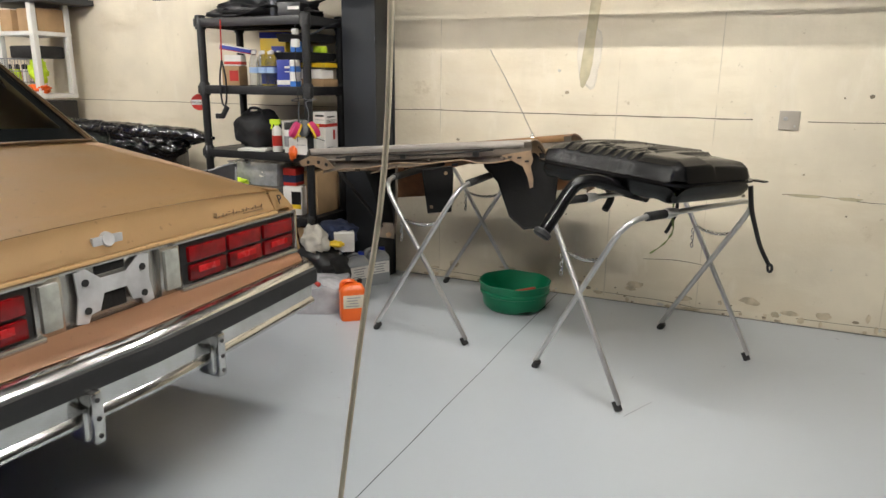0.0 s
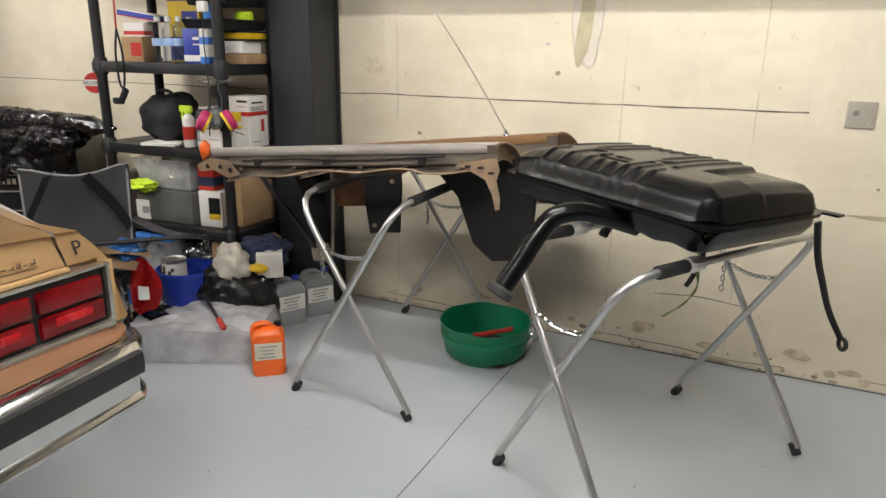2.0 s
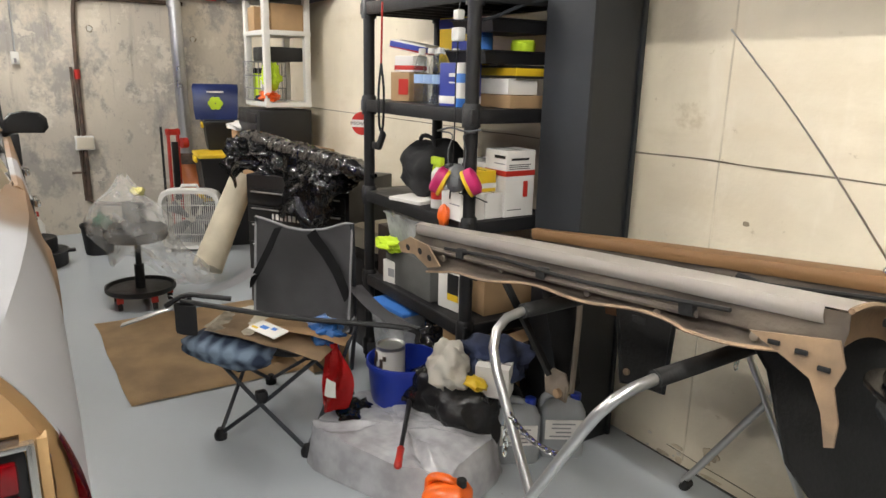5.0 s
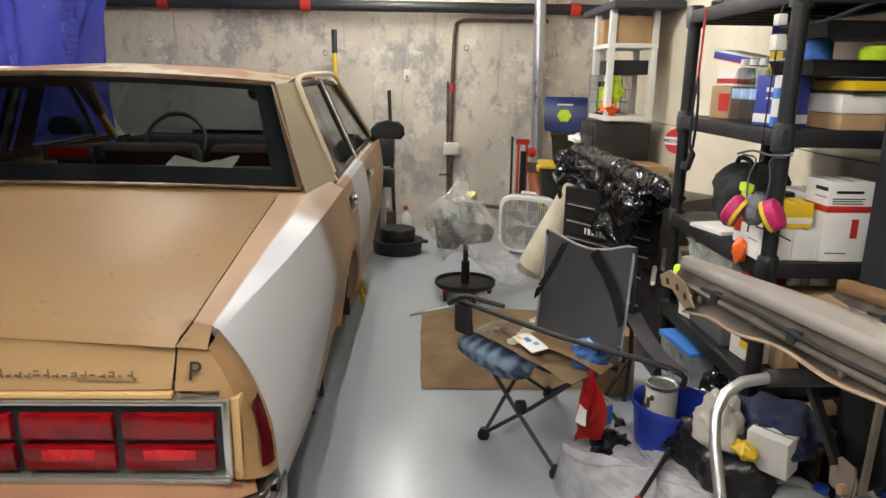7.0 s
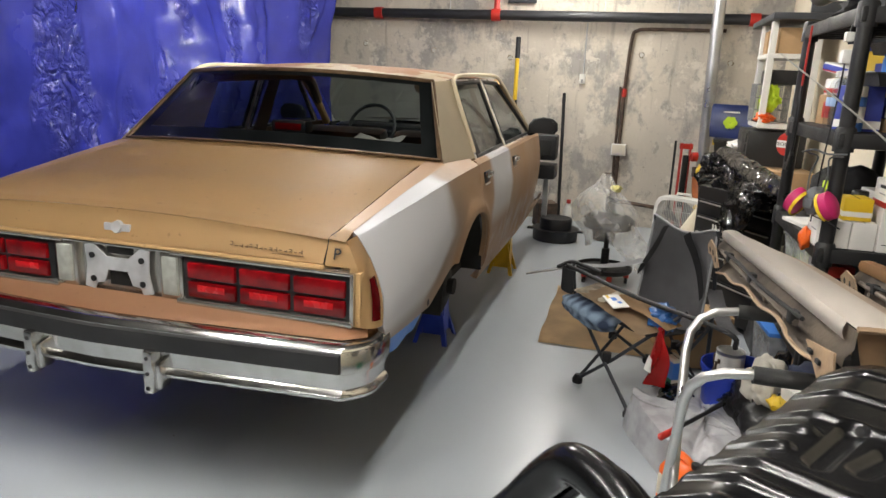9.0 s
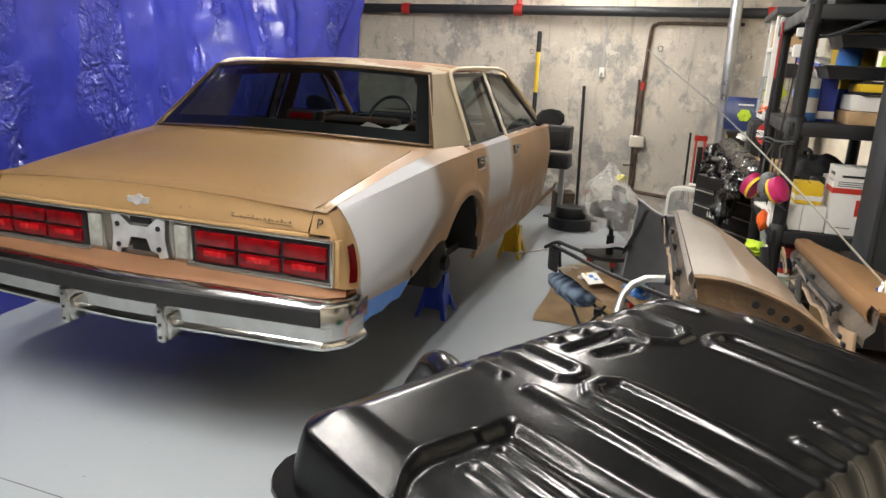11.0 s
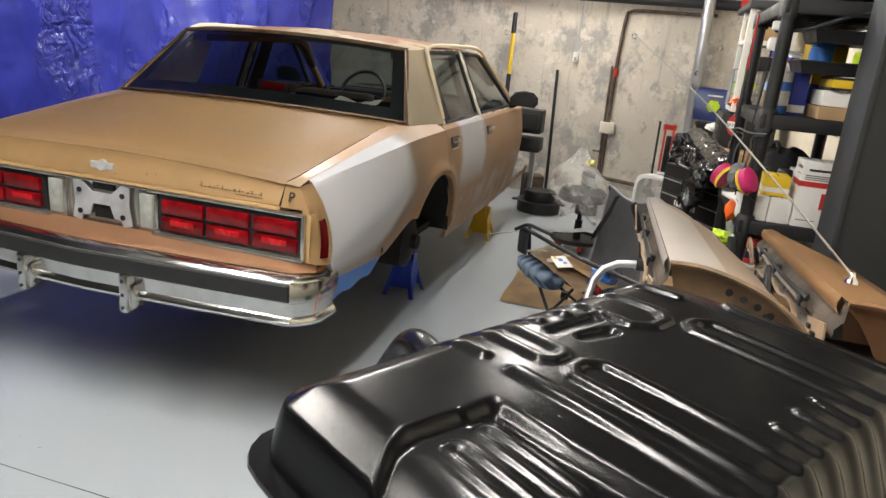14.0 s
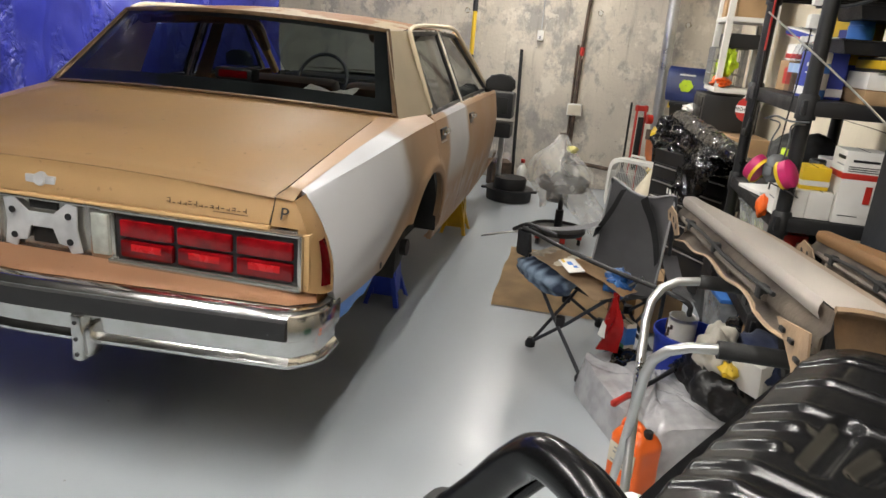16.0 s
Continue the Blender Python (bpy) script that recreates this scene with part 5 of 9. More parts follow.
def front_wing(name, label, a, b, flat, skin_mat, top_mat, inner_mat, reach, antenna=False):
    """A car wing lying skin outwards: its inner top edge runs from a to b."""
    a, b = Vector(a), Vector(b)
    mid = (a + b) / 2
    d = (b - a)
    L = d.length
    yaw = math.atan2(d.y, d.x)
    tilt = -math.asin(d.z / L)
    wg = thing(name, label, "car wing", Matrix.Translation(mid) @ Matrix.Rotation(yaw, 4, "Z") @ Matrix.Rotation(tilt, 4, "Y"), group="loose wings")
    h = L / 2

    def smax(x):
        """The wheel opening eats into the lower skin."""
        k = (x + 0.05) / 0.34
        return reach - (0.3 * math.sqrt(max(0.0, 1 - k * k)) if abs(k) < 1 else 0.0)

    def fl(x):
        return flat * (0.55 + 0.45 * sm(-h, -h * 0.2, x))

    def skin(u, v):
        x = -h + L * u
        s = 0.3 + (smax(x) - 0.3) * v
        y, z = wing_section(s, fl(x), 0.36)
        return Vector((x + 0.03 * (1 - u) * v, y, z))

    def crown(u, v):
        x = -h + L * u
        y, z = wing_section(0.3 * v, fl(x), 0.36)
        return Vector((x, y, z + 0.004 * math.sin(math.pi * v)))
    for nm, fn, mt, n in (("skin", skin, skin_mat, 18), ("crown", crown, top_mat, 5)):
        bm = sheet(48, n, fn)
        bmesh.ops.solidify(bm, geom=bm.faces[:], thickness=0.003)
        part(nm, bm, mt, wg)
    # inner flange, stiffener rail and apron
    bm = sheet(40, 4, lambda u, v: Vector((-h + L * u, 0.002 - 0.012 * (v > 0.6) - 0.004 * v, -0.004 - 0.065 * v)))
    bmesh.ops.solidify(bm, geom=bm.faces[:], thickness=0.002)
    part("inner_flange", bm, inner_mat, wg)
    bm = sheet(40, 3, lambda u, v: Vector((-h + 0.02 + (L - 0.06) * u, -0.004 - 0.006 * math.sin(3.14 * v), 0.004 - 0.034 * v)))
    bmesh.ops.solidify(bm, geom=bm.faces[:], thickness=0.003)
    part("edge_strip", bm, top_mat, wg)
    part("stiffener", tubed([(-h + 0.1, -0.016, -0.062), (-0.1, -0.02, -0.066), (h - 0.28, -0.018, -0.064)], 0.008, 6), inner_mat, wg)
    for x in (-h + 0.28, -0.05, h - 0.3):
        part("clip", boxed((x, -0.02, -0.055), (0.035, 0.02, 0.03), 0.005), M_UNDERCOAT, wg)

    def ap(x):
        k = (x + 0.05) / 0.42
        return 0.112 - 0.025 * x / h - 0.02 * math.sqrt(max(0.0, 1 - k * k)) + 0.007 * math.sin(17 * x)
    bm = sheet(48, 6, lambda u, v: Vector((-h + 0.1 + (L - 0.2) * u, -0.004 + 0.03 * v - 0.05 * v * v, -0.068 - (ap(-h + 0.1 + (L - 0.2) * u) - 0.068) * v)))
    bmesh.ops.solidify(bm, geom=bm.faces[:], thickness=0.003)
    apron = part("apron", bm, inner_mat, wg, "dusty brown inner apron")
    lip = bm_new()
    tube(lip, [(x, -0.024, -ap(x) - 0.002) for x in [-h + 0.1 + (L - 0.2) * i / 40 for i in range(41)]], 0.0065, 6, flat=0.6)
    part("apron_lip", lip, M_RAWTAN, apron, "tan overspray lip")
    for x, z in ((-0.5, 0.085), (-0.22, 0.075), (0.1, 0.078), (0.3, 0.082), (0.52, 0.08)):
        part("bolt", lathed([(0.004, 0.0), (0.01, 0.001), (0.009, 0.007), (0.004, 0.008)], 8, Matrix.Translation((x, -0.012, -z)) @ Matrix.Rotation(radians(90), 4, "X")), M_INNERBROWN, apron)
    part("wiring_pipe", tubed(smooth_line([(-h + 0.2, -0.022, -0.05), (-0.2, -0.03, -0.04), (0.1, -0.026, -0.05), (h - 0.2, -0.03, -0.036)], 5), 0.005, 6), M_UNDERCOAT, apron)
    for x, z in ((0.25, 0.11), (0.36, 0.1), (-0.35, 0.12)):
        part("slot", boxed((x, -0.012, -z), (0.035, 0.004, 0.016), 0.002), M_UNDERCOAT, apron)
    # end plate with three holes and the drooping bracket
    ep = bm_new()
    n = 16
    pts = [wing_section(smax(h) * i / n, fl(h), 0.36) for i in range(n + 1)]
    if antenna:
        # broad inward flange, square to the section all along
        inn = []
        for i in range(n + 1):
            p, q = pts[max(0, i - 1)], pts[min(n, i + 1)]
            ty, tz = q[0] - p[0], q[1] - p[1]
            k = 0.1 * sm(-1, 4, i) / math.hypot(ty, tz)
            inn.append((pts[i][0] + tz * k, pts[i][1] - ty * k))
    else:
        inn = [(y * 0.86 + 0.02, z - 0.05 - 0.02 * (1 - i / n)) for i, (y, z) in enumerate(pts)]
    rows = [[ep.verts.new((h - 0.002 - 0.012 * v - 0.006 * math.sin(3.1 * v), y0 + (y1 - y0) * v, z0 + (z1 - z0) * v)) for v in (0.0, 0.08, 0.25, 0.32, 0.7, 1.0)] for (y0, z0), (y1, z1) in zip(pts, inn)]
    for p, q in zip(rows, rows[1:]):
        for i in range(5):
            ep.faces.new((p[i], q[i], q[i + 1], p[i + 1]))
    bmesh.ops.solidify(ep, geom=ep.faces[:], thickness=0.003)
    plate = part("end_plate", ep, M_WINGBROWN if antenna else M_RAWTAN, wg, "brown painted end flange with slots" if antenna else "tan end plate with holes")
    edge = bm_new()
    tube(edge, [(h + 0.001, y, z) for y, z in pts], 0.006, 6)
    part("rolled_edge", edge, M_WINGBROWN if antenna else M_RAWTAN, plate)
    if antenna:
        for i, f in ((6, 0.45), (13, 0.5), (9, 0.3)):
            (y0, z0), (y1, z1) = pts[i], inn[i]
            sl = Matrix.Translation((h + 0.001, y0 + (y1 - y0) * f, z0 + (z1 - z0) * f)) @ Matrix.Rotation(math.atan2(z1 - z0, y1 - y0), 4, "X")
            part("slot", boxed((0, 0, 0), (0.006, 0.03 if i != 9 else 0.02, 0.008 if i != 9 else 0.014), 0.001, sl), M_UNDERCOAT if i != 9 else M_RAWTAN, plate)
        tear = bm_new()
        (y0, z0), (y1, z1) = pts[10], inn[10]
        tear.faces.new([tear.verts.new((h + 0.004 + 0.008 * k, y0 + (y1 - y0) * f, z0 + (z1 - z0) * f + g)) for f, g, k in ((0.4, 0.0, 0), (0.6, 0.002, 0), (0.48, -0.016, 1))])
        bmesh.ops.solidify(tear, geom=tear.faces[:], thickness=0.001)
        part("peeled_flake", tear, M_RAWTAN, plate, "curled pale flake of paint")
    else:
        for k in range(4):
            y, z = wing_section(0.3 + 0.055 * k, fl(h), 0.36)
            part("hole", lathed([(0.008, 0), (0.008, 0.003)], 10, Matrix.Translation((h + 0.003, y * 0.93 + 0.01, z - 0.03)) @ Matrix.Rotation(radians(90), 4, "Y")), M_UNDERCOAT, plate)
    bm = prism([(-0.16, -0.065), (0.0, -0.045), (0.012, -0.09), (-0.004, -0.13), (0.008, -0.19), (0.004, -0.235), (-0.012, -0.24), (-0.022, -0.18), (-0.045, -0.125), (-0.09, -0.1)], 0.004, "y", -0.03)
    br = part("bracket", bm, M_RAWTAN, wg, "tan mounting bracket")
    br.matrix_local = Matrix.Translation((h, 0, 0))
    for x, z in ((-0.11, -0.075), (-0.06, -0.08), (-0.02, -0.1)):
        part("slot", boxed((x, -0.034, z), (0.022, 0.006, 0.009), 0.002), M_UNDERCOAT, br)
    # hinge plate at the tip
    bm = prism([(-0.16, -0.075), (-0.08, -0.045), (0.02, -0.06), (0.07, -0.12), (0.0, -0.135), (-0.07, -0.1), (-0.15, -0.105)], 0.005, "y", -0.05)
    hp = part("tip_bracket", bm, M_RAWTAN, wg, "perforated tan tip bracket")
    hp.matrix_local = Matrix.Translation((-h + 0.12, -0.005, 0.02)) @ Matrix.Rotation(radians(8), 4, "X")
    for x, z in ((-0.1, -0.082), (-0.03, -0.085), (0.02, -0.1)):
        part("hole", lathed([(0.011, 0), (0.011, 0.007)], 10, Matrix.Translation((x, -0.051, z)) @ Matrix.Rotation(radians(-90), 4, "X")), M_UNDERCOAT, hp)
    if antenna:
        base = part("aerial", lathed([(0.014, 0.0), (0.013, 0.012), (0.006, 0.02), (0.004, 0.03)], 12, Matrix.Translation((h - 0.24, 0.05, -0.002))), M_CHROME, wg, "bent chrome whip aerial")
        rod = smooth_line([(h - 0.24, 0.05, 0.02), (h - 0.24, -0.12, 0.18), (h - 0.24, -0.29, 0.33), (h - 0.235, -0.47, 0.465)], 5)
        part("rod", tubed(rod, [0.0028 - 0.0014 * i / (len(rod) - 1) for i in range(len(rod))], 6), M_STEEL, base)
    return wg


M_RAWTAN = mat("tan_overspray", (0.38, 0.25, 0.145), 0.7, var=0.3, scale=11, bump=0.3, col2=(0.2, 0.14, 0.09))
M_INNERBROWN = mat("dusty_inner_brown", (0.085, 0.068, 0.055), 0.65, var=0.3, scale=4, bump=0.35, col2=(0.21, 0.17, 0.13), lo=0.4, hi=0.62)
M_WINGPRIMER = mat("white_primer", (0.65, 0.595, 0.54), 0.5, var=0.1, scale=3, bump=0.1)
M_WINGSKIN = mat("gold_wing_skin", (0.55, 0.43, 0.33), 0.55, var=0.12, scale=2.5, bump=0.1)
M_WINGBROWN = mat("brown_wing_skin", (0.3, 0.15, 0.07), 0.5, var=0.3, scale=5, bump=0.25)
M_WINGTOP = mat("gold_wing_top", (0.42, 0.24, 0.11), 0.5, var=0.1, scale=3, bump=0.12)
front_wing("front_wing", "front wing with white primed crown lying on the stand", (-2.53, 3.47, 0.98), (-1.18, 3.52, 1.09), 0.12, M_WINGSKIN, M_WINGPRIMER, M_INNERBROWN, 0.72)
front_wing("front_wing", "brown front wing with bent chrome aerial on the stand", (-2.45, 3.894, 0.935), (-1.05, 3.82, 1.105), 0.12, M_WINGBROWN, M_WINGTOP, M_INNERBROWN, 0.99, True)


# black aprons hanging from the wings' near ends and below their middle
def splash_shield(label, outline, m, bolts):
    sh = thing("splash_shield", label, "splash shield", m)
    bm = prism(outline, 0.006, "y", 0)
    part("panel", bm, M_UNDERCOAT, sh)
    rim = bm_new()
    tube(rim, [(x, 0.003, z) for x, z in outline] + [(outline[0][0], 0.003, outline[0][1])], 0.007, 6)
    part("rolled_edge", rim, M_UNDERCOAT, sh)
    for x, z in bolts:
        part("bolt", lathed([(0.003, 0.0), (0.011, 0.001), (0.01, 0.008), (0.003, 0.009)], 8, Matrix.Translation((x, -0.001, z)) @ Matrix.Rotation(radians(90), 4, "X")), M_RAWTAN, sh)


splash_shield("black splash shield hanging from the wing's end",
              [(-0.36, 0.02), (0.12, 0.0), (0.1, -0.36), (0.02, -0.4), (-0.07, -0.42), (-0.16, -0.36), (-0.24, -0.17), (-0.33, -0.09)],
              pose(-1.2, 3.72, 1.0, 0, 0, -8), [(0.07, -0.33), (-0.28, -0.04), (0.06, -0.04)])
splash_shield("black splash shield hanging under the wings", [(-0.02, 0.0), (0.17, 0.03), (0.17, -0.02), (0.16, -0.24), (0.02, -0.26)],
              pose(-1.92, 3.8, 0.86, 0, 0, 5), [(0.04, -0.22), (0.13, -0.01)])


def inner_wheel_house():
    ob = thing("wheel_house_panel", "black inner wheel-house panel hanging under the wings", "car part", pose(-2.2, 3.86, 0))
    bm = sheet(20, 14, lambda u, v: Vector(((-0.24 + 0.19 * u ** 0.7) * (1 - v) + (0.05 - 0.02 * u) * v, 0.02 + 0.05 * math.sin(3.1 * v) + 0.04 * u * math.sin(5 * v), 0.88 - 0.43 * u - 0.04 * v * u)))
    bmesh.ops.solidify(bm, geom=bm.faces[:], thickness=0.005)
    part("panel", bm, M_UNDERCOAT, ob)
    part("strut", tubed([(-0.38, -0.05, 0.86), (-0.3, -0.04, 0.76), (-0.17, -0.03, 0.62), (-0.05, -0.01, 0.47)], 0.02, 6, flat=0.5), M_UNDERCOAT, ob, "dark diagonal strut")
    part("strut", tubed([(0.05, 0.0, 0.87), (0.045, 0.01, 0.7), (0.03, 0.015, 0.43)], 0.013, 6, flat=0.5), M_INNERBROWN, ob)
    bm = prism([(-0.06, 0.0), (0.04, 0.0), (0.05, 0.06), (0.03, 0.1), (-0.03, 0.1), (-0.07, 0.06)], 0.006, "y", 0.0)
    b = part("bracket", bm, M_INNERBROWN, ob, "brown bracket with bolt boss")
    b.matrix_local = Matrix.Translation((-0.01, -0.01, 0.4))
    part("boss", lathed([(0.016, 0), (0.016, 0.015), (0.008, 0.017)], 14, Matrix.Translation((0.0, -0.012, 0.425)) @ Matrix.Rotation(radians(90), 4, "X")), M_RAWTAN, ob)


inner_wheel_house()


# ---- wall and floor details ----
M_JOINT = mat("dark_joint", (0.27, 0.23, 0.165), 0.9, var=0.3)
M_PIPEBLACK = mat("black_iron_pipe", (0.02, 0.021, 0.025), 0.5, var=0.2)
M_RUST = mat("rusty_conduit", (0.13, 0.085, 0.06), 0.75, var=0.35, scale=12)
M_GALV = mat("galvanised_duct", (0.5, 0.51, 0.52), 0.38, 0.85, var=0.12, scale=5)
M_CHIP = mat("chipped_paint_edge", (0.36, 0.3, 0.21), 0.9, var=0.3)
M_STAIN = mat("olive_water_stain", (0.5, 0.44, 0.29), 0.8, var=0.12, scale=14)
M_PALEPATCH = mat("pale_grey_patch", (0.66, 0.61, 0.52), 0.8, var=0.06, scale=9)
M_PATCH = mat("grey_plaster_patch", (0.62, 0.6, 0.54), 0.85, var=0.1, scale=7)


def groove(name, label, pts, w, y):
    """A hairline gap in the wall's paint, wandering slightly."""
    bm = bm_new()
    loops = []
    for i, (x, z) in enumerate(pts):
        k = w * (0.6 + 0.8 * abs(noise.noise(Vector((x * 5, z, 3)))))
        loops.append([Vector((x, y - 0.002, z - k)), Vector((x, y - 0.002, z + k)), Vector((x, y + 0.006, z + k)), Vector((x, y + 0.006, z - k))])
    rings(bm, loops)
    return solid(name, bm, M_JOINT, label, "joint", kind="structure", smooth=0)


def wander(x0, x1, z, n=60, a=0.006, seed=0.0):
    return [(x0 + (x1 - x0) * i / n, z + a * noise.noise(Vector(((x0 + (x1 - x0) * i / n) * 3, seed, 1)))) for i in range(n + 1)]


groove("wall_joint", "dark horizontal pour joint in the cream wall", wander(-2.5, -0.16, 1.185, 60, 0.008), 0.004, WALL_Y)
groove("wall_joint", "dark horizontal pour joint in the cream wall", wander(0.12, 4.0, 1.185, 60, 0.008, 5), 0.004, WALL_Y)
groove("wall_joint", "dark horizontal pour joint in the cream wall", wander(-7.4, -2.82, 1.185, 60, 0.008, 9), 0.003, WALL_Y)

M_FAINT = mat("faint_form_line", (0.7, 0.62, 0.48), 0.8, var=0.15)
for fx in (-2.12, -0.93, -0.36, 0.62, 1.7):
    fl = bm_new()
    box(fl, (fx, WALL_Y - 0.0005, 0.9), (0.006, 0.003, 1.75))
    solid("form_line", fl, M_FAINT, "faint vertical form line in the cream wall", "joint", kind="structure", smooth=0)


def blotch(name, label, c, size, material, seed, axis="y"):
    """A thin irregular crust on a wall."""
    bm = bm_new()
    n = 28
    for k, off in ((1.0, 0.0),):
        ring = []
        for i in range(n):
            a = 2 * math.pi * i / n
            r = 1 + 0.35 * noise.noise(Vector((math.cos(a) * 1.6, math.sin(a) * 1.6, seed)))
            u, v = size[0] * r * math.cos(a), size[1] * r * math.sin(a)
            ring.append((u, v))
        lo = [bm.verts.new((c[0] + u, c[1] + 0.001, c[2] + v) if axis == "y" else (c[0] + 0.0, c[1] + u, c[2] + v)) for u, v in ring]
        d = 0.0024 + 0.0024 * ((seed * 7.31) % 1.0)
        d = -d if axis == "y" else d
        hi = [bm.verts.new((c[0] + u * 0.9, c[1] + d, c[2] + v * 0.9) if axis == "y" else (c[0] + d, c[1] + u * 0.9, c[2] + v * 0.9)) for u, v in ring]
        bm.faces.new(hi)
        for i in range(n):
            bm.faces.new((lo[i], lo[(i + 1) % n], hi[(i + 1) % n], hi[i]))
    return solid(name, bm, material, label, "stain", kind="structure", smooth=0)


blotch("wall_patch", "smooth grey plaster patch round the stain", (-1.12, WALL_Y, 1.56), (0.08, 0.19), M_PALEPATCH, 3.0)
bm = prism([(-1.13, 2.3), (-1.02, 2.3), (-1.06, 1.9), (-1.085, 1.66), (-1.095, 1.5), (-1.11, 1.42), (-1.135, 1.365), (-1.15, 1.345), (-1.163, 1.36), (-1.172, 1.42), (-1.166, 1.5), (-1.15, 1.63), (-1.125, 1.9)], 0.004, "y", WALL_Y - 0.0055)
solid("wall_stain", bm, M_STAIN, "olive seep stain running down the cream wall", "stain", kind="structure")
for k in range(34):
    x = -2.4 + 4.6 * random.random()
    z = 0.03 + 1.5 * random.random() ** 1.6
    r = 0.003 + 0.008 * random.random() ** 2
    blotch("paint_chip", "chipped spot in the cream paint", (x, WALL_Y, z), (r * 1.3, r), M_CHIP if k % 2 else M_PATCH, k * 0.7)
for x, w in ((0.16, 0.09), (0.38, 0.06), (-0.35, 0.05)):
    blotch("paint_chip", "yellowed streak on the cream wall", (x, WALL_Y, 0.77), (w, 0.01), M_STAIN, x * 7)

for k in range(46):
    x, z, r = -2.3 + 6.0 * random.random(), 0.006 + 0.09 * random.random() ** 2, 0.003 + 0.009 * random.random() ** 2
    blotch("paint_chip", "flaked crust at the foot of the cream wall", (x, WALL_Y, z), (r * 1.8, min(r, z * 0.7)), (M_CHIP, M_PATCH, M_PALEPATCH)[k % 3], k * 1.3)

M_GRIME = mat("brown_wall_grime", (0.62, 0.52, 0.37), 0.85, var=0.2, scale=16)
for k in range(60):
    x, z = -2.3 + 4.6 * random.random(), 0.01 + 0.12 * random.random() ** 1.5
    blotch("paint_chip", "brown grime at the foot of the cream wall", (x, WALL_Y, z), (0.012 + 0.05 * random.random() ** 2, min(z * 0.8, 0.006 + 0.022 * random.random())), M_GRIME, k * 2.7)
for x0, x1, z in ((-2.2, -1.3, 0.045), (-1.0, -0.1, 0.035), (0.2, 1.6, 0.05), (0.04, 0.62, 0.765), (0.9, 1.5, 0.77), (-0.7, -0.3, 0.3)):
    groove("wall_crack", "thin brown crack in the cream paint", wander(x0, x1, z, 50, 0.02, z * 9), 0.0022, WALL_Y)
M_OUTLET = mat("dull_grey_cover", (0.4, 0.36, 0.3), 0.6, var=0.1)
ol = thing("wall_outlet", "grey blanked electrical box cover on the cream wall", "outlet", pose(0.027, WALL_Y, 1.188))
part("plate", boxed((0, -0.004, 0), (0.105, 0.012, 0.105), 0.004), M_OUTLET, ol)
part("knockout", lathed([(0.012, 0), (0.012, 0.004)], 12, Matrix.Translation((-0.02, -0.01, 0.01)) @ Matrix.Rotation(radians(90), 4, "X")), M_STEEL, ol)
part("screw", lathed([(0.006, 0), (0.006, 0.003)], 8, Matrix.Translation((0.03, -0.01, -0.03)) @ Matrix.Rotation(radians(90), 4, "X")), M_STEEL, ol)

# overhead pipe hung along the cream wall; its shadow falls across the wall's upper part
PIPE_Y, PIPE_Z = 4.0, 1.977
pp = thing("sprinkler_pipe", "black iron pipe hung along the cream wall", "pipe", pose(0, PIPE_Y, PIPE_Z), kind="structure")
part("pipe", tubed([(-4.2, 0, 0), (-1, 0, 0), (1, 0, 0), (5.9, 0, 0)], 0.057, 18), M_PIPEBLACK, pp)
for x in (-3.9, -2.0, 0.3, 2.6, 4.8):
    h = part("hanger", tubed([(x, 0, 0.05), (x, 0, CEIL - PIPE_Z)], 0.006, 6), M_STEEL, pp)
    part("clamp", tubed([(x - 0.015, 0, 0), (x + 0.015, 0, 0)], 0.061, 18), M_GALV, h)

# floor joints and scuffs
def floor_line(name, label, a, b, w, material, n=30, wob=0.004):
    a, b = Vector(a), Vector(b)
    side = Vector((-(b - a).y, (b - a).x, 0)).normalized()
    bm = sheet(n, 1, lambda u, v: a.lerp(b, u) + side * (wob * noise.noise(Vector((u * 9, a.x, a.y))) + w * (v - 0.5) * (0.6 + 0.8 * abs(noise.noise(Vector((u * 14, 2, a.y)))))) + Vector((0, 0, 0.0012)))
    return solid(name, bm, material, label, "crack", kind="structure", smooth=0)


M_CRACK = mat("dark_crack", (0.12, 0.12, 0.115), 0.8, var=0.3)
M_SCUFF = mat("floor_scuff", (0.26, 0.25, 0.23), 0.6, var=0.3)
floor_line("floor_joint", "dark saw-cut joint in the painted floor", (-1.25, 1.0, 0), (-1.235, 4.44, 0), 0.006, M_CRACK)
floor_line("floor_joint", "dark saw-cut joint in the painted floor", (-1.25, -2.5, 0), (-1.25, 1.0, 0), 0.005, M_CRACK)
floor_line("wall_base_gap", "dirty gap where the floor paint meets the cream wall", (-2.4, WALL_Y - 0.006, 0), (5.9, WALL_Y - 0.006, 0), 0.016, M_CRACK, 160, 0.006)
floor_line("floor_scuff", "short dark scratch on the floor", (-0.52, 2.86, 0), (-0.43, 3.05, 0), 0.005, M_SCUFF, 8)
for k in range(90):
    x, y = -3.0 + 5.5 * random.random(), -0.6 + 4.9 * random.random()
    a, r = random.random() * 3, 0.004 + 0.02 * random.random() ** 3
    floor_line("floor_scuff", "small dark scuff on the floor", (x, y, 0), (x + r * math.cos(a) * 2, y + r * math.sin(a) * 2, 0), 0.003 + 0.004 * random.random(), M_SCUFF, 3)

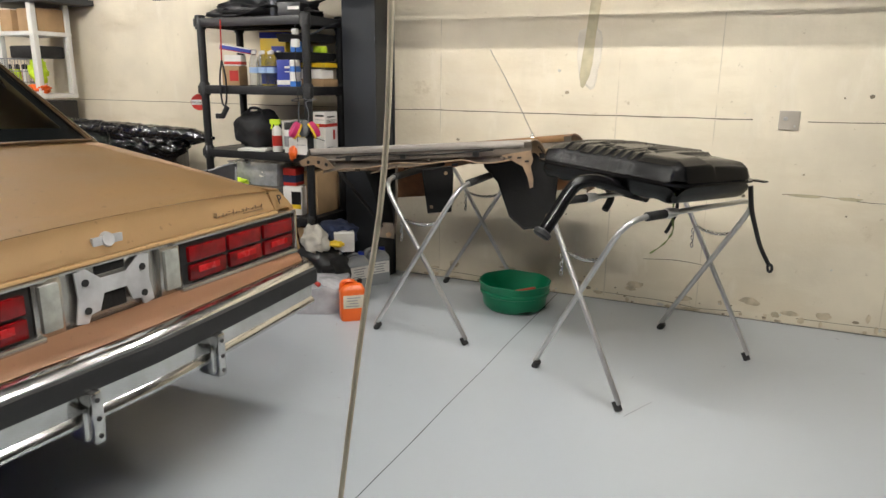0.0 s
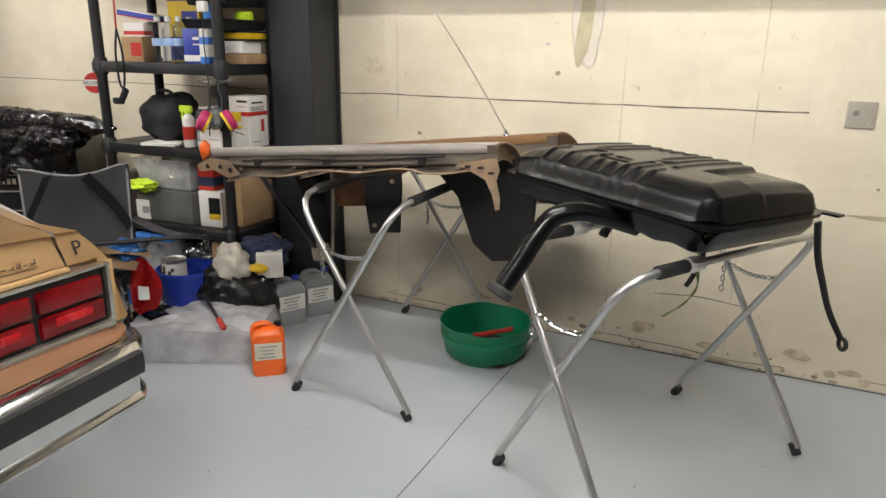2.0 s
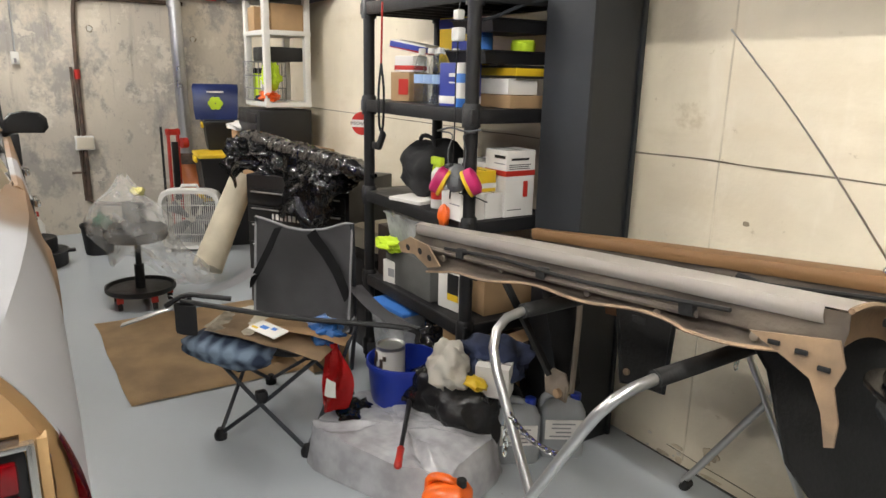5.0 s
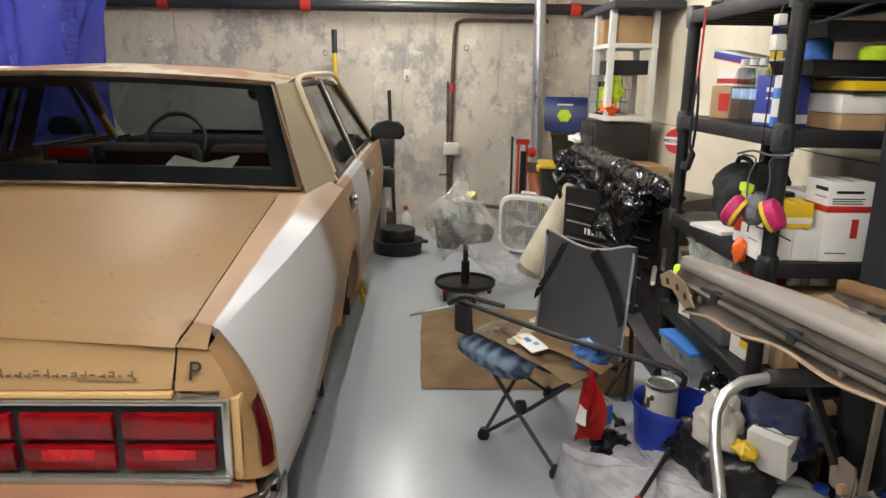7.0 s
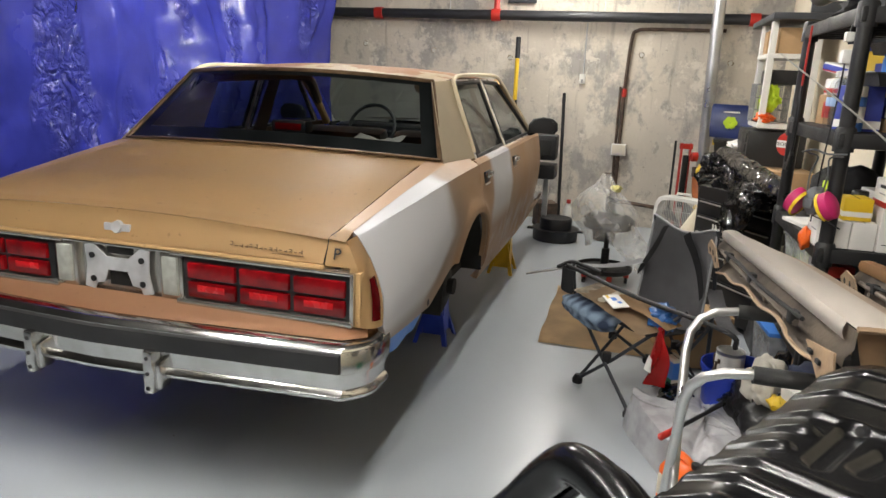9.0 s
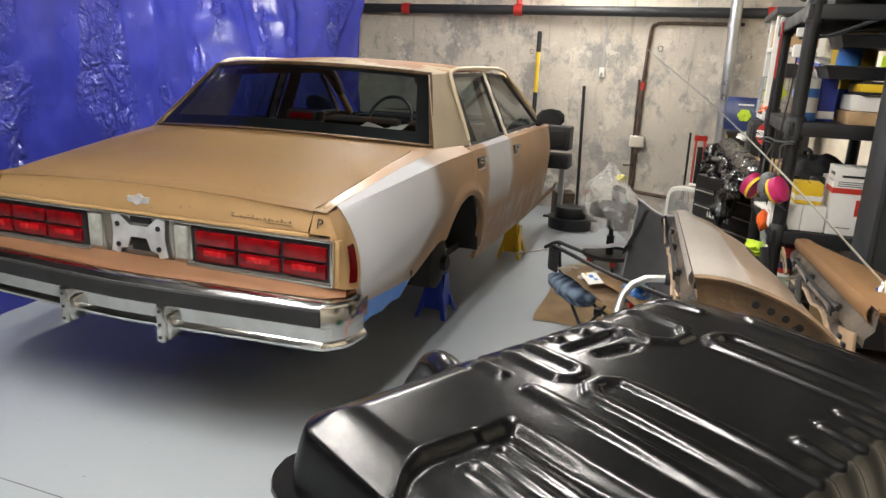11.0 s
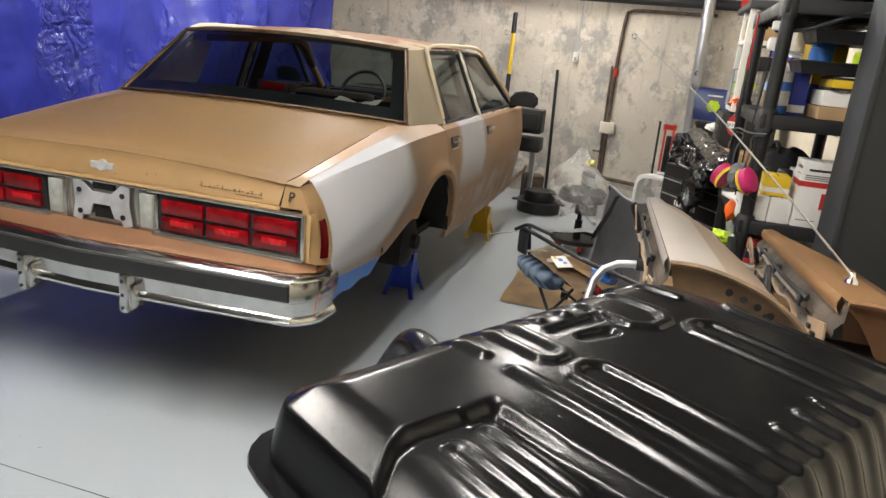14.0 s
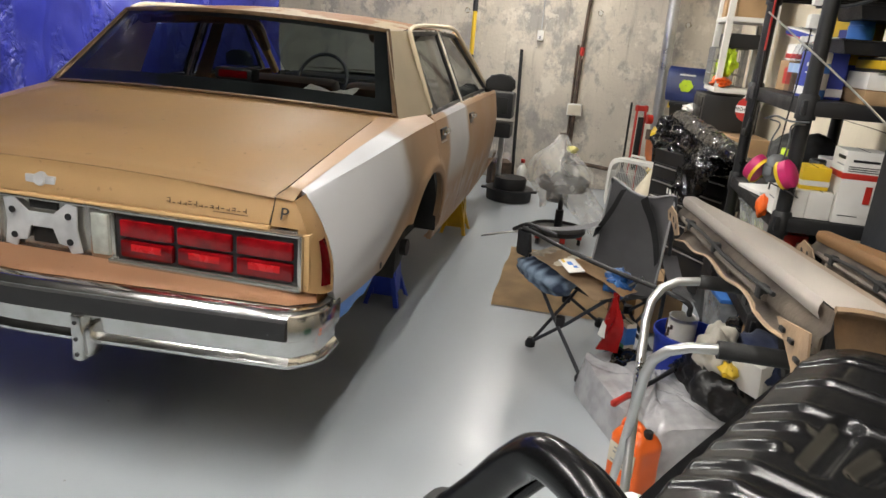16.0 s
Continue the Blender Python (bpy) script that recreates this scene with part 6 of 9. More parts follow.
# end wall services
def end_services():
    p = thing("fire_main", "black iron pipe across the end wall", "pipe", pose(END_X + 0.12, 0, 2.12), kind="structure")
    part("pipe", tubed([(0, -4.4, 0), (0, 0, 0), (0, 4.4, 0)], 0.05, 16), M_PIPEBLACK, p)
    for y in (0.3, 1.6, 4.1):
        part("coupling", tubed([(0, y - 0.045, 0), (0, y + 0.045, 0)], 0.062, 16), M_RED, p, "red pipe coupling")
    part("drop", tubed([(0, 1.6, 0.04), (0, 1.6, 0.5)], 0.03, 12), M_RED, p)
    for y in (-0.6, 1.1, 2.7, 3.4):
        part("hanger", tubed([(0, y, 0.05), (0, y, CEIL - 2.12)], 0.006, 6), M_STEEL, p)
    c = thing("rusty_conduit", "two rusty conduits running down the end wall to a box", "conduit", pose(END_X + 0.03, 2.97, 0), kind="structure")
    part("conduit", tubed(smooth_line([(0, 0.9, 2.02), (0, 0.2, 2.02), (0, 0.06, 2.0), (0, 0.02, 1.93), (0, 0.0, 1.5), (0, 0.0, 0.86)], 4), 0.017, 8), M_RUST, c)
    part("conduit", tubed([(0, -0.045, 1.45), (0, -0.04, 1.0), (0, -0.03, 0.3)], 0.012, 8), M_RUST, c)
    part("conduit", tubed([(0, 0.0, 0.76), (0, 0.0, 0.3), (0.02, 0.05, 0.27), (0.1, 0.5, 0.24)], 0.02, 8), M_RUST, c)
    part("coupling", tubed([(0, 0, 1.35), (0, 0, 1.43)], 0.024, 8), M_RED, c)
    part("valve", tubed([(0, -0.02, 0.55), (0, -0.12, 0.55)], 0.01, 6), M_RUST, c)
    jb = thing("junction_box", "cream junction box on the end wall conduit", "junction box", pose(END_X + 0.02, 2.97, 0.81))
    part("cover", boxed((0.035, 0, 0), (0.07, 0.15, 0.12), 0.008), M_WHITEPL, jb)
    part("lid", boxed((0.073, 0, 0.0), (0.01, 0.13, 0.1), 0.004), M_CREAMPAPER, jb)
    sw = thing("switch_box", "white switch box with thin conduit on the end wall", "switch", pose(END_X, 2.53, 1.51))
    part("box", boxed((0.02, 0, 0), (0.04, 0.06, 0.1), 0.006), M_WHITEPL, sw)
    part("rocker", boxed((0.044, 0, -0.02), (0.01, 0.02, 0.035), 0.003), M_LIGHTGREY, sw)
    part("conduit", tubed([(0.012, 0.005, 0.05), (0.012, 0.005, 0.56)], 0.007, 6), M_GALV, sw)
    d = thing("downpipe", "galvanised steel downpipe with orange drain elbow in the corner", "pipe", pose(END_X + 0.16, 3.78, 0))
    part("pipe", tubed([(0, 0.02, 0.64), (0, 0.0, 1.4), (0, -0.02, CEIL)], 0.055, 18), M_GALV, d)
    part("collar", tubed([(0, -0.012, 1.98), (0, -0.013, 2.03)], 0.06, 18), M_GALV, d)
    part("elbow", tubed(smooth_line([(0, 0.02, 0.68), (0.02, 0.02, 0.55), (0.08, 0.03, 0.44), (0.16, 0.05, 0.38), (0.2, 0.06, 0.3)], 4), 0.078, 16), M_ORANGE_DULL, d, "dull orange drain elbow")
    part("collar", tubed([(0.01, 0.02, 0.6), (0.0, 0.02, 0.7)], 0.09, 16), M_RUST, d)
    for y, z in ((3.1, 1.77), (3.95, 1.72), (0.9, 1.75), (1.75, 1.7), (0.1, 1.8)):
        blotch("tie_hole", "dark form-tie hole in the concrete", (END_X, y, z), (0.028, 0.028), M_CHIP, y, "x")
        blotch("tie_hole", "pale plugged form-tie hole", (END_X + 0.003, y, z), (0.022, 0.022), M_PATCH, y + 2, "x")
    pl = thing("grey_plate", "grey metal plate high on the end wall", "plate", pose(END_X + 0.03, 1.85, 2.33), kind="structure")
    part("plate", boxed((0, 0, 0), (0.03, 0.3, 0.16), 0.004), M_DARKGREYST, pl)


M_ORANGE_DULL = mat("dull_orange_plastic", (0.42, 0.12, 0.03), 0.5, var=0.2)
end_services()


# ---- blue tarpaulin hanging beside the car ----
def tarp_material():
    """Woven blue film: crinkles in patches that catch the light, smooth fields between."""
    m = mat("blue_tarpaulin", (0.072, 0.088, 0.58), 0.22, var=0.12, scale=2.5, bump=0.0, rvar=0.08, spec=1.0)
    n, l, b = nodes_of(m)
    geo = n.new("ShaderNodeNewGeometry")
    total = None
    for sc, w in ((5.0, 1.0), (11.0, 0.65), (24.0, 0.2)):
        q = n.new("ShaderNodeTexNoise")
        q.inputs["Scale"].default_value, q.inputs["Detail"].default_value, q.inputs["Distortion"].default_value = sc, 2, 0.9
        l.new(geo.outputs[0], q.inputs["Vector"])
        ridge = math_node(n, l, "MULTIPLY", math_node(n, l, "ABSOLUTE", math_node(n, l, "SUBTRACT", q.outputs[0], 0.5)), w)
        total = ridge if total is None else math_node(n, l, "ADD", total, ridge)
    mp = n.new("ShaderNodeMapping")
    mp.inputs["Scale"].default_value = (1.5, 1.0, 0.5)
    l.new(geo.outputs[0], mp.inputs[0])
    field = n.new("ShaderNodeTexNoise")
    field.inputs["Scale"].default_value, field.inputs["Detail"].default_value = 1.5, 3
    l.new(mp.outputs[0], field.inputs["Vector"])
    amount = step_node(n, l, field.outputs[0], 0.5, 0.56, 0.03, 1.0)
    bp = n.new("ShaderNodeBump")
    bp.inputs["Strength"].default_value, bp.inputs["Distance"].default_value = 1.0, 0.11
    l.new(math_node(n, l, "MULTIPLY", total, amount), bp.inputs["Height"])
    l.new(bp.outputs[0], b.inputs["Normal"])
    return m


M_CORD = mat("beige_cord", (0.8, 0.7, 0.52), 0.8, var=0.1)


def tarpaulin():
    X0, X1 = -6.85, -2.2

    def at(u, v):
        x = X0 + (X1 - X0) * u
        z = 2.7 - 2.7 * v
        fold = sstep(0.565, 0.0, u)
        y = -0.15 + 0.055 * math.sin(x * 9 + 0.6 * math.sin(z * 2)) * (0.25 + 0.9 * fold) + 0.03 * math.sin(x * 21 + 2 * noise.noise(Vector((x, z, 0)))) * fold
        y += 0.16 * noise.noise(Vector((x * 0.7, z * 0.8, 4))) + 0.05 * noise.noise(Vector((x * 2.2, z * 1.8, 1))) + 0.015 * noise.noise(Vector((x * 7, z * 6, 8)))
        y += 0.12 * (1 - v) * math.sin(x * 1.7)
        # slack vertical pleats and the crumpled patches between them
        w = x * 2.6 + 0.5 * noise.noise(Vector((x, z * 0.9, 3)))
        y += 0.05 * (1 - abs(math.sin(w))) ** 2
        rough = max(0.0, noise.noise(Vector((x * 1.3, z * 0.8, 12))) + 0.15)
        y += 0.035 * rough * (0.5 - abs(noise.noise(Vector((x * 5.5 + z, z * 4.5, 6))))) + 0.02 * rough * (0.5 - abs(noise.noise(Vector((x * 12, z * 11, 2)))))
        return Vector((x, y, z))
    bm = sheet(280, 150, at)
    bmesh.ops.solidify(bm, geom=bm.faces[:], thickness=0.002)
    tp = thing("tarpaulin", "creased blue tarpaulin hung beside the sedan", "tarpaulin")
    blue = tarp_material()
    part("cloth", bm, blue, tp, smooth=60)
    hem = bm_new()
    tube(hem, [at(i / 160, 0.004) for i in range(161)], 0.009, 6)
    part("hem", hem, blue, tp, "folded upper hem with rope inside")
    side = bm_new()
    tube(side, [at(0.0, i / 60) for i in range(61)], 0.007, 6)
    part("hem", side, blue, tp)
    for i in range(7):
        p = at(0.02 + 0.16 * i, 0.015)
        eye = part("eyelet", lathed([(0.006, -0.004), (0.014, -0.003), (0.014, 0.003), (0.006, 0.004)], 14, Matrix.Translation(p + Vector((0, 0.004, 0))) @ Matrix.Rotation(radians(90), 4, "X")), M_STEEL, tp, "metal eyelet")
        part("tie", tubed([p, p + Vector((0.004, 0.0, 0.02)), Vector((p.x, p.y, CEIL - 0.001))], 0.003, 6), M_CORD, eye)


tarpaulin()
cord = tubed(smooth_line([(-0.745, 1.235, CEIL - 0.005), (-0.745, 1.235, 2.0), (-0.752, 1.235, 1.5), (-0.775, 1.24, 1.2), (-0.83, 1.245, 0.9), (-0.88, 1.25, 0.6), (-0.93, 1.25, 0.25)], 6), 0.0062, 8)
pc = thing("pull_cord", "beige pull cord hanging from the ceiling", "cord")
part("cord", cord, M_CORD, pc)
part("ceiling_hook", lathed([(0.02, CEIL - 0.012), (0.02, CEIL - 0.001), (0.004, CEIL - 0.001)], 12, Matrix.Translation((-0.745, 1.235, 0))), M_STEEL, pc)


# ---- rear corner of a second car ----
def second_car():
    c = thing("parked_car", "dark grey car with twin chrome exhaust tips, mostly out of view", "car", pose(0.56, 1.82, 0, 0, 0, 8))
    M_CARGREY = mat("dark_metallic_paint", (0.06, 0.06, 0.062), 0.28, 0.4, var=0.06, scale=3, bump=0, coat=0.6)
    # plan outline with rounded corners; local x runs forward from the rear bumper
    def loop(z, inset, x0=0.02, x1=4.3, r=0.42):
        y0, y1 = -1.11 + inset, 0.75 - inset
        x0, x1 = x0 + inset, x1 - inset
        out = []
        for cx, cy, a0 in ((x0 + r, y0 + r, 180), (x1 - r, y0 + r, 270), (x1 - r, y1 - r, 0), (x0 + r, y1 - r, 90)):
            out += [Vector((cx + r * math.cos(radians(a0 + 9 * i)), cy + r * math.sin(radians(a0 + 9 * i)), z)) for i in range(11)]
        return out
    bm = bm_new()
    rings(bm, [loop(0.2, 0.08), loop(0.24, 0.03), loop(0.33, 0.0), loop(0.345, 0.014), loop(0.36, 0.002), loop(0.43, 0.0), loop(0.445, 0.014), loop(0.46, 0.01), loop(0.56, 0.006), loop(0.72, 0.012), loop(0.86, 0.04), loop(0.93, 0.09), loop(0.96, 0.2)])
    part("body", bm, M_CARGREY, c)
    bm = bm_new()
    rings(bm, [loop(0.94, 0.2, 0.45, 3.5, 0.3), loop(1.1, 0.27, 0.6, 3.2, 0.3), loop(1.3, 0.36, 0.8, 2.9, 0.3)])
    part("cabin_glass", bm, mat("dark_cabin_glass", (0.01, 0.011, 0.012), 0.08, var=0.1, bump=0), c, "dark tinted cabin glass")
    bm = bm_new()
    rings(bm, [loop(1.29, 0.33, 0.82, 2.95, 0.3), loop(1.34, 0.35, 0.86, 2.9, 0.3), loop(1.39, 0.45, 0.95, 2.8, 0.3)])
    part("roof", bm, M_CARGREY, c)
    for k in range(2):
        t = bm_new()
        tube(t, [(0.2, 0.42 + 0.1 * k - 0.06, 0.27), (0.005, 0.42 + 0.1 * k - 0.06, 0.262)], 0.042, 18, cap=False)
        tube(t, [(0.005, 0.36 + 0.1 * k, 0.262), (0.18, 0.36 + 0.1 * k, 0.268)], 0.037, 18, cap=False)
        tip = part("exhaust_tip", t, M_CHROME, c, "polished exhaust tip")
        part("bore", lathed([(0.037, 0), (0.001, 0)], 18, Matrix.Translation((0.08, 0.36 + 0.1 * k, 0.265)) @ Matrix.Rotation(radians(90), 4, "Y")), M_UNDERCOAT, tip)
    for x, y in ((0.85, 0.66), (3.4, 0.66), (0.85, -1.02), (3.4, -1.02)):
        w = part("wheel", lathed([(0.1, -0.1), (0.3, -0.1), (0.32, -0.07), (0.32, 0.07), (0.3, 0.1), (0.1, 0.1)], 28, Matrix.Translation((x, y, 0.32)) @ Matrix.Rotation(radians(90), 4, "X")), M_RUBBER, c)
        part("rim", lathed([(0.01, 0.085), (0.19, 0.06), (0.2, 0.1)], 24, Matrix.Translation((x, y, 0.32)) @ Matrix.Rotation(radians(-90 if y > 0 else 90), 4, "X")), M_STEEL, w)


second_car()


# ---- floor things under and round the stands ----
def green_tub(x, y):
    t = thing("green_tub", "round green plastic tub with cut rim, holding a little debris", "tub", pose(x, y, 0))
    bm = bm_new()
    n = 40

    def ring(r, z, f=0.0):
        return [Vector((r * math.cos(2 * math.pi * i / n) * 1.0, r * math.sin(2 * math.pi * i / n), z + f * (0.5 * math.sin(3 * 2 * math.pi * i / n + 0.8) + 0.6 * math.sin(7 * 2 * math.pi * i / n)))) for i in range(n)]
    rings(bm, [ring(0.165, 0.0), ring(0.195, 0.03), ring(0.205, 0.1), ring(0.215, 0.105), ring(0.218, 0.125), ring(0.21, 0.13), ring(0.224, 0.178, 0.005), ring(0.216, 0.178, 0.005), ring(0.2, 0.1), ring(0.19, 0.03), ring(0.16, 0.012)])
    part("shell", bm, M_GREEN, t)
    part("residue", lump((0, 0, 0.02), (0.165, 0.165, 0.035), 0.25, 2.2, 4, 3.0, 0.014, 0.1), M_UNDERCOAT, t, "dark debris lying in the tub")
    part("debris", boxed((0.06, 0.06, 0.075), (0.2, 0.03, 0.015), 0.005, Matrix.Rotation(0.5, 4, "Z") @ Matrix.Rotation(radians(-10), 4, "Y")), M_RED, t)
    part("debris", boxed((-0.05, 0.0, 0.025), (0.07, 0.05, 0.012), 0.003, Matrix.Rotation(-0.3, 4, "Z")), M_WHITEPAPER, t)


green_tub(-1.41, 4.04)


def jug(name, label, x, y, yaw, w, d, h, body, cap, tag, hollow=True, cap_r=0.022):
    """A square-shouldered can with a moulded handle, spout and label."""
    j = thing(name, label, "jug", pose(x, y, 0, 0, 0, yaw))
    bm = bm_new()

    def ring(k, z, sh=0.0):
        out = []
        for i in range(32):
            a = 2 * math.pi * (i + 0.5) / 32
            c, s = math.cos(a), math.sin(a)
            out.append(Vector((w / 2 * k * math.copysign(abs(c) ** 0.35, c) + sh, d / 2 * k * math.copysign(abs(s) ** 0.35, s), z)))
        return out
    rings(bm, [ring(0.93, 0.0), ring(1.0, 0.015), ring(1.0, h * 0.3), ring(0.985, h * 0.32), ring(0.985, h * 0.68), ring(1.0, h * 0.7), ring(0.98, h * 0.76), ring(0.8, h * 0.86), ring(0.55, h * 0.91, w * 0.06), ring(0.3, h * 0.93, w * 0.1)])
    b = part("body", bm, body, j)
    part("handle", tubed(smooth_line([(-w * 0.42, 0, h * 0.72), (-w * 0.4, 0, h * 0.9), (-w * 0.25, 0, h * 0.965), (0, 0, h * 0.96), (w * 0.12, 0, h * 0.9)], 5), d * 0.14, 10, 0.8), body, b)
    part("cap", lathed([(cap_r, h * 0.9), (cap_r, h * 0.99), (cap_r * 0.85, h)], 16, Matrix.Translation((w * 0.3, 0, 0))), cap, j)
    part("label", boxed((0, -d / 2 * 0.995, h * 0.5), (w * 0.8, 0.004, h * 0.33), 0.001), tag, j)
    for k in range(4):
        part("print", boxed((-w * 0.05 * (k % 2), -d / 2 * 0.995 - 0.003, h * (0.6 - 0.07 * k)), (w * (0.5 - 0.08 * (k % 3)), 0.001, 0.006)), M_LIGHTGREY, j)
    return j


M_GREYJUG = mat("grey_can_plastic", (0.3, 0.315, 0.325), 0.4, var=0.08)
jug("orange_jug", "bright orange cleaner jug with black pump cap", -2.215, 3.415, 40, 0.15, 0.12, 0.24, M_ORANGE, M_BLACKPLASTIC, M_CREAMPAPER, cap_r=0.016)
jug("grey_jug", "grey fluid jug with blue cap and white label", -2.515, 3.93, 62, 0.18, 0.14, 0.25, M_GREYJUG, M_BLUE, M_WHITEPAPER)
jug("grey_jug", "grey fluid jug with blue cap and white label", -2.46, 4.115, 58, 0.18, 0.14, 0.25, M_GREYJUG, M_BLUE, M_WHITEPAPER)

# film for bags
def film(name, tint, cover, rough=0.25, crease=0.8):
    m = bpy.data.materials.new(name)
    m.use_nodes = True
    nt = m.node_tree
    n, l, b = nodes_of(m)
    out = n["Material Output"]
    b.inputs["Base Color"].default_value = (*tint, 1)
    b.inputs["Roughness"].default_value = rough
    tr = n.new("ShaderNodeBsdfTransparent")
    mx = n.new("ShaderNodeMixShader")
    tc = n.new("ShaderNodeTexCoord")
    ns = n.new("ShaderNodeTexNoise")
    ns.inputs["Scale"].default_value, ns.inputs["Detail"].default_value = 14, 4
    l.new(tc.outputs["Object"], ns.inputs["Vector"])
    mr = n.new("ShaderNodeMapRange")
    mr.inputs[1].default_value, mr.inputs[2].default_value = 0.35, 0.65
    mr.inputs[3].default_value, mr.inputs[4].default_value = cover * 0.78, min(1.0, cover * 1.22)
    l.new(ns.outputs[0], mr.inputs[0])
    l.new(mr.outputs[0], mx.inputs[0])
    l.new(tr.outputs[0], mx.inputs[1])
    l.new(b.outputs[0], mx.inputs[2])
    bp = n.new("ShaderNodeBump")
    bp.inputs["Strength"].default_value, bp.inputs["Distance"].default_value = crease, 0.02
    l.new(ns.outputs[0], bp.inputs["Height"])
    l.new(bp.outputs[0], b.inputs["Normal"])
    l.new(mx.outputs[0], out.inputs[0])
    return m


M_MILKFILM = film("milky_film", (0.44, 0.44, 0.46), 0.96, 0.2, 0.12)
M_CLEARFILM = film("clear_film", (0.85, 0.84, 0.82), 0.27, 0.1)

# milky bag lying on the floor with an ice scraper on it
def milky_bag():
    b = thing("plastic_bag", "large milky plastic bag slumped on the floor", "bag", pose(-2.68, 3.52, 0, 0, 0, 24))

    def at(u, v):
        a = 2 * math.pi * u
        q = Vector((math.cos(a) * 1.4, math.sin(a) * 1.4, v * 2.2))
        k = min(1.0, v / 0.45)
        r = (1.04 - 0.1 * k + 0.04 * noise.noise(q * 1.6) * k + 0.015 * noise.noise(q * 4)) * (1 - max(0.0, v - 0.45) / 0.55)
        z = 0.155 * k + 0.03 * max(0.0, v - 0.45) + 0.03 * noise.noise(q * 1.7 + Vector((3, 0, 0))) * k + 0.012 * (0.4 - abs(noise.noise(q * 5))) * k
        return Vector((0.34 * r * math.copysign(abs(math.cos(a)) ** 0.42, math.cos(a)), 0.23 * r * math.copysign(abs(math.sin(a)) ** 0.42, math.sin(a)), max(0.003, z)))
    bm = sheet(96, 40, at)
    part("film", bm, M_MILKFILM, b, smooth=60)
    part("packed_box", boxed((0.0, 0.0, 0.066), (0.54, 0.34, 0.125), 0.02), M_CARD, b)
    sc = thing("ice_scraper", "black ice scraper with red grip lying on the bag", "scraper", pose(-2.58, 3.465, 0.205, 0, 0, 145))
    part("handle", tubed([(-0.12, 0.0, 0.0), (0.1, 0.0, 0.004), (0.24, 0.0, 0.01)], [0.008, 0.009, 0.012], 8), M_BLACKPLASTIC, sc)
    part("grip", tubed([(-0.235, 0.0, -0.002), (-0.225, 0.0, -0.001), (-0.16, 0.0, 0.0), (-0.12, 0.0, 0.0), (-0.115, 0.0, 0.0)], [0.006, 0.014, 0.012, 0.014, 0.008], 10), M_RED, sc, "red plastic grip")
    part("blade", boxed((0.255, 0.0, 0.006), (0.05, 0.07, 0.008), 0.003), M_BLACKPLASTIC, sc)


milky_bag()


def bin_bag(name, label, c, r, seed, material=M_BLACKBAG, amp=0.3):
    return solid(name, lump((0, 0, 0), r, amp, 1.6, 4, seed, -c[2] + 0.003, 0.22), material, label, "bag", pose(*c), smooth=60)


# heap beside the jugs: sack, clothes, box
M_SACK = mat("dull_black_film", (0.012, 0.012, 0.013), 0.3, var=0.2, bump=0.6, bscale=9, depth=0.04)
bin_bag("rubbish_sack", "dull black rubbish sack full of odds and ends", (-2.72, 3.8, 0.17), (0.2, 0.18, 0.2), 2.2, M_SACK)
solid("navy_jacket", lump((0, 0, 0), (0.15, 0.12, 0.08), 0.4, 1.8, 4, 5.0, None, 0.16), M_NAVY, "crumpled navy jacket heaped on the sack", "clothing", pose(-2.63, 3.9, 0.38), smooth=60)
solid("white_rag", lump((0, 0, 0), (0.09, 0.075, 0.1), 0.35, 1.8, 4, 8.0, None, 0.1), M_WHITECLOTH, "off-white rag draped over the sack", "rag", pose(-2.68, 3.72, 0.36), smooth=60)
solid("orange_glove", lump((0, 0, 0), (0.05, 0.03, 0.02), 0.5, 2.5, 3, 1.0, None, 0.2), M_YELLOW, "orange work glove on the heap", "glove", pose(-2.53, 3.74, 0.35), smooth=60)


def carton(name, label, c, s, yaw=0.0, material=None, open_top=False, bands=(), tape=False, tilt=(0, 0)):
    """A carton with closed or open flaps; bands are (height share, height, material, inset) strips of print."""
    material = material or M_CARD
    b = thing(name, label, "box", pose(c[0], c[1], c[2], tilt[0], tilt[1], yaw))
    w, d, h = s
    bm = bm_new()
    if open_top:
        t = 0.004
        for sx in (-1, 1):
            box(bm, (sx * (w / 2 - t / 2), 0, h / 2), (t, d, h), 0.001)
            box(bm, (0, sx * (d / 2 - t / 2), h / 2), (w - 2 * t, t, h), 0.001)
        box(bm, (0, 0, t / 2), (w - 2 * t, d - 2 * t, t))
    else:
        box(bm, (0, 0, h / 2), (w, d, h), 0.004)
    part("carton", bm, material, b)
    if open_top:
        for sx in (-1, 1):
            fl = boxed((sx * (w / 2 + d * 0.12), 0, h + 0.02), (d * 0.28, d * 0.96, 0.004), 0.001,
                       Matrix.Translation((sx * w / 2, 0, h)) @ Matrix.Rotation(radians(sx * 25), 4, "Y") @ Matrix.Translation((-sx * w / 2, 0, -h)))
            part("flap", fl, material, b)
    elif tape:
        part("tape", boxed((0, 0, h + 0.001), (w * 1.0, 0.04, 0.001)), M_CREAMPAPER, b)
    else:
        part("flap_seam", boxed((0, 0, h + 0.0005), (w * 0.98, 0.003, 0.001)), M_UNDERCOAT, b)
    for z, bh, mt, ins in bands:
        part("print", boxed((0, 0, h * z), (w + 0.002, d + 0.002, bh), 0.001) if ins == 0 else boxed((ins * w * 0.2, -d / 2 - 0.001, h * z), (w * 0.5, 0.002, bh)), mt, b)
    return b


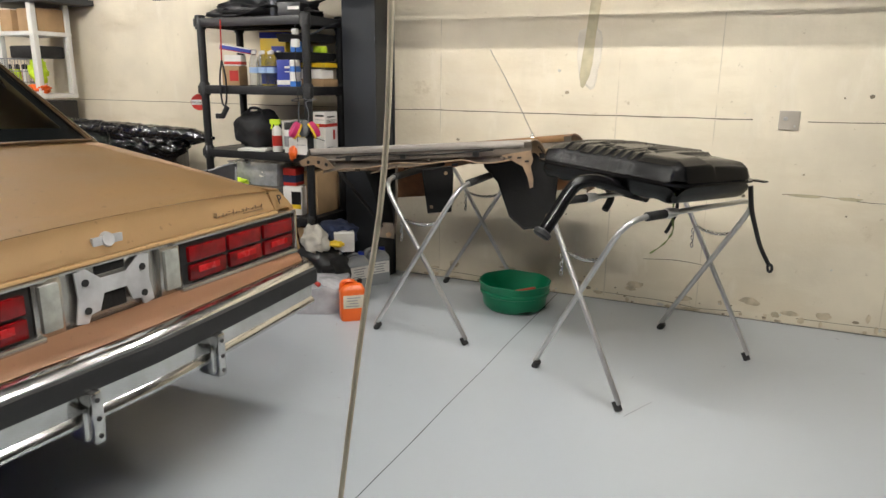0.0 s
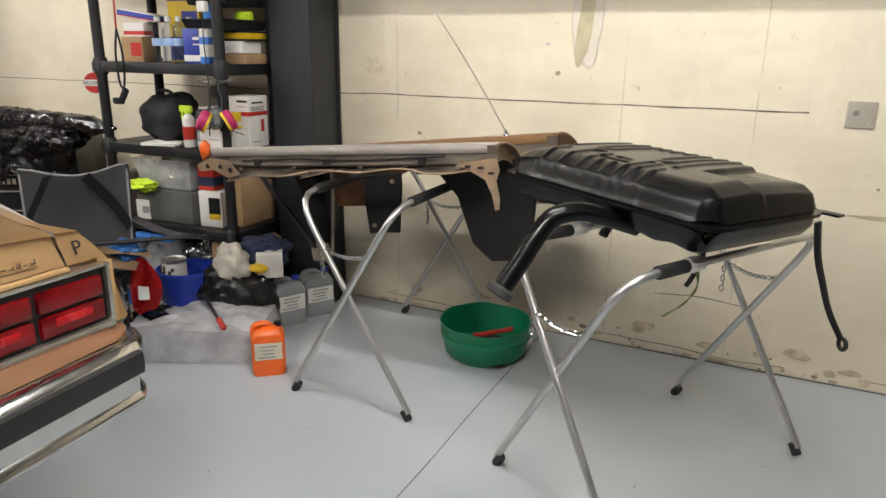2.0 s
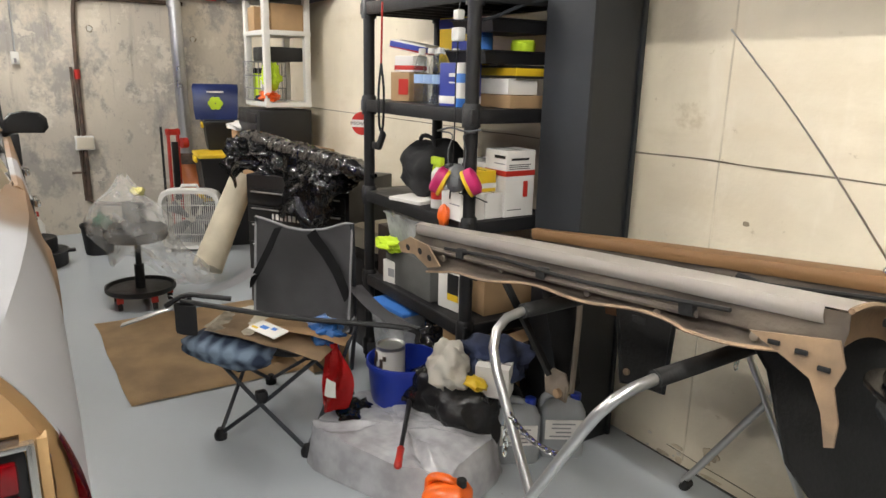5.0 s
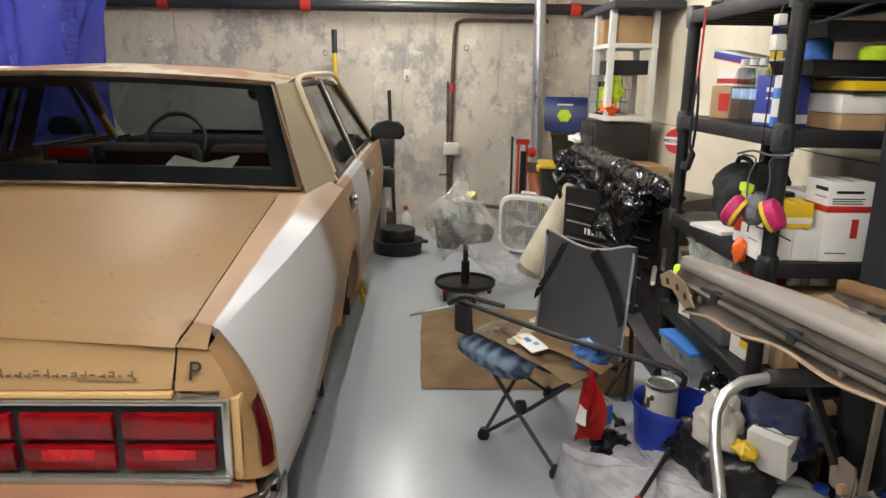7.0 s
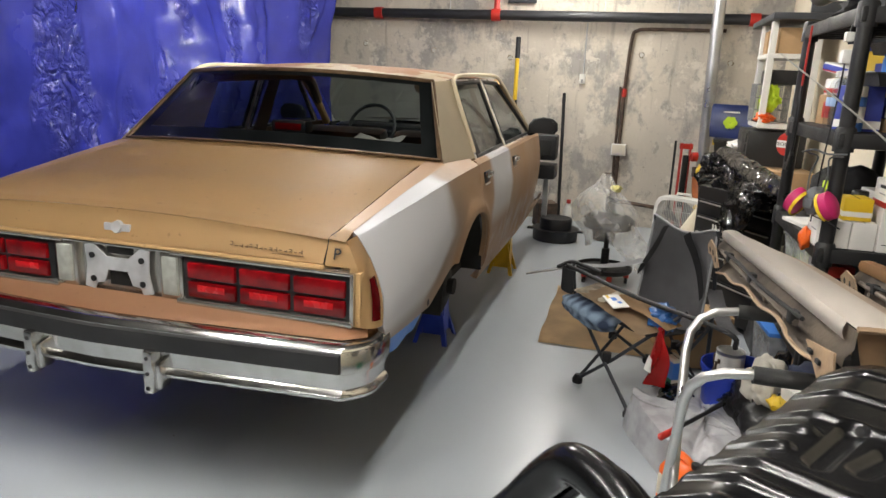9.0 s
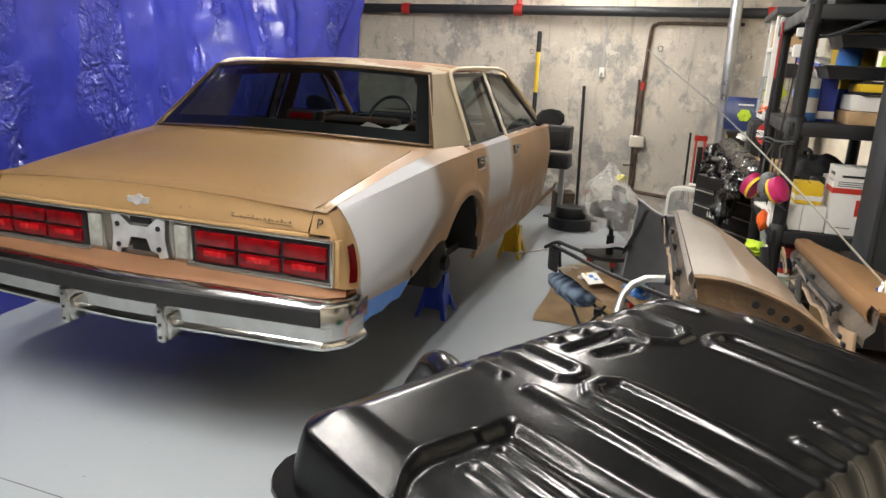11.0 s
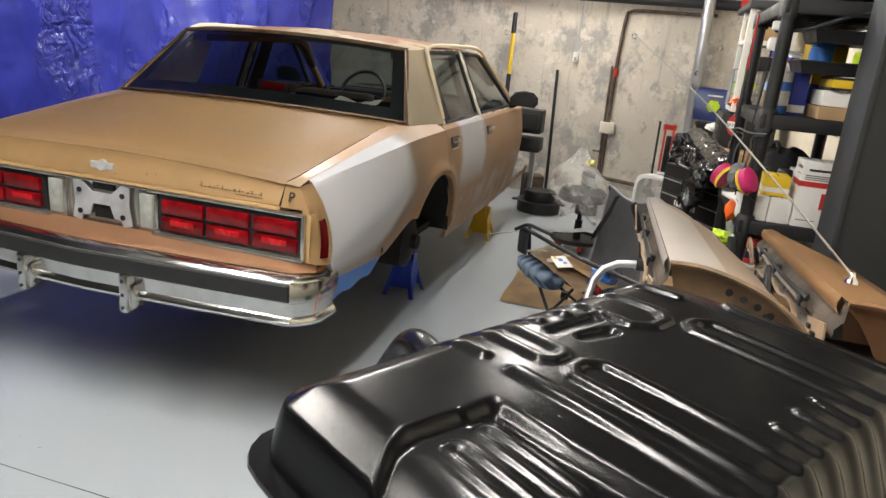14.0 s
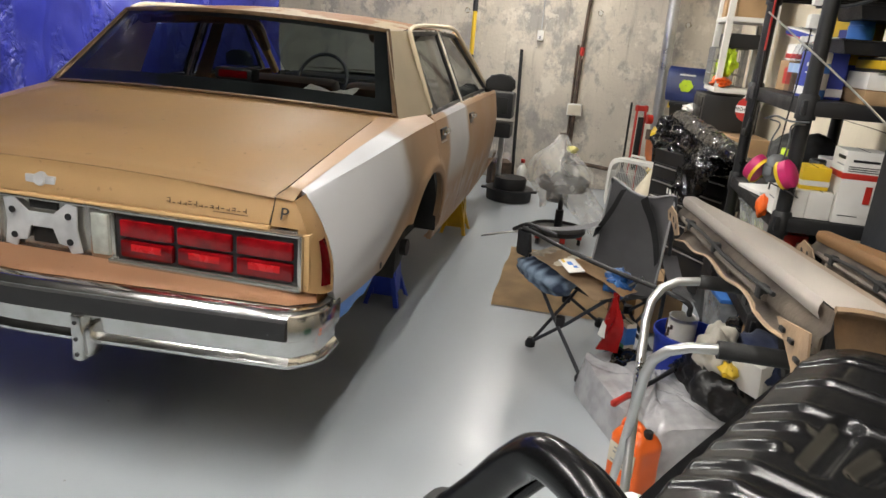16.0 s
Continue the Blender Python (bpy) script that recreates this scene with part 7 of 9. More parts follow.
carton("small_carton", "small white cartons leaning by the grey jugs", (-2.53, 3.83, 0.29), (0.13, 0.08, 0.13), 38, M_WHITEPAPER, tilt=(8, 0))
carton("cardboard_box", "open brown cardboard box behind the sack", (-2.85, 4.0, 0.0), (0.26, 0.22, 0.4), 12, M_CARD, True)


def bucket(name, label, c, r, h, material, rim=True):
    b = thing(name, label, "bucket", pose(*c))
    bm = lathed([(r * 0.8, 0.0), (r * 0.82, 0.004), (r, h), (r * 1.04, h), (r * 1.04, h - 0.02), (r * 1.0, h - 0.02)], 28, None, False)
    lathe(bm, [(0.001, 0.004), (r * 0.78, 0.006), (r * 0.96, h)], 28, None, False)
    part("pail", bm, material, b)
    part("bail", tubed([(r * 1.03 * math.cos(a), r * 1.03 * math.sin(a), h - 0.02 - 0.12 * abs(math.sin(a))) for a in [math.pi * k / 14 for k in range(15)]], 0.004, 6), M_STEEL, b)
    return b


bucket("blue_bucket", "blue plastic bucket holding a used paint tin", (-2.93, 3.66, 0), 0.15, 0.32, M_BLUE)
tin = thing("paint_tin", "white and brown paint tin standing in the bucket", "tin", pose(-2.99, 3.63, 0.2))
part("tin", lathed([(0.058, 0.0), (0.06, 0.004), (0.06, 0.16), (0.062, 0.165), (0.055, 0.167), (0.05, 0.16), (0.001, 0.158)], 24), M_STEEL, tin)
part("paper_label", lathed([(0.061, 0.015), (0.0612, 0.15)], 24, None, False), M_WHITEPAPER, tin)
lab = bm_new()
for k in range(9):
    a = 2.2 * k / 9 + 3.4
    box(lab, (0.0615 * math.cos(a), 0.0615 * math.sin(a), 0.07 + 0.025 * (k % 3)), (0.012, 0.012, 0.04 if k % 2 else 0.02), 0.002)
part("print", lab, M_RUST, tin)
bin_bag("black_bag", "shiny black bag on the floor by the chair", (-2.9, 3.42, 0.08), (0.13, 0.11, 0.1), 4.4)
hose = bm_new()
for k in range(4):
    tube(hose, [(0.1 * math.cos(a), 0.13 * math.sin(a), 0.03 + 0.045 * k) for a in [2 * math.pi * i / 20 for i in range(21)]], 0.02, 8, cap=False)
solid("coiled_hose", hose, M_RUBBER, "coiled black rubber hose beside the bucket", "hose", pose(-2.78, 3.9, 0.1, 20, 70, 30))


# ---- camping chair with its load, floor cardboard ----
bm = sheet(24, 20, lambda u, v: Vector((-4.87 + 1.19 * u + 0.015 * noise.noise(Vector((v * 3, 0, u))), 2.7 + 0.02 * (u - 0.5) + 1.0 * v + 0.02 * noise.noise(Vector((u * 3, 5, 0))), 0.006 + 0.008 * abs(noise.noise(Vector((u * 4, v * 4, 0)))))))
bmesh.ops.solidify(bm, geom=bm.faces[:], thickness=0.004)
solid("cardboard_sheet", bm, mat("worn_floor_cardboard", (0.52, 0.37, 0.21), 0.9, var=0.14, scale=5, bump=0.25, bscale=90), "flattened stained cardboard sheet on the floor", "cardboard")


def camp_chair():
    ch = thing("camp_chair", "grey mesh folding camp chair with armrests, loaded with papers", "chair", pose(-3.12, 3.28, 0))
    # feet, seat corners, arms, in local metres
    f = [Vector((-0.105, -0.305, 0)), Vector((0.19, -0.05, 0)), Vector((-0.5, 0.04, 0)), Vector((-0.18, 0.3, 0))]   # front-left, front-right, rear-left, rear-right
    s = [Vector((0.1, -0.3, 0.42)), Vector((0.3, 0.05, 0.42)), Vector((-0.42, -0.02, 0.4)), Vector((-0.1, 0.3, 0.4))]
    a = [Vector((-0.19, -0.43, 0.6)), Vector((0.4, 0.3, 0.53))]
    b = [Vector((-0.46, -0.01, 0.83)), Vector((-0.01, 0.245, 0.86))]
    fl, fr, rl, rr = f
    sfl, sfr, srl, srr = Vector((-0.17, -0.36, 0.43)), Vector((0.22, 0.02, 0.43)), Vector((-0.44, 0.0, 0.4)), Vector((-0.06, 0.28, 0.4))
    pairs = [(fl, sfr), (fr, sfl), (fl, srl), (rl, sfl), (fr, srr), (rr, sfr), (rl, srr), (rr, srl)]
    for p, q in pairs:
        part("leg_tube", tubed([p + Vector((0, 0, 0.02)), p.lerp(q, 0.5), q], 0.0085, 8), M_DARKGREYST, ch)
    for p in f:
        part("foot", lathed([(0.025, 0.0), (0.027, 0.02), (0.014, 0.045)], 12, Matrix.Translation(p)), M_BLACKPLASTIC, ch, "black plastic foot")
    for p, q in ((pairs[0], pairs[1]), (pairs[2], pairs[3]), (pairs[4], pairs[5]), (pairs[6], pairs[7])):
        c = (p[0] + p[1] + q[0] + q[1]) / 4
        part("joint_hub", boxed(c, (0.045, 0.045, 0.045), 0.012), M_BLACKPLASTIC, ch)
    # posts to the arms and the back
    part("arm_post", tubed([sfl, a[0] + Vector((0.03, 0.05, 0))], 0.0085, 8), M_DARKGREYST, ch)
    part("arm_post", tubed([sfr, a[1] + Vector((-0.16, -0.16, 0.02))], 0.0085, 8), M_DARKGREYST, ch)
    part("back_post", tubed([rl.lerp(srl, 0.4), srl, b[0]], 0.0095, 8), M_DARKGREYST, ch)
    part("back_post", tubed([rr.lerp(srr, 0.4), srr, b[1]], 0.0095, 8), M_DARKGREYST, ch)
    # back panel with a dipped upper edge
    def back(u, v):
        lo = srl.lerp(srr, u) + Vector((0.05, -0.06, -0.06))
        hi = b[0].lerp(b[1], u) - Vector((0, 0, 0.045 * max(0.0, math.sin(math.pi * u)) ** 1.5))
        sag = 0.05 * math.sin(math.pi * u) * math.sin(math.pi * min(1, v * 1.1))
        return lo.lerp(hi, v) + Vector((-0.5, 0.85, 0)) * sag * 0.8 + Vector((0, 0, 0.004 * noise.noise(Vector((u * 6, v * 6, 0)))))
    bm = sheet(18, 18, back)
    bmesh.ops.solidify(bm, geom=bm.faces[:], thickness=0.005)
    bk = part("backrest", bm, M_GREYFAB, ch, "dark grey mesh backrest")
    rim = bm_new()
    tube(rim, [back(0, 1 - i / 10) for i in range(10)] [::-1] + [back(i / 14, 1) for i in range(15)] + [back(1, 1 - i / 10) for i in range(1, 10)], 0.006, 6)
    part("piping", rim, M_LIGHTGREY, bk, "light grey piping")
    for u0, u1 in ((0.28, -0.02), (0.62, 1.02)):
        st = sheet(10, 1, lambda u, v: back(max(-0.02, min(1.02, u0 + (u1 - u0) * u + 0.09 * (v - 0.5))), 0.98 - 0.6 * u + 0.05 * (v - 0.5)) + Vector((0.012, -0.018, 0.004)))
        bmesh.ops.solidify(st, geom=st.faces[:], thickness=0.004)
        part("strap", st, M_BLACKCLOTH, bk, "black carrying strap")
    # armrests
    for k, (p, q) in enumerate(((a[0], b[0].lerp(srl, 0.55) + Vector((0, -0.02, 0))), (a[1], b[1].lerp(srr, 0.6)))):
        d = (q - p)
        n = Vector((-d.y, d.x, 0)).normalized()
        bm = sheet(12, 3, lambda u, v: p.lerp(q, u) + n * 0.07 * (v - 0.5) - Vector((0, 0, 0.03 * math.sin(math.pi * u))))
        bmesh.ops.solidify(bm, geom=bm.faces[:], thickness=0.008)
        part("armrest", bm, M_LIGHTGREY if k == 0 else M_GREYFAB, ch, "light grey armrest" if k == 0 else "")
    # folded front bar of the arms
    part("arm_bar", tubed(smooth_line([a[0] + Vector((0.03, 0.02, -0.01)), a[0].lerp(a[1], 0.5) + Vector((0, 0, -0.02)), a[1] + Vector((-0.02, -0.02, 0.0)), a[1] + Vector((0.0, 0.02, -0.06))], 5), 0.011, 8), M_BLACKPLASTIC, ch)
    # seat sling
    bm = sheet(14, 14, lambda u, v: sfl.lerp(sfr, u).lerp(srl.lerp(srr, u), v) - Vector((0, 0, 0.09 * math.sin(math.pi * u) * math.sin(math.pi * v) + 0.02)))
    bmesh.ops.solidify(bm, geom=bm.faces[:], thickness=0.005)
    part("seat", bm, M_BLACKCLOTH, ch)
    # cup-holder pouch
    part("cup_pouch", lathed([(0.045, -0.1), (0.05, -0.09), (0.05, 0.0), (0.044, 0.0), (0.042, -0.08)], 16, Matrix.Translation(a[0] + Vector((0.05, 0.03, -0.02))) @ Matrix.Rotation(radians(40), 4, "Z") @ Matrix.Diagonal((1.0, 0.3, 1.2, 1))), M_BLACKCLOTH, ch)


camp_chair()


def plaid_material():
    m = mat("blue_plaid", (0.1, 0.15, 0.22), 0.9, var=0.2, bump=0.3)
    n, l, b = nodes_of(m)
    tc = n.new("ShaderNodeTexCoord")
    sep = n.new("ShaderNodeSeparateXYZ")
    l.new(tc.outputs["Object"], sep.inputs[0])
    acc = None
    for k, f in ((0, 105.0), (1, 46.0), (2, 90.0)):
        mu = n.new("ShaderNodeMath")
        mu.operation = "MULTIPLY"
        mu.inputs[1].default_value = f
        l.new(sep.outputs[k], mu.inputs[0])
        si = n.new("ShaderNodeMath")
        si.operation = "SINE"
        l.new(mu.outputs[0], si.inputs[0])
        if acc is None:
            acc = si
        else:
            ad = n.new("ShaderNodeMath")
            l.new(acc.outputs[0], ad.inputs[0])
            l.new(si.outputs[0], ad.inputs[1])
            acc = ad
    r = n.new("ShaderNodeMapRange")
    r.inputs[1].default_value, r.inputs[2].default_value = -1.4, 1.6
    l.new(acc.outputs[0], r.inputs[0])
    mx = n.new("ShaderNodeMix")
    mx.data_type = "RGBA"
    mx.inputs[6].default_value, mx.inputs[7].default_value = (0.018, 0.03, 0.06, 1), (0.2, 0.27, 0.36, 1)
    l.new(r.outputs[0], mx.inputs[0])
    l.new(mx.outputs[2], b.inputs["Base Color"])
    return m


solid("plaid_shirt", lump((0, 0, 0), (0.2, 0.115, 0.062), 0.22, 1.4, 4, 3.3, None, 0.05), plaid_material(), "bundled blue plaid shirt hanging off the chair seat", "clothing", pose(-3.17, 3.02, 0.41, 0, 0, 35), smooth=60)
M_NEWSPRINT = mat("yellowed_newsprint", (0.5, 0.43, 0.33), 0.9, var=0.25, scale=24, bump=0.15)
M_BROWNSCRAP = mat("brown_backing_card", (0.36, 0.25, 0.15), 0.85, var=0.15, scale=9, bump=0.2)


def flat_sheet(name, label, category, size, material, m, wave, seed):
    """A limp sheet with a slight curl and an uneven edge."""
    def at(u, v):
        q = Vector((u * 3, v * 3, seed))
        return Vector((size[0] * (u - 0.5) + 0.008 * noise.noise(q), size[1] * (v - 0.5) * (1 + 0.08 * noise.noise(q * 2)), wave * math.sin(3 * u + seed) + 0.006 * noise.noise(q * 1.7)))
    bm = sheet(14, 8, at)
    bmesh.ops.solidify(bm, geom=bm.faces[:], thickness=0.003)
    solid(name, bm, material, label, category, m)


flat_sheet("cardboard_scrap", "brown backing card lying across the chair", "cardboard", (0.48, 0.19), M_BROWNSCRAP, pose(-3.04, 3.15, 0.482, 5, 5, 42), 0.012, 1.0)
flat_sheet("newspaper", "folded yellowed newspaper on the backing card", "newspaper", (0.3, 0.17), M_NEWSPRINT, pose(-3.11, 3.09, 0.497, 6, 4, 50), 0.008, 2.0)
flat_sheet("newspaper", "yellowed newspaper sheet under the chair arm", "newspaper", (0.22, 0.16), M_CREAMPAPER, pose(-3.17, 3.06, 0.508, 8, 2, 34), 0.006, 4.0)
flat_sheet("cardboard_scrap", "thin brown card sliding off the chair", "cardboard", (0.34, 0.1), M_CARD, pose(-2.97, 3.25, 0.5, 2, 9, 47), 0.01, 6.0)
pk = thing("paper_packet", "white paper packet with blue print on the cardboard", "packet", pose(-3.01, 3.12, 0.517, 5, 5, 24))
part("paper", boxed((0, 0, 0), (0.14, 0.075, 0.005), 0.002), M_WHITEPAPER, pk)
part("print", boxed((-0.02, 0, 0.003), (0.035, 0.022, 0.001)), M_BLUETAPE, pk)
part("print", boxed((0.02, 0.012, 0.003), (0.022, 0.018, 0.001)), M_BLUETAPE, pk)
part("print", boxed((-0.05, -0.02, 0.003), (0.03, 0.012, 0.001)), M_YELLOW, pk)


def red_bag():
    r = thing("snack_bag", "red foil bag hanging limp from the chair", "bag", pose(-2.88, 3.33, 0.47, 0, 0, 40))
    bm = sheet(10, 16, lambda u, v: Vector((0.13 * (u - 0.5) * (0.5 + 0.6 * math.sin(2.6 * v)) + 0.02 * math.sin(3 * v), -0.02 + 0.03 * math.sin(4 * u + 3 * v) * (0.3 + v) + 0.012 * math.sin(11 * u + 7 * v), -0.26 * v)))
    bmesh.ops.solidify(bm, geom=bm.faces[:], thickness=0.006)
    part("foil", bm, mat("red_foil", (0.7, 0.02, 0.02), 0.22, 0.2, var=0.2, bump=0.5, bscale=30, depth=0.01), r)
    bm = sheet(6, 6, lambda u, v: Vector((0.05 * (u - 0.5) + 0.015, -0.032 + 0.03 * math.sin(4 * (0.4 + 0.3 * u) + 3 * (0.5 + 0.3 * v)) * 0.9 - 0.02, -0.25 * (0.5 + 0.25 * v))))
    part("print", bm, M_WHITEPAPER, r)


red_bag()
solid("blue_carrier_bag", lump((0, 0, 0), (0.085, 0.06, 0.05), 0.4, 2.0, 4, 6.1, None, 0.25), mat("bright_blue_film", (0.02, 0.11, 0.35), 0.35, var=0.25, bump=0.4, bscale=30, depth=0.01),
      "crumpled bright blue plastic bag on the chair", "bag", pose(-2.97, 3.33, 0.48), smooth=60)
carton("detergent_box", "upright white and orange detergent bag beside the chair", (-3.0, 3.4, 0.0), (0.08, 0.05, 0.3), 30, M_CREAMPAPER, bands=((0.25, 0.12, M_YELLOW, 0), (0.8, 0.08, M_BLUETAPE, 0), (0.5, 0.1, M_GREEN, 1)))
bar = thing("bracket_bar", "bent steel bar with holes balanced on the chair arm", "bar", pose(-3.3, 2.84, 0.575))
part("bar", boxed((0, -0.1, -0.012), (0.035, 0.2, 0.006), 0.002, Matrix.Rotation(radians(-18), 4, "Z") @ Matrix.Rotation(radians(18), 4, "X")), M_STEEL, bar)
part("rod", tubed(smooth_line([(-0.02, -0.02, -0.01), (0.02, 0.05, 0.035), (0.06, 0.12, 0.03), (0.1, 0.2, 0.02)], 4), 0.01, 8), M_BLACKPLASTIC, bar)

# ---- far corner: fan, carpet roll, stool, tubs ----
def box_fan():
    f = thing("box_fan", "white plastic box fan standing on the floor", "fan", pose(-6.35, 3.6, 0, 0, 0, 62))
    w, h, d = 0.5, 0.5, 0.12
    bm = bm_new()
    n = 40

    def ring(k, y):
        out = []
        for i in range(n):
            a = 2 * math.pi * (i + 0.5) / n
            c, s = math.cos(a), math.sin(a)
            out.append(Vector((w / 2 * k * math.copysign(abs(c) ** 0.4, c), y, h / 2 + 0.02 + h / 2 * k * math.copysign(abs(s) ** 0.4, s))))
        return out
    rings(bm, [ring(0.86, -d / 2), ring(0.97, -d / 2), ring(1.0, -d / 2 + 0.02), ring(1.0, d / 2 - 0.02), ring(0.97, d / 2), ring(0.86, d / 2), ring(0.86, -d / 2)], cap=False)
    part("housing", bm, M_WHITEPL, f)
    for y in (-d / 2 + 0.004, d / 2 - 0.004):
        g = bm_new()
        for i in range(27):
            x = (i - 13) / 13 * w * 0.42
            tube(g, [(x, y, 0.045), (x, y, h - 0.005)], 0.0025, 4)
        for z in (0.15, 0.27, 0.39):
            tube(g, [(-w * 0.43, y, z), (w * 0.43, y, z)], 0.003, 4)
        part("grille", g, M_WHITEPL, f)
    for k in range(5):
        bl = bm_new()
        m = Matrix.Translation((0, 0, h / 2 + 0.02)) @ Matrix.Rotation(2 * math.pi * k / 5, 4, "Y")
        bl.faces.new([bl.verts.new(m @ Vector(p)) for p in ((0.03, -0.02, -0.02), (0.19, -0.03, -0.06), (0.2, 0.03, 0.07), (0.03, 0.02, 0.02))])
        bmesh.ops.solidify(bl, geom=bl.faces[:], thickness=0.003)
        part("blade", bl, M_LIGHTGREY, f)
    part("carry_handle", tubed([(-0.07, 0, h + 0.01), (-0.06, 0, h + 0.045), (0.06, 0, h + 0.045), (0.07, 0, h + 0.01)], 0.012, 8), M_WHITEPL, f)
    for sx in (-1, 1):
        part("foot", boxed((sx * 0.18, 0, 0.012), (0.05, 0.16, 0.024), 0.005), M_WHITEPL, f)


box_fan()
M_CARPET = mat("cream_carpet", (0.58, 0.52, 0.4), 0.95, var=0.1, bump=0.5, bscale=160)
rl = bm_new()
tube(rl, [(-5.42, 3.48, 0.1), (-5.54, 3.64, 0.36), (-5.68, 3.84, 0.68)], [0.105, 0.1, 0.095], 22)
tube(rl, [(-5.685, 3.845, 0.69), (-5.686, 3.848, 0.7)], [0.06, 0.05], 22)
solid("carpet_roll", rl, M_CARPET, "cream carpet roll leaning against the tool chest", "carpet")

def work_stool():
    s = thing("work_stool", "black rolling mechanic's stool under a clear plastic bag", "stool", pose(-5.15, 3.0, 0))
    part("tray", lathed([(0.02, 0.09), (0.2, 0.09), (0.21, 0.1), (0.21, 0.125), (0.2, 0.125), (0.19, 0.105), (0.02, 0.105)], 32), M_BLACKPLASTIC, s)
    for k in range(5):
        a = 2 * math.pi * k / 5 + 0.3
        c = part("caster", tubed([(0.17 * math.cos(a), 0.17 * math.sin(a) - 0.012, 0.026), (0.17 * math.cos(a), 0.17 * math.sin(a) + 0.012, 0.026)], 0.026, 12), M_RUBBER, s)
        part("fork", boxed((0.17 * math.cos(a), 0.17 * math.sin(a), 0.065), (0.03, 0.04, 0.04), 0.005), M_RED, c)
    part("column", tubed([(0, 0, 0.1), (0, 0, 0.26), (0, 0, 0.262), (0, 0, 0.42)], [0.03, 0.03, 0.018, 0.018], 14), M_BLACKPLASTIC, s)
    part("cushion", lathed([(0.02, 0.42), (0.17, 0.42), (0.185, 0.44), (0.185, 0.49), (0.16, 0.51), (0.01, 0.515)], 28), M_BLACKCLOTH, s)
    part("backrest", boxed((-0.1, 0.06, 0.57), (0.2, 0.06, 0.13), 0.03, Matrix.Rotation(0.4, 4, "Z")), M_BLACKCLOTH, s)
    def hood(u, v):
        """The bag: pinched at its peak, ballooning over the seat, its torn hem sweeping aside."""
        w = 2 * math.pi * u
        q = Vector((math.cos(w) * 1.6, math.sin(w) * 1.6, v * 3))
        hem = 0.62 + 0.14 * math.sin(w - 0.6) + 0.06 * math.sin(3 * w)
        r = 0.03 + 0.2 * sstep(0.0, 0.45, v) + 0.05 * sstep(0.55, 1.0, v)
        r *= 1 + 0.16 * noise.noise(q * 1.4) + 0.12 * (0.5 - abs(noise.noise(q * 3.2))) + 0.05 * math.sin(9 * w + 5 * v + 3 * noise.noise(q))
        return Vector((r * math.cos(w), r * math.sin(w) + 0.14 * sstep(0.55, 1, v) - 0.05 * (1 - v), 0.82 - hem * v + 0.05 * noise.noise(q * 2) * (1 - v)))
    bag = sheet(72, 34, hood)
    part("bag", bag, M_CLEARFILM, s, "crinkled clear plastic bag", smooth=60)
    part("yellow_tag", lump((0, 0.03, 0.72), (0.06, 0.04, 0.025), 0.4, 2, 3, 1.1), mat("pale_yellow_rag", (0.72, 0.66, 0.25), 0.8), s)


work_stool()
dp = thing("drain_pan", "black round oil drain pan with a smaller pan inside", "drain pan", pose(-6.42, 2.48, 0))
part("lower_pan", lathed([(0.18, 0.0), (0.21, 0.005), (0.215, 0.1), (0.225, 0.115), (0.2, 0.12), (0.15, 0.1)], 36), M_BLACKPLASTIC, dp)
part("upper_pan", lathed([(0.13, 0.1), (0.15, 0.11), (0.155, 0.2), (0.145, 0.215), (0.1, 0.205), (0.01, 0.2)], 36), M_BLACKPLASTIC, dp)
for s in (-1, 1):
    part("pan_handle", boxed((0.02, s * 0.235, 0.1), (0.06, 0.06, 0.02), 0.006), M_BLACKPLASTIC, dp)
bucket("black_bucket", "black bucket with a green cloth inside", (-6.62, 2.93, 0), 0.125, 0.24, M_BLACKPLASTIC)
solid("green_cloth", lump((0, 0, 0), (0.07, 0.06, 0.06), 0.4, 2, 3, 2.0), M_GREEN, "green cloth poking out of the bucket", "cloth", pose(-6.62, 2.96, 0.25))
bt = thing("white_bottle", "white plastic bottle with red cap on the floor", "bottle", pose(-7.07, 2.53, 0))
part("bottle", lathed([(0.05, 0.0), (0.055, 0.01), (0.055, 0.17), (0.03, 0.22), (0.02, 0.23), (0.02, 0.25)], 20), M_WHITEPL, bt)
part("cap", lathed([(0.023, 0.25), (0.023, 0.285), (0.015, 0.29)], 14), M_RED, bt)
carton("brown_case", "low brown case behind the drain pan", (-7.0, 2.3, 0), (0.25, 0.2, 0.26), 20, M_RUST)
po = tubed([(-7.24, 2.42, 0.0), (-7.37, 2.36, 1.36)], 0.017, 10)
solid("black_pole", po, M_BLACKPLASTIC, "thin black pole leaning on the end wall", "pole")
yp = thing("level_pole", "yellow pole with black ends leaning on the end wall", "pole", pose(0, 0, 0))
part("shaft", tubed([(-7.05, 1.9, 0.0), (-7.22, 1.865, 1.7)], 0.022, 10), M_YELLOW, yp)
part("grip", tubed([(-7.219, 1.866, 1.69), (-7.245, 1.86, 1.9)], 0.026, 10), M_BLACKPLASTIC, yp)
part("grip", tubed([(-7.145, 1.88, 0.95), (-7.176, 1.874, 1.27)], 0.024, 10), M_BLACKPLASTIC, yp)
ng = thing("nose_post", "dark support post standing before the stripped car nose", "post", pose(-6.5, 2.35, 0))
part("post", boxed((0, 0, 0.3), (0.05, 0.05, 0.6), 0.006), M_STEEL, ng)
part("base", boxed((0, 0, 0.01), (0.2, 0.16, 0.02), 0.004), M_YELLOWPAINT, ng)

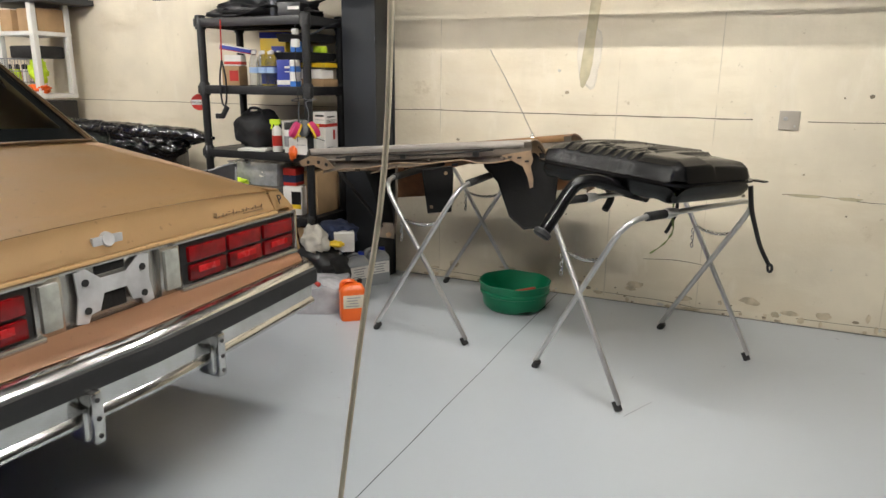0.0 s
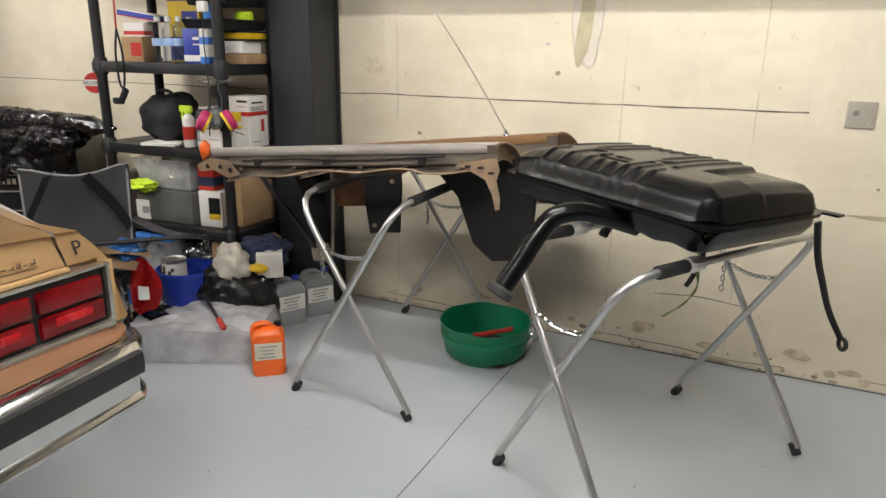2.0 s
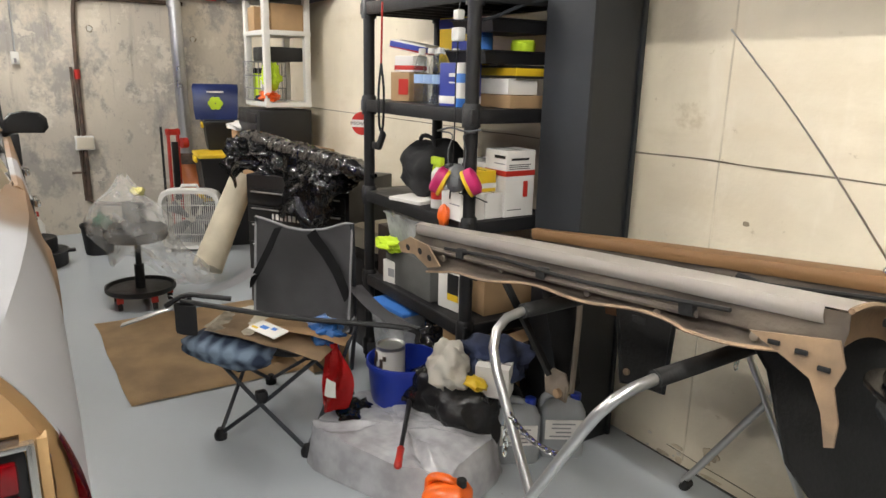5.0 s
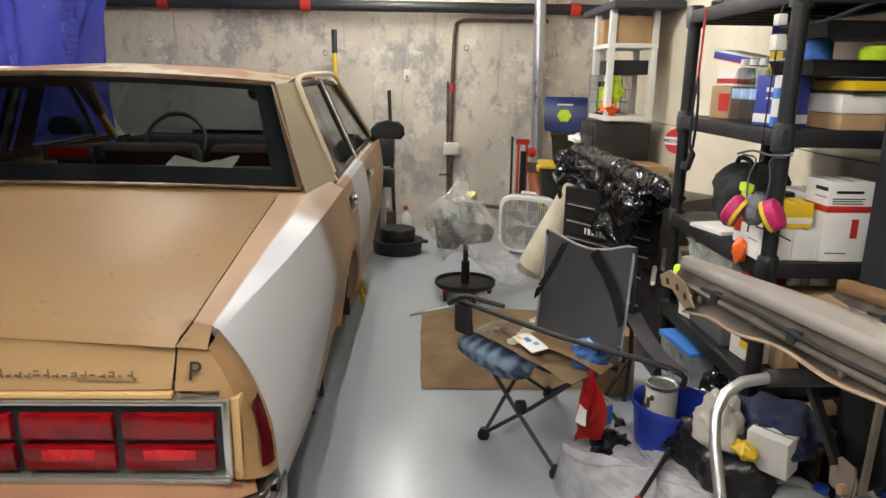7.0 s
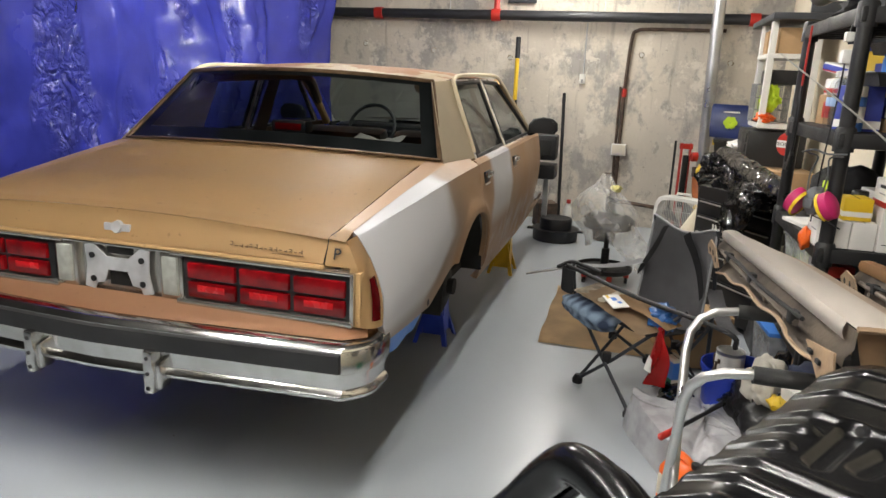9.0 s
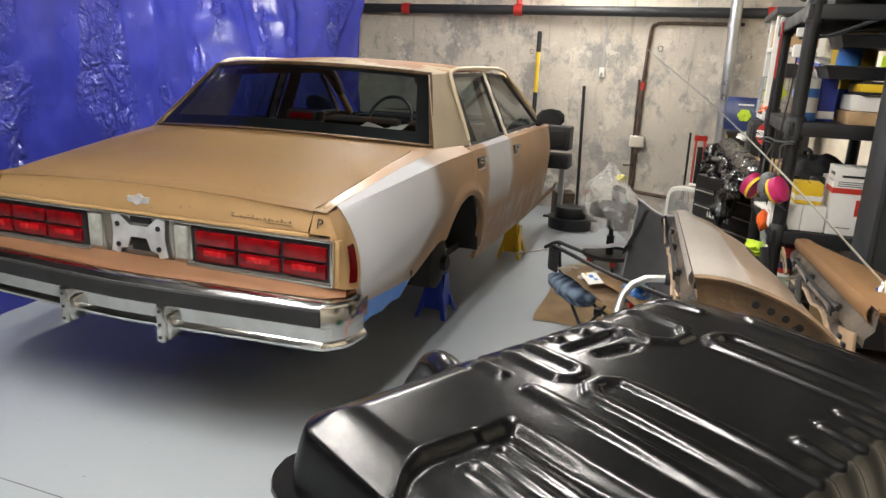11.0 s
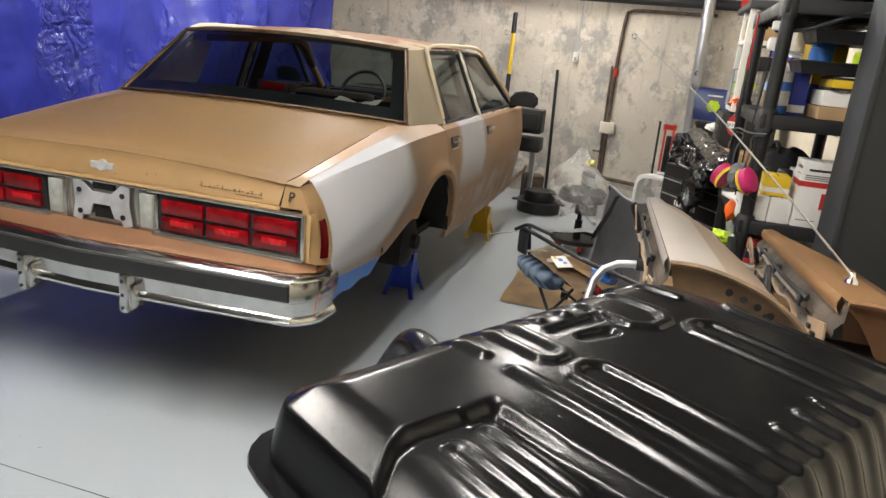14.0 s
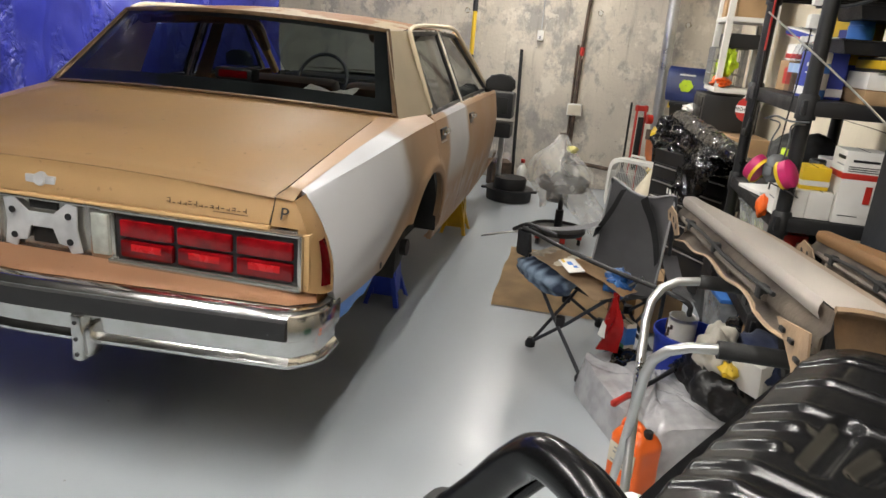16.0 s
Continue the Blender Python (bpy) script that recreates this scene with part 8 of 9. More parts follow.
rj = thing("floor_jack", "red trolley jack standing upright in the corner", "jack", pose(-6.85, 3.6, 0, 0, 0, 10))
for s in (-1, 1):
    part("side_rail", boxed((0, s * 0.04, 0.48), (0.05, 0.014, 0.96), 0.004), M_RED, rj)
part("handle", tubed([(0.02, -0.1, 0.02), (0.02, -0.105, 0.98)], 0.011, 8), M_BLACKPLASTIC, rj)
part("cross_bar", boxed((0, 0, 0.93), (0.04, 0.12, 0.05), 0.006), M_RED, rj)
part("lift_arm", boxed((0.03, 0, 0.6), (0.03, 0.05, 0.5), 0.006), M_BLACKPLASTIC, rj)
part("caster", tubed([(0.05, 0.05, 0.84), (0.05, 0.1, 0.84)], 0.045, 14), M_RED, rj)
part("wheel", tubed([(0.03, -0.07, 0.05), (0.03, 0.07, 0.05)], 0.05, 14), M_STEEL, rj)


def tote(name, label, c, s, yaw, lid):
    t = thing(name, label, "storage tote", pose(*c, 0, 0, yaw))
    w, d, h = s
    bm = bm_new()
    rings(bm, [[Vector((sx * w / 2 * k, sy * d / 2 * k, z)) for sx, sy in ((-1, -1), (1, -1), (1, 1), (-1, 1))] for k, z in ((0.86, 0.0), (0.98, h * 0.94), (1.02, h * 0.94), (1.02, h))])
    part("bin", bm, M_BLACKPLASTIC, t)
    part("lid", boxed((0, 0, h + 0.012), (w * 1.05, d * 1.05, 0.03), 0.01), lid, t, "snap-on lid")
    for sx in (-1, 1):
        part("latch", boxed((sx * w * 0.53, 0, h * 0.93), (0.02, d * 0.4, 0.05), 0.006), M_YELLOW, t, "yellow latch")
    return t


tote("storage_tote", "black storage tote with yellow latches in the corner stack", (-6.55, 3.98, 0.0), (0.5, 0.42, 0.4), 80, M_YELLOW)
tote("storage_tote", "black storage tote with yellow latches in the corner stack", (-6.5, 3.96, 0.43), (0.5, 0.42, 0.33), 84, M_YELLOW)
tote("storage_tote", "black storage tote stacked under a blue bag", (-6.75, 4.02, 0.79), (0.36, 0.34, 0.22), 80, M_BLACKPLASTIC)


def cool_bag():
    b = thing("shopping_bag", "blue insulated shopping bag with a green emblem on the totes", "bag", pose(-6.85, 3.98, 1.035, 0, 0, 72))
    bm = bm_new()
    rings(bm, [[Vector((sx * w, sy * d + 0.01 * math.sin(9 * z), z)) for sx, sy in ((-1, -1), (0, -1.15), (1, -1), (1, 1), (0, 1.15), (-1, 1))] for w, d, z in ((0.17, 0.09, 0.0), (0.18, 0.1, 0.06), (0.185, 0.09, 0.2), (0.19, 0.06, 0.27), (0.185, 0.03, 0.3))])
    part("bag", bm, mat("navy_bag", (0.008, 0.022, 0.12), 0.45, var=0.2, bump=0.3, bscale=20, depth=0.01), b, smooth=60)
    em = bm_new()
    for k in range(6):
        a = 2 * math.pi * k / 6
        lathe(em, [(0.001, 0.004), (0.026, 0.002), (0.028, 0.0)], 12, Matrix.Translation((0.0 + 0.035 * math.cos(a), -0.115, 0.14 + 0.03 * math.sin(a))) @ Matrix.Rotation(radians(90), 4, "X"))
    part("emblem", em, M_CHARTREUSE, b, "green emblem")
    part("print", boxed((0, -0.104, 0.235), (0.14, 0.002, 0.014)), M_WHITEPAPER, b)


cool_bag()


def white_rack():
    r = thing("white_rack", "white plastic rack holding boxes, crates and rags", "shelf", pose(-5.76, 4.16, 1.2))
    hx, hy, h = 0.21, 0.15, 0.76
    for sx in (-1, 1):
        for sy in (-1, 1):
            part("post", boxed((sx * hx, sy * hy, h / 2), (0.055, 0.045, h), 0.008), M_WHITEPL, r)
    for z in (0.02, 0.52):
        part("tier", boxed((0, 0, z), (2 * hx + 0.06, 2 * hy + 0.05, 0.035), 0.008), M_WHITEPL, r)
    wc = thing("wire_crate", "grey wire crate of bottles on the white rack", "crate", pose(-5.88, 4.1, 1.24))
    bm = bm_new()
    for i in range(9):
        for x, y in ((-0.13 + 0.0325 * i, -0.12), (-0.13 + 0.0325 * i, 0.12)):
            tube(bm, [(x, y, 0), (x, y, 0.28)], 0.0025, 4)
        for x in (-0.13, 0.13):
            tube(bm, [(x, -0.12 + 0.03 * i, 0), (x, -0.12 + 0.03 * i, 0.28)], 0.0025, 4)
    for z in (0.004, 0.09, 0.18, 0.28):
        tube(bm, [(-0.13, -0.12, z), (0.13, -0.12, z), (0.13, 0.12, z), (-0.13, 0.12, z), (-0.13, -0.12, z)], 0.004, 4)
    part("wire_mesh", bm, M_LIGHTGREY, wc)
    for k, mt in enumerate((M_CHARTREUSE, M_YELLOW, M_CHARTREUSE, M_RED, M_WHITEPL)):
        b = thing("spray_can", "yellow-green spray can standing in the crate", "can", pose(-5.98 + 0.05 * k, 4.06 + 0.03 * (k % 2), 1.246), group="crate cans")
        part("can", lathed([(0.026, 0), (0.026, 0.17), (0.018, 0.19)], 14), mt, b)
        part("cap", lathed([(0.019, 0.19), (0.019, 0.225), (0.01, 0.23)], 12), M_BLACKPLASTIC, b)
    carton("brown_box", "brown cardboard boxes on the white rack", (-5.9, 4.14, 1.738), (0.2, 0.26, 0.17), 0, M_CARD)
    carton("brown_box", "brown cardboard boxes on the white rack", (-5.66, 4.18, 1.738), (0.24, 0.26, 0.18), 0, M_CARD)
    solid("black_case", boxed((0, 0, 0.05), (0.3, 0.28, 0.1), 0.012), M_BLACKPLASTIC, "flat black case lying on the crate", "case", pose(-5.74, 4.16, 1.525))
    solid("yellow_rag", lump((0, 0, 0), (0.075, 0.06, 0.08), 0.5, 2, 4, 3.0, None, 0.2), M_CHARTREUSE, "yellow safety vest stuffed in the rack", "rag", pose(-5.62, 4.06, 1.42), smooth=60)
    solid("orange_rag", lump((0, 0, 0), (0.1, 0.06, 0.035), 0.5, 2, 4, 4.0, None, 0.2), M_ORANGE, "orange cloth lying on the rack", "rag", pose(-5.6, 4.04, 1.275), smooth=60)
    solid("navy_rag", lump((0, 0, 0), (0.09, 0.05, 0.025), 0.5, 2, 3, 5.0, None, 0.2), M_NAVY, "navy cloth lying on the rack", "rag", pose(-5.7, 4.03, 1.262), smooth=60)
    sb = thing("wall_shelf", "dark grey wall shelf board above the white rack", "shelf", pose(-5.82, 4.2, 1.98))
    part("board", boxed((0, 0, 0), (0.95, 0.48, 0.045), 0.006), M_DARKGREYST, sb)
    for x in (-0.4, 0.4):
        part("bracket", boxed((x, 0.12, 0.06), (0.03, 0.24, 0.09), 0.004), M_DARKGREYST, sb)


white_rack()


def tool_chest():
    t = thing("tool_chest", "black steel top tool chest under the white rack", "tool chest", pose(-5.8, 4.14, 0.92))
    part("case", boxed((0, 0, 0.13), (0.5, 0.4, 0.26), 0.008), M_BLACKTRIM, t)
    for k in range(3):
        d = part("drawer", boxed((-0.253, 0, 0.05 + 0.075 * k), (0.01, 0.36, 0.066), 0.003), M_BLACKTRIM, t)
        part("drawer_pull", boxed((-0.262, 0, 0.075 + 0.075 * k), (0.014, 0.34, 0.012), 0.003), M_STEEL, d, "bright drawer pull")
        e = part("drawer", boxed((-0.02, -0.203, 0.05 + 0.075 * k), (0.42, 0.01, 0.066), 0.003), M_BLACKTRIM, t)
    part("badge", boxed((-0.262, -0.1, 0.235), (0.004, 0.05, 0.02)), M_RED, t, "small red badge")
    carton("packing_box", "open cardboard box under the tool chest", (-5.55, 4.14, 0.6), (0.62, 0.46, 0.315), 4, M_CARD)
    carton("packing_box", "stacked cardboard box against the cream wall", (-5.6, 4.16, 0.0), (0.6, 0.46, 0.6), 0, M_CARD)
    carton("packing_box", "small cardboard box on the totes", (-6.25, 4.12, 0.805), (0.28, 0.26, 0.19), 12, M_CARD)
    solid("crumpled_paper", lump((0, 0, 0), (0.14, 0.07, 0.03), 0.5, 2, 3, 2.5, None, 0.2), M_WHITEPAPER, "crumpled white paper on the boxes", "paper", pose(-6.12, 3.95, 1.03), smooth=60)


tool_chest()


def roller_cabinet():
    c = thing("roller_cabinet", "black roller tool cabinet with bright drawer pulls and stickers", "tool cabinet", pose(-4.52, 3.97, 0, 0, 0, 33))
    W, D, H = 0.72, 0.5, 0.86
    part("case", boxed((0, 0, 0.06 + (H - 0.06) / 2), (W, D, H - 0.06), 0.01), M_BLACKTRIM, c)
    z = 0.1
    for k, h in enumerate((0.2, 0.16, 0.12, 0.1, 0.1)):
        d = part("drawer", boxed((0, -D / 2 - 0.006, z + h / 2), (W - 0.05, 0.014, h - 0.012), 0.004), M_BLACKTRIM, c)
        part("drawer_pull", boxed((0, -D / 2 - 0.02, z + h - 0.02), (W - 0.1, 0.014, 0.008), 0.003), M_STEEL, d, "bright drawer pull")
        z += h
    z = 0.1
    for k, h in enumerate((0.2, 0.16, 0.12, 0.1, 0.1)):
        d = part("side_drawer", boxed((-W / 2 - 0.004, 0, z + h / 2), (0.01, D - 0.06, h - 0.02), 0.003), M_BLACKTRIM, c)
        z += h
    st = bm_new()
    for k in range(8):
        box(st, (-0.16 + 0.03 * k, -D / 2 - 0.0145, 0.62), (0.02 if k % 3 else 0.012, 0.002, 0.035))
    part("sticker", st, M_WHITEPAPER, c, "white lettered sticker")
    for sx in (-1, 1):
        for sy in (-1, 1):
            part("caster", tubed([(sx * 0.3 - 0.02, sy * 0.19, 0.035), (sx * 0.3 + 0.02, sy * 0.19, 0.035)], 0.035, 14), M_RUBBER, c)


roller_cabinet()


def wrapped_panel():
    """A long part wrapped in black film lying across the cabinet and the boxes."""
    w = thing("wrapped_parts", "long car parts wrapped in shiny black bin film on the cabinet", "wrapped parcel", pose(-4.6, 3.84, 0.9))

    def roll(u, v):
        x = -0.74 + 1.72 * u
        a = 2 * math.pi * v
        q = Vector((x * 4, math.cos(a) * 1.3, math.sin(a) * 1.3))
        r = 0.056 * (1 + 0.12 * noise.noise(q * 1.5) + 0.25 * (0.4 - abs(noise.noise(q * 3))) + 0.1 * noise.noise(q * 8)) * min(1, 8 * min(u, 1 - u) + 0.2)
        return Vector((x, -0.1 + 0.14 * u + r * 1.1 * math.cos(a), 0.13 - 0.06 * u + r * math.sin(a)))
    part("roll", sheet(140, 26, roll), M_BLACKBAG, w, smooth=70)

    def drape(u, v):
        x = -0.72 + 1.5 * u
        q = Vector((x * 5, v * 4, 1.0))
        fall = 0.15 + 0.2 * max(0.0, noise.noise(Vector((x * 3.6, 7, 0)))) + 0.16 * math.exp(-((u - 0.12) / 0.1) ** 2) + 0.2 * math.exp(-((u - 0.6) / 0.09) ** 2) + 0.3 * math.exp(-((u - 0.86) / 0.12) ** 2)
        return Vector((x + 0.04 * noise.noise(q), -0.15 - 0.1 * v ** 0.5 - 0.05 * noise.noise(q * 1.4) + 0.14 * u + 0.03 * math.sin(24 * u) * v, 0.13 - 0.07 * u - fall * v + 0.03 * noise.noise(q * 2)))
    bm = sheet(100, 22, drape)
    bmesh.ops.solidify(bm, geom=bm.faces[:], thickness=0.003)
    part("loose_film", bm, M_BLACKBAG, w, smooth=70)
    part("tied_end", lump((-0.62, -0.12, 0.03), (0.12, 0.1, 0.09), 0.4, 2, 5, 2.2, None, 0.35), M_BLACKBAG, w, smooth=70)
    part("tied_end", lump((0.6, 0.0, 0.0), (0.13, 0.1, 0.06), 0.4, 2, 5, 5.2, None, 0.35), M_BLACKBAG, w, smooth=70)


wrapped_panel()
solid("black_crate", boxed((0, 0, 0.25), (0.5, 0.42, 0.5), 0.02), M_BLACKPLASTIC, "black bin standing between cabinet and shelving", "bin", pose(-4.0, 4.1, 0))
carton("white_carton", "white carton lying on the black bin", (-4.0, 4.12, 0.502), (0.3, 0.25, 0.12), 8, M_CREAMPAPER)
solid("white_pipe", tubed([(-4.1, 3.95, 0.515), (-3.8, 3.84, 0.515)], 0.012, 8), M_WHITEPL, "white plastic tube lying across the bin", "tube")
# shoes and clutter behind the chair
sh = thing("shoe", "off-white canvas shoe on the cardboard", "shoe", pose(-4.3, 3.42, 0.012, 0, 0, 30))
part("upper", lump((0, 0, 0.05), (0.13, 0.05, 0.055), 0.3, 1.5, 4, 1.0, 0.012), M_WHITECLOTH, sh)
part("sole", boxed((0, 0, 0.012), (0.27, 0.09, 0.024), 0.01), M_CREAMPAPER, sh)
sh2 = copy_thing(sh, pose(-4.42, 3.5, 0.012, 0, 0, 75))
solid("black_glove", lump((0, 0, 0), (0.1, 0.07, 0.04), 0.5, 2, 3, 6.0, -0.03, 0.2), M_BLACKCLOTH, "black glove dropped on the floor", "glove", pose(-4.2, 3.5, 0.05), smooth=60)
carton("parts_box", "small brown parts box behind the chair", (-4.0, 3.42, 0.01), (0.26, 0.18, 0.16), 15, M_CARD, True)
carton("parts_box", "small brown parts box behind the chair", (-3.72, 3.62, 0.01), (0.22, 0.2, 0.3), 5, M_CARD)


# ---- black shelving unit and what it holds ----
SX0, SX1, SY0, SY1 = -3.66, -2.8, 3.87, 4.26
TIERS = (0.1, 0.47, 0.9, 1.335, 1.775)


def black_shelf():
    sh = thing("shelving_unit", "black plastic five-tier shelving unit crowded with boxes and cans", "shelf", pose((SX0 + SX1) / 2, (SY0 + SY1) / 2, 0))
    hx, hy = (SX1 - SX0) / 2, (SY1 - SY0) / 2
    for x in (-hx, hx):
        for y in (-hy, hy):
            part("post", lathed([(0.027, 0.0), (0.027, 1.76)], 14, Matrix.Translation((x, y, 0))), M_BLACKPLASTIC, sh)
    for z in TIERS:
        s = bm_new()
        box(s, (0, 0, z - 0.012), (2 * hx + 0.05, 2 * hy + 0.05, 0.02), 0.004)
        tier = part("tier", s, M_BLACKPLASTIC, sh)
        for y in (-hy, hy):
            part("rim", boxed((0, y * 1.09, z - 0.028), (2 * hx + 0.08, 0.02, 0.056), 0.008), M_BLACKPLASTIC, tier)
        for x in (-hx, hx):
            part("rim", boxed((x * 1.045, 0, z - 0.028), (0.02, 2 * hy + 0.055, 0.056), 0.008), M_BLACKPLASTIC, tier)
        for k in range(7):
            part("rib", boxed((-hx + 2 * hx * (k + 0.5) / 7, 0, z - 0.037), (0.012, 2 * hy, 0.03), 0.002), M_BLACKPLASTIC, tier)
        for x in (-hx, hx):
            for y in (-hy, hy):
                part("socket", lathed([(0.036, z - 0.07), (0.036, z + 0.012), (0.03, z + 0.02)], 14, Matrix.Translation((x, y, 0)), False), M_BLACKPLASTIC, tier)


black_shelf()


def spray(name, label, c, body, cap, h=0.2, r=0.03, trigger=False, band=None):
    s = thing(name, label, "spray bottle" if trigger else "spray can", pose(*c))
    part("body", lathed([(r * 0.95, 0), (r, 0.006), (r, h * 0.72), (r * 0.9, h * 0.78), (r * 0.45, h * 0.86), (r * 0.42, h * 0.9)], 20), body, s)
    if trigger:
        part("trigger_head", boxed((-0.012, 0, h), (0.08, 0.024, 0.035), 0.008), cap, s)
        part("trigger", tubed([(-0.035, 0, h - 0.01), (-0.045, 0, h - 0.05)], 0.006, 6), cap, s)
        part("collar", lathed([(r * 0.5, h * 0.88), (r * 0.5, h * 0.97)], 14), cap, s)
    else:
        part("cap", lathed([(r * 0.95, h * 0.76), (r * 0.95, h * 0.97), (r * 0.8, h)], 18), cap, s)
    if band:
        part("band", lathed([(r * 1.01, h * 0.2), (r * 1.01, h * 0.55)], 20, None, False), band, s)
    return s


# second tier from the top
M_BLUEPRINT = mat("blue_print_card", (0.03, 0.05, 0.32), 0.5, var=0.1)
M_LABELBLUE = mat("pale_blue_label", (0.35, 0.5, 0.75), 0.5, var=0.1)
Z = TIERS[3]
carton("blade_box", "red and brown carton with white print", (-3.5, 4.0, Z), (0.13, 0.12, 0.13), 12, M_CARD, bands=((0.5, 0.07, M_RED, 1),))
carton("glove_box", "white carton with red print", (-3.49, 4.0, Z + 0.133), (0.12, 0.09, 0.07), 16, M_WHITEPAPER, bands=((0.25, 0.02, M_RED, 0),))
carton("foil_box", "slim white and navy carton tipped on the stack", (-3.48, 4.02, Z + 0.222), (0.21, 0.13, 0.04), 20, M_WHITEPAPER, bands=((0.5, 0.026, M_BLUEPRINT, 0), (0.2, 0.008, M_RED, 0)), tilt=(0, 9))
carton("yellow_box", "yellow and navy carton behind the water bottles", (-3.2, 4.1, Z + 0.0), (0.2, 0.12, 0.36), 6, M_YELLOW, bands=((0.93, 0.04, M_BLUEPRINT, 0), (0.66, 0.05, M_BLUEPRINT, 1), (0.2, 0.12, M_BLUEPRINT, 0)))


def water_bottle(x, y):
    b = thing("water_bottle", "clear empty plastic water bottle", "bottle", pose(x, y, Z), group="water bottles")
    part("bottle", lathed([(0.03, 0.0), (0.034, 0.006), (0.034, 0.03), (0.031, 0.036), (0.034, 0.042), (0.034, 0.066), (0.031, 0.072), (0.034, 0.078), (0.034, 0.102), (0.031, 0.108), (0.034, 0.114), (0.034, 0.15), (0.025, 0.185), (0.013, 0.205), (0.013, 0.222)], 18), M_CLEARPL, b)
    part("cap", lathed([(0.0155, 0.208), (0.0155, 0.228), (0.011, 0.231)], 12), M_WHITEPL, b)
    part("wrap_label", lathed([(0.0345, 0.085), (0.0345, 0.122)], 18, None, False), M_LABELBLUE, b)


for k in range(3):
    for j in range(2):
        water_bottle(-3.27 + 0.075 * k, 3.93 + 0.075 * j)
carton("blue_carton", "blue carton with slanting white print", (-3.0, 3.95, Z), (0.12, 0.12, 0.17), 14, M_BLUEPRINT, bands=((0.15, 0.03, M_WHITEPAPER, 0), (0.72, 0.014, M_WHITEPAPER, 1), (0.55, 0.006, M_WHITEPAPER, 1)))
carton("tan_tray", "brown carton tray holding white cards", (-2.92, 4.13, Z), (0.17, 0.26, 0.05), 90, M_CARD)
carton("white_box", "plain white carton on the tray", (-2.93, 4.13, Z + 0.052), (0.15, 0.22, 0.06), 90, M_WHITEPAPER)
carton("pad_box", "yellow and black carton of sanding pads", (-2.92, 4.15, Z + 0.115), (0.15, 0.24, 0.05), 90, M_BLACKTRIM, bands=((0.5, 0.03, M_YELLOW, 0),))
for z, y, w in ((0.17, 4.12, 0.34), (0.29, 4.14, 0.32)):
    tr = thing("black_tray", "shallow black plastic tray of small parts", "tray", pose(-2.98, y, Z + z))
    bm = bm_new()
    rings(bm, [[Vector((sx * 0.14 * k, sy * w / 2 * k, zz)) for sx, sy in ((-1, -1), (1, -1), (1, 1), (-1, 1))] for k, zz in ((0.9, 0.0), (1.0, 0.045), (1.05, 0.046), (1.05, 0.05), (0.97, 0.05), (0.88, 0.006))])
    part("tray", bm, M_BLACKPLASTIC, tr)
    part("divider", boxed((0, 0, 0.025), (0.004, w * 0.85, 0.035)), M_BLACKPLASTIC, tr)
spray("blue_tape", "roll of blue masking tape on the tray", (-3.0, 4.05, Z + 0.222), M_BLUETAPE, M_BLUETAPE, 0.07, 0.045)
spray("green_tape", "roll of green masking tape on the tray", (-2.92, 4.2, Z + 0.222), M_CHARTREUSE, M_CHARTREUSE, 0.045, 0.05)
spray("blue_bottle", "clear bottle of blue fluid with a round label", (-2.93, 3.92, Z), M_BLUETAPE, M_WHITEPL, 0.17, 0.035, band=M_WHITEPAPER)
ad = thing("power_adaptor", "white plug adaptors hanging on a cable", "adaptor", pose(-2.86, 3.84, Z + 0.27))
part("adaptor", boxed((0, 0, 0), (0.05, 0.035, 0.05), 0.008), M_WHITEPL, ad)
part("adaptor", boxed((0, 0, 0.07), (0.036, 0.03, 0.035), 0.006), M_WHITEPL, ad)
part("cable", tubed(smooth_line([(0, 0, 0.09), (0, 0.01, 0.13), (-0.01, 0.02, 0.165)], 4), 0.004, 6), M_BLACKPLASTIC, ad)
part("cable", tubed(smooth_line([(0.0, 0.0, 0.05), (0.06, 0.1, 0.06), (0.08, 0.25, 0.12), (0.1, 0.42, 0.16)], 5), 0.007, 6), M_DARKGREYST, ad)
part("cable", tubed(smooth_line([(0, 0, -0.02), (-0.01, 0.0, -0.15), (0.02, -0.02, -0.4), (0.0, -0.02, -0.62)], 5), 0.003, 6), M_BLACKPLASTIC, ad)

# third tier
Z = TIERS[2]
tb = thing("tool_bag", "black canvas tool bag with handle strap", "bag", pose(-3.36, 4.06, Z))
part("bag", lump((0, 0, 0.12), (0.17, 0.14, 0.14), 0.25, 1.5, 4, 3.0, 0.0, 0.1), M_BLACKCLOTH, tb, smooth=60)
part("handle", tubed(smooth_line([(-0.06, -0.05, 0.22), (-0.03, -0.05, 0.28), (0.05, -0.04, 0.27), (0.08, -0.05, 0.2)], 4), 0.01, 8), M_BLACKCLOTH, tb)
spray("trigger_spray", "white trigger spray bottle with yellow-green head", (-3.1, 3.92, Z), M_WHITEPL, M_CHARTREUSE, 0.2, 0.033, True, M_RED)
spray("aerosol_can", "white aerosol can with black cap", (-3.0, 3.92, Z), M_WHITEPL, M_BLACKTRIM, 0.2, 0.033, False, M_LIGHTGREY)
spray("aerosol_can", "white aerosol can with black cap", (-3.02, 4.02, Z), M_WHITEPL, M_BLACKTRIM, 0.2, 0.033, False, M_RED)
ab = carton("abrasive_box", "tall white carton with red band and printed bars", (-2.86, 4.115, Z), (0.14, 0.15, 0.27), 0, M_WHITEPAPER, bands=((0.66, 0.022, M_RED, 0), (0.9, 0.012, M_BLACKTRIM, 1), (0.8, 0.004, M_LIGHTGREY, 1)))
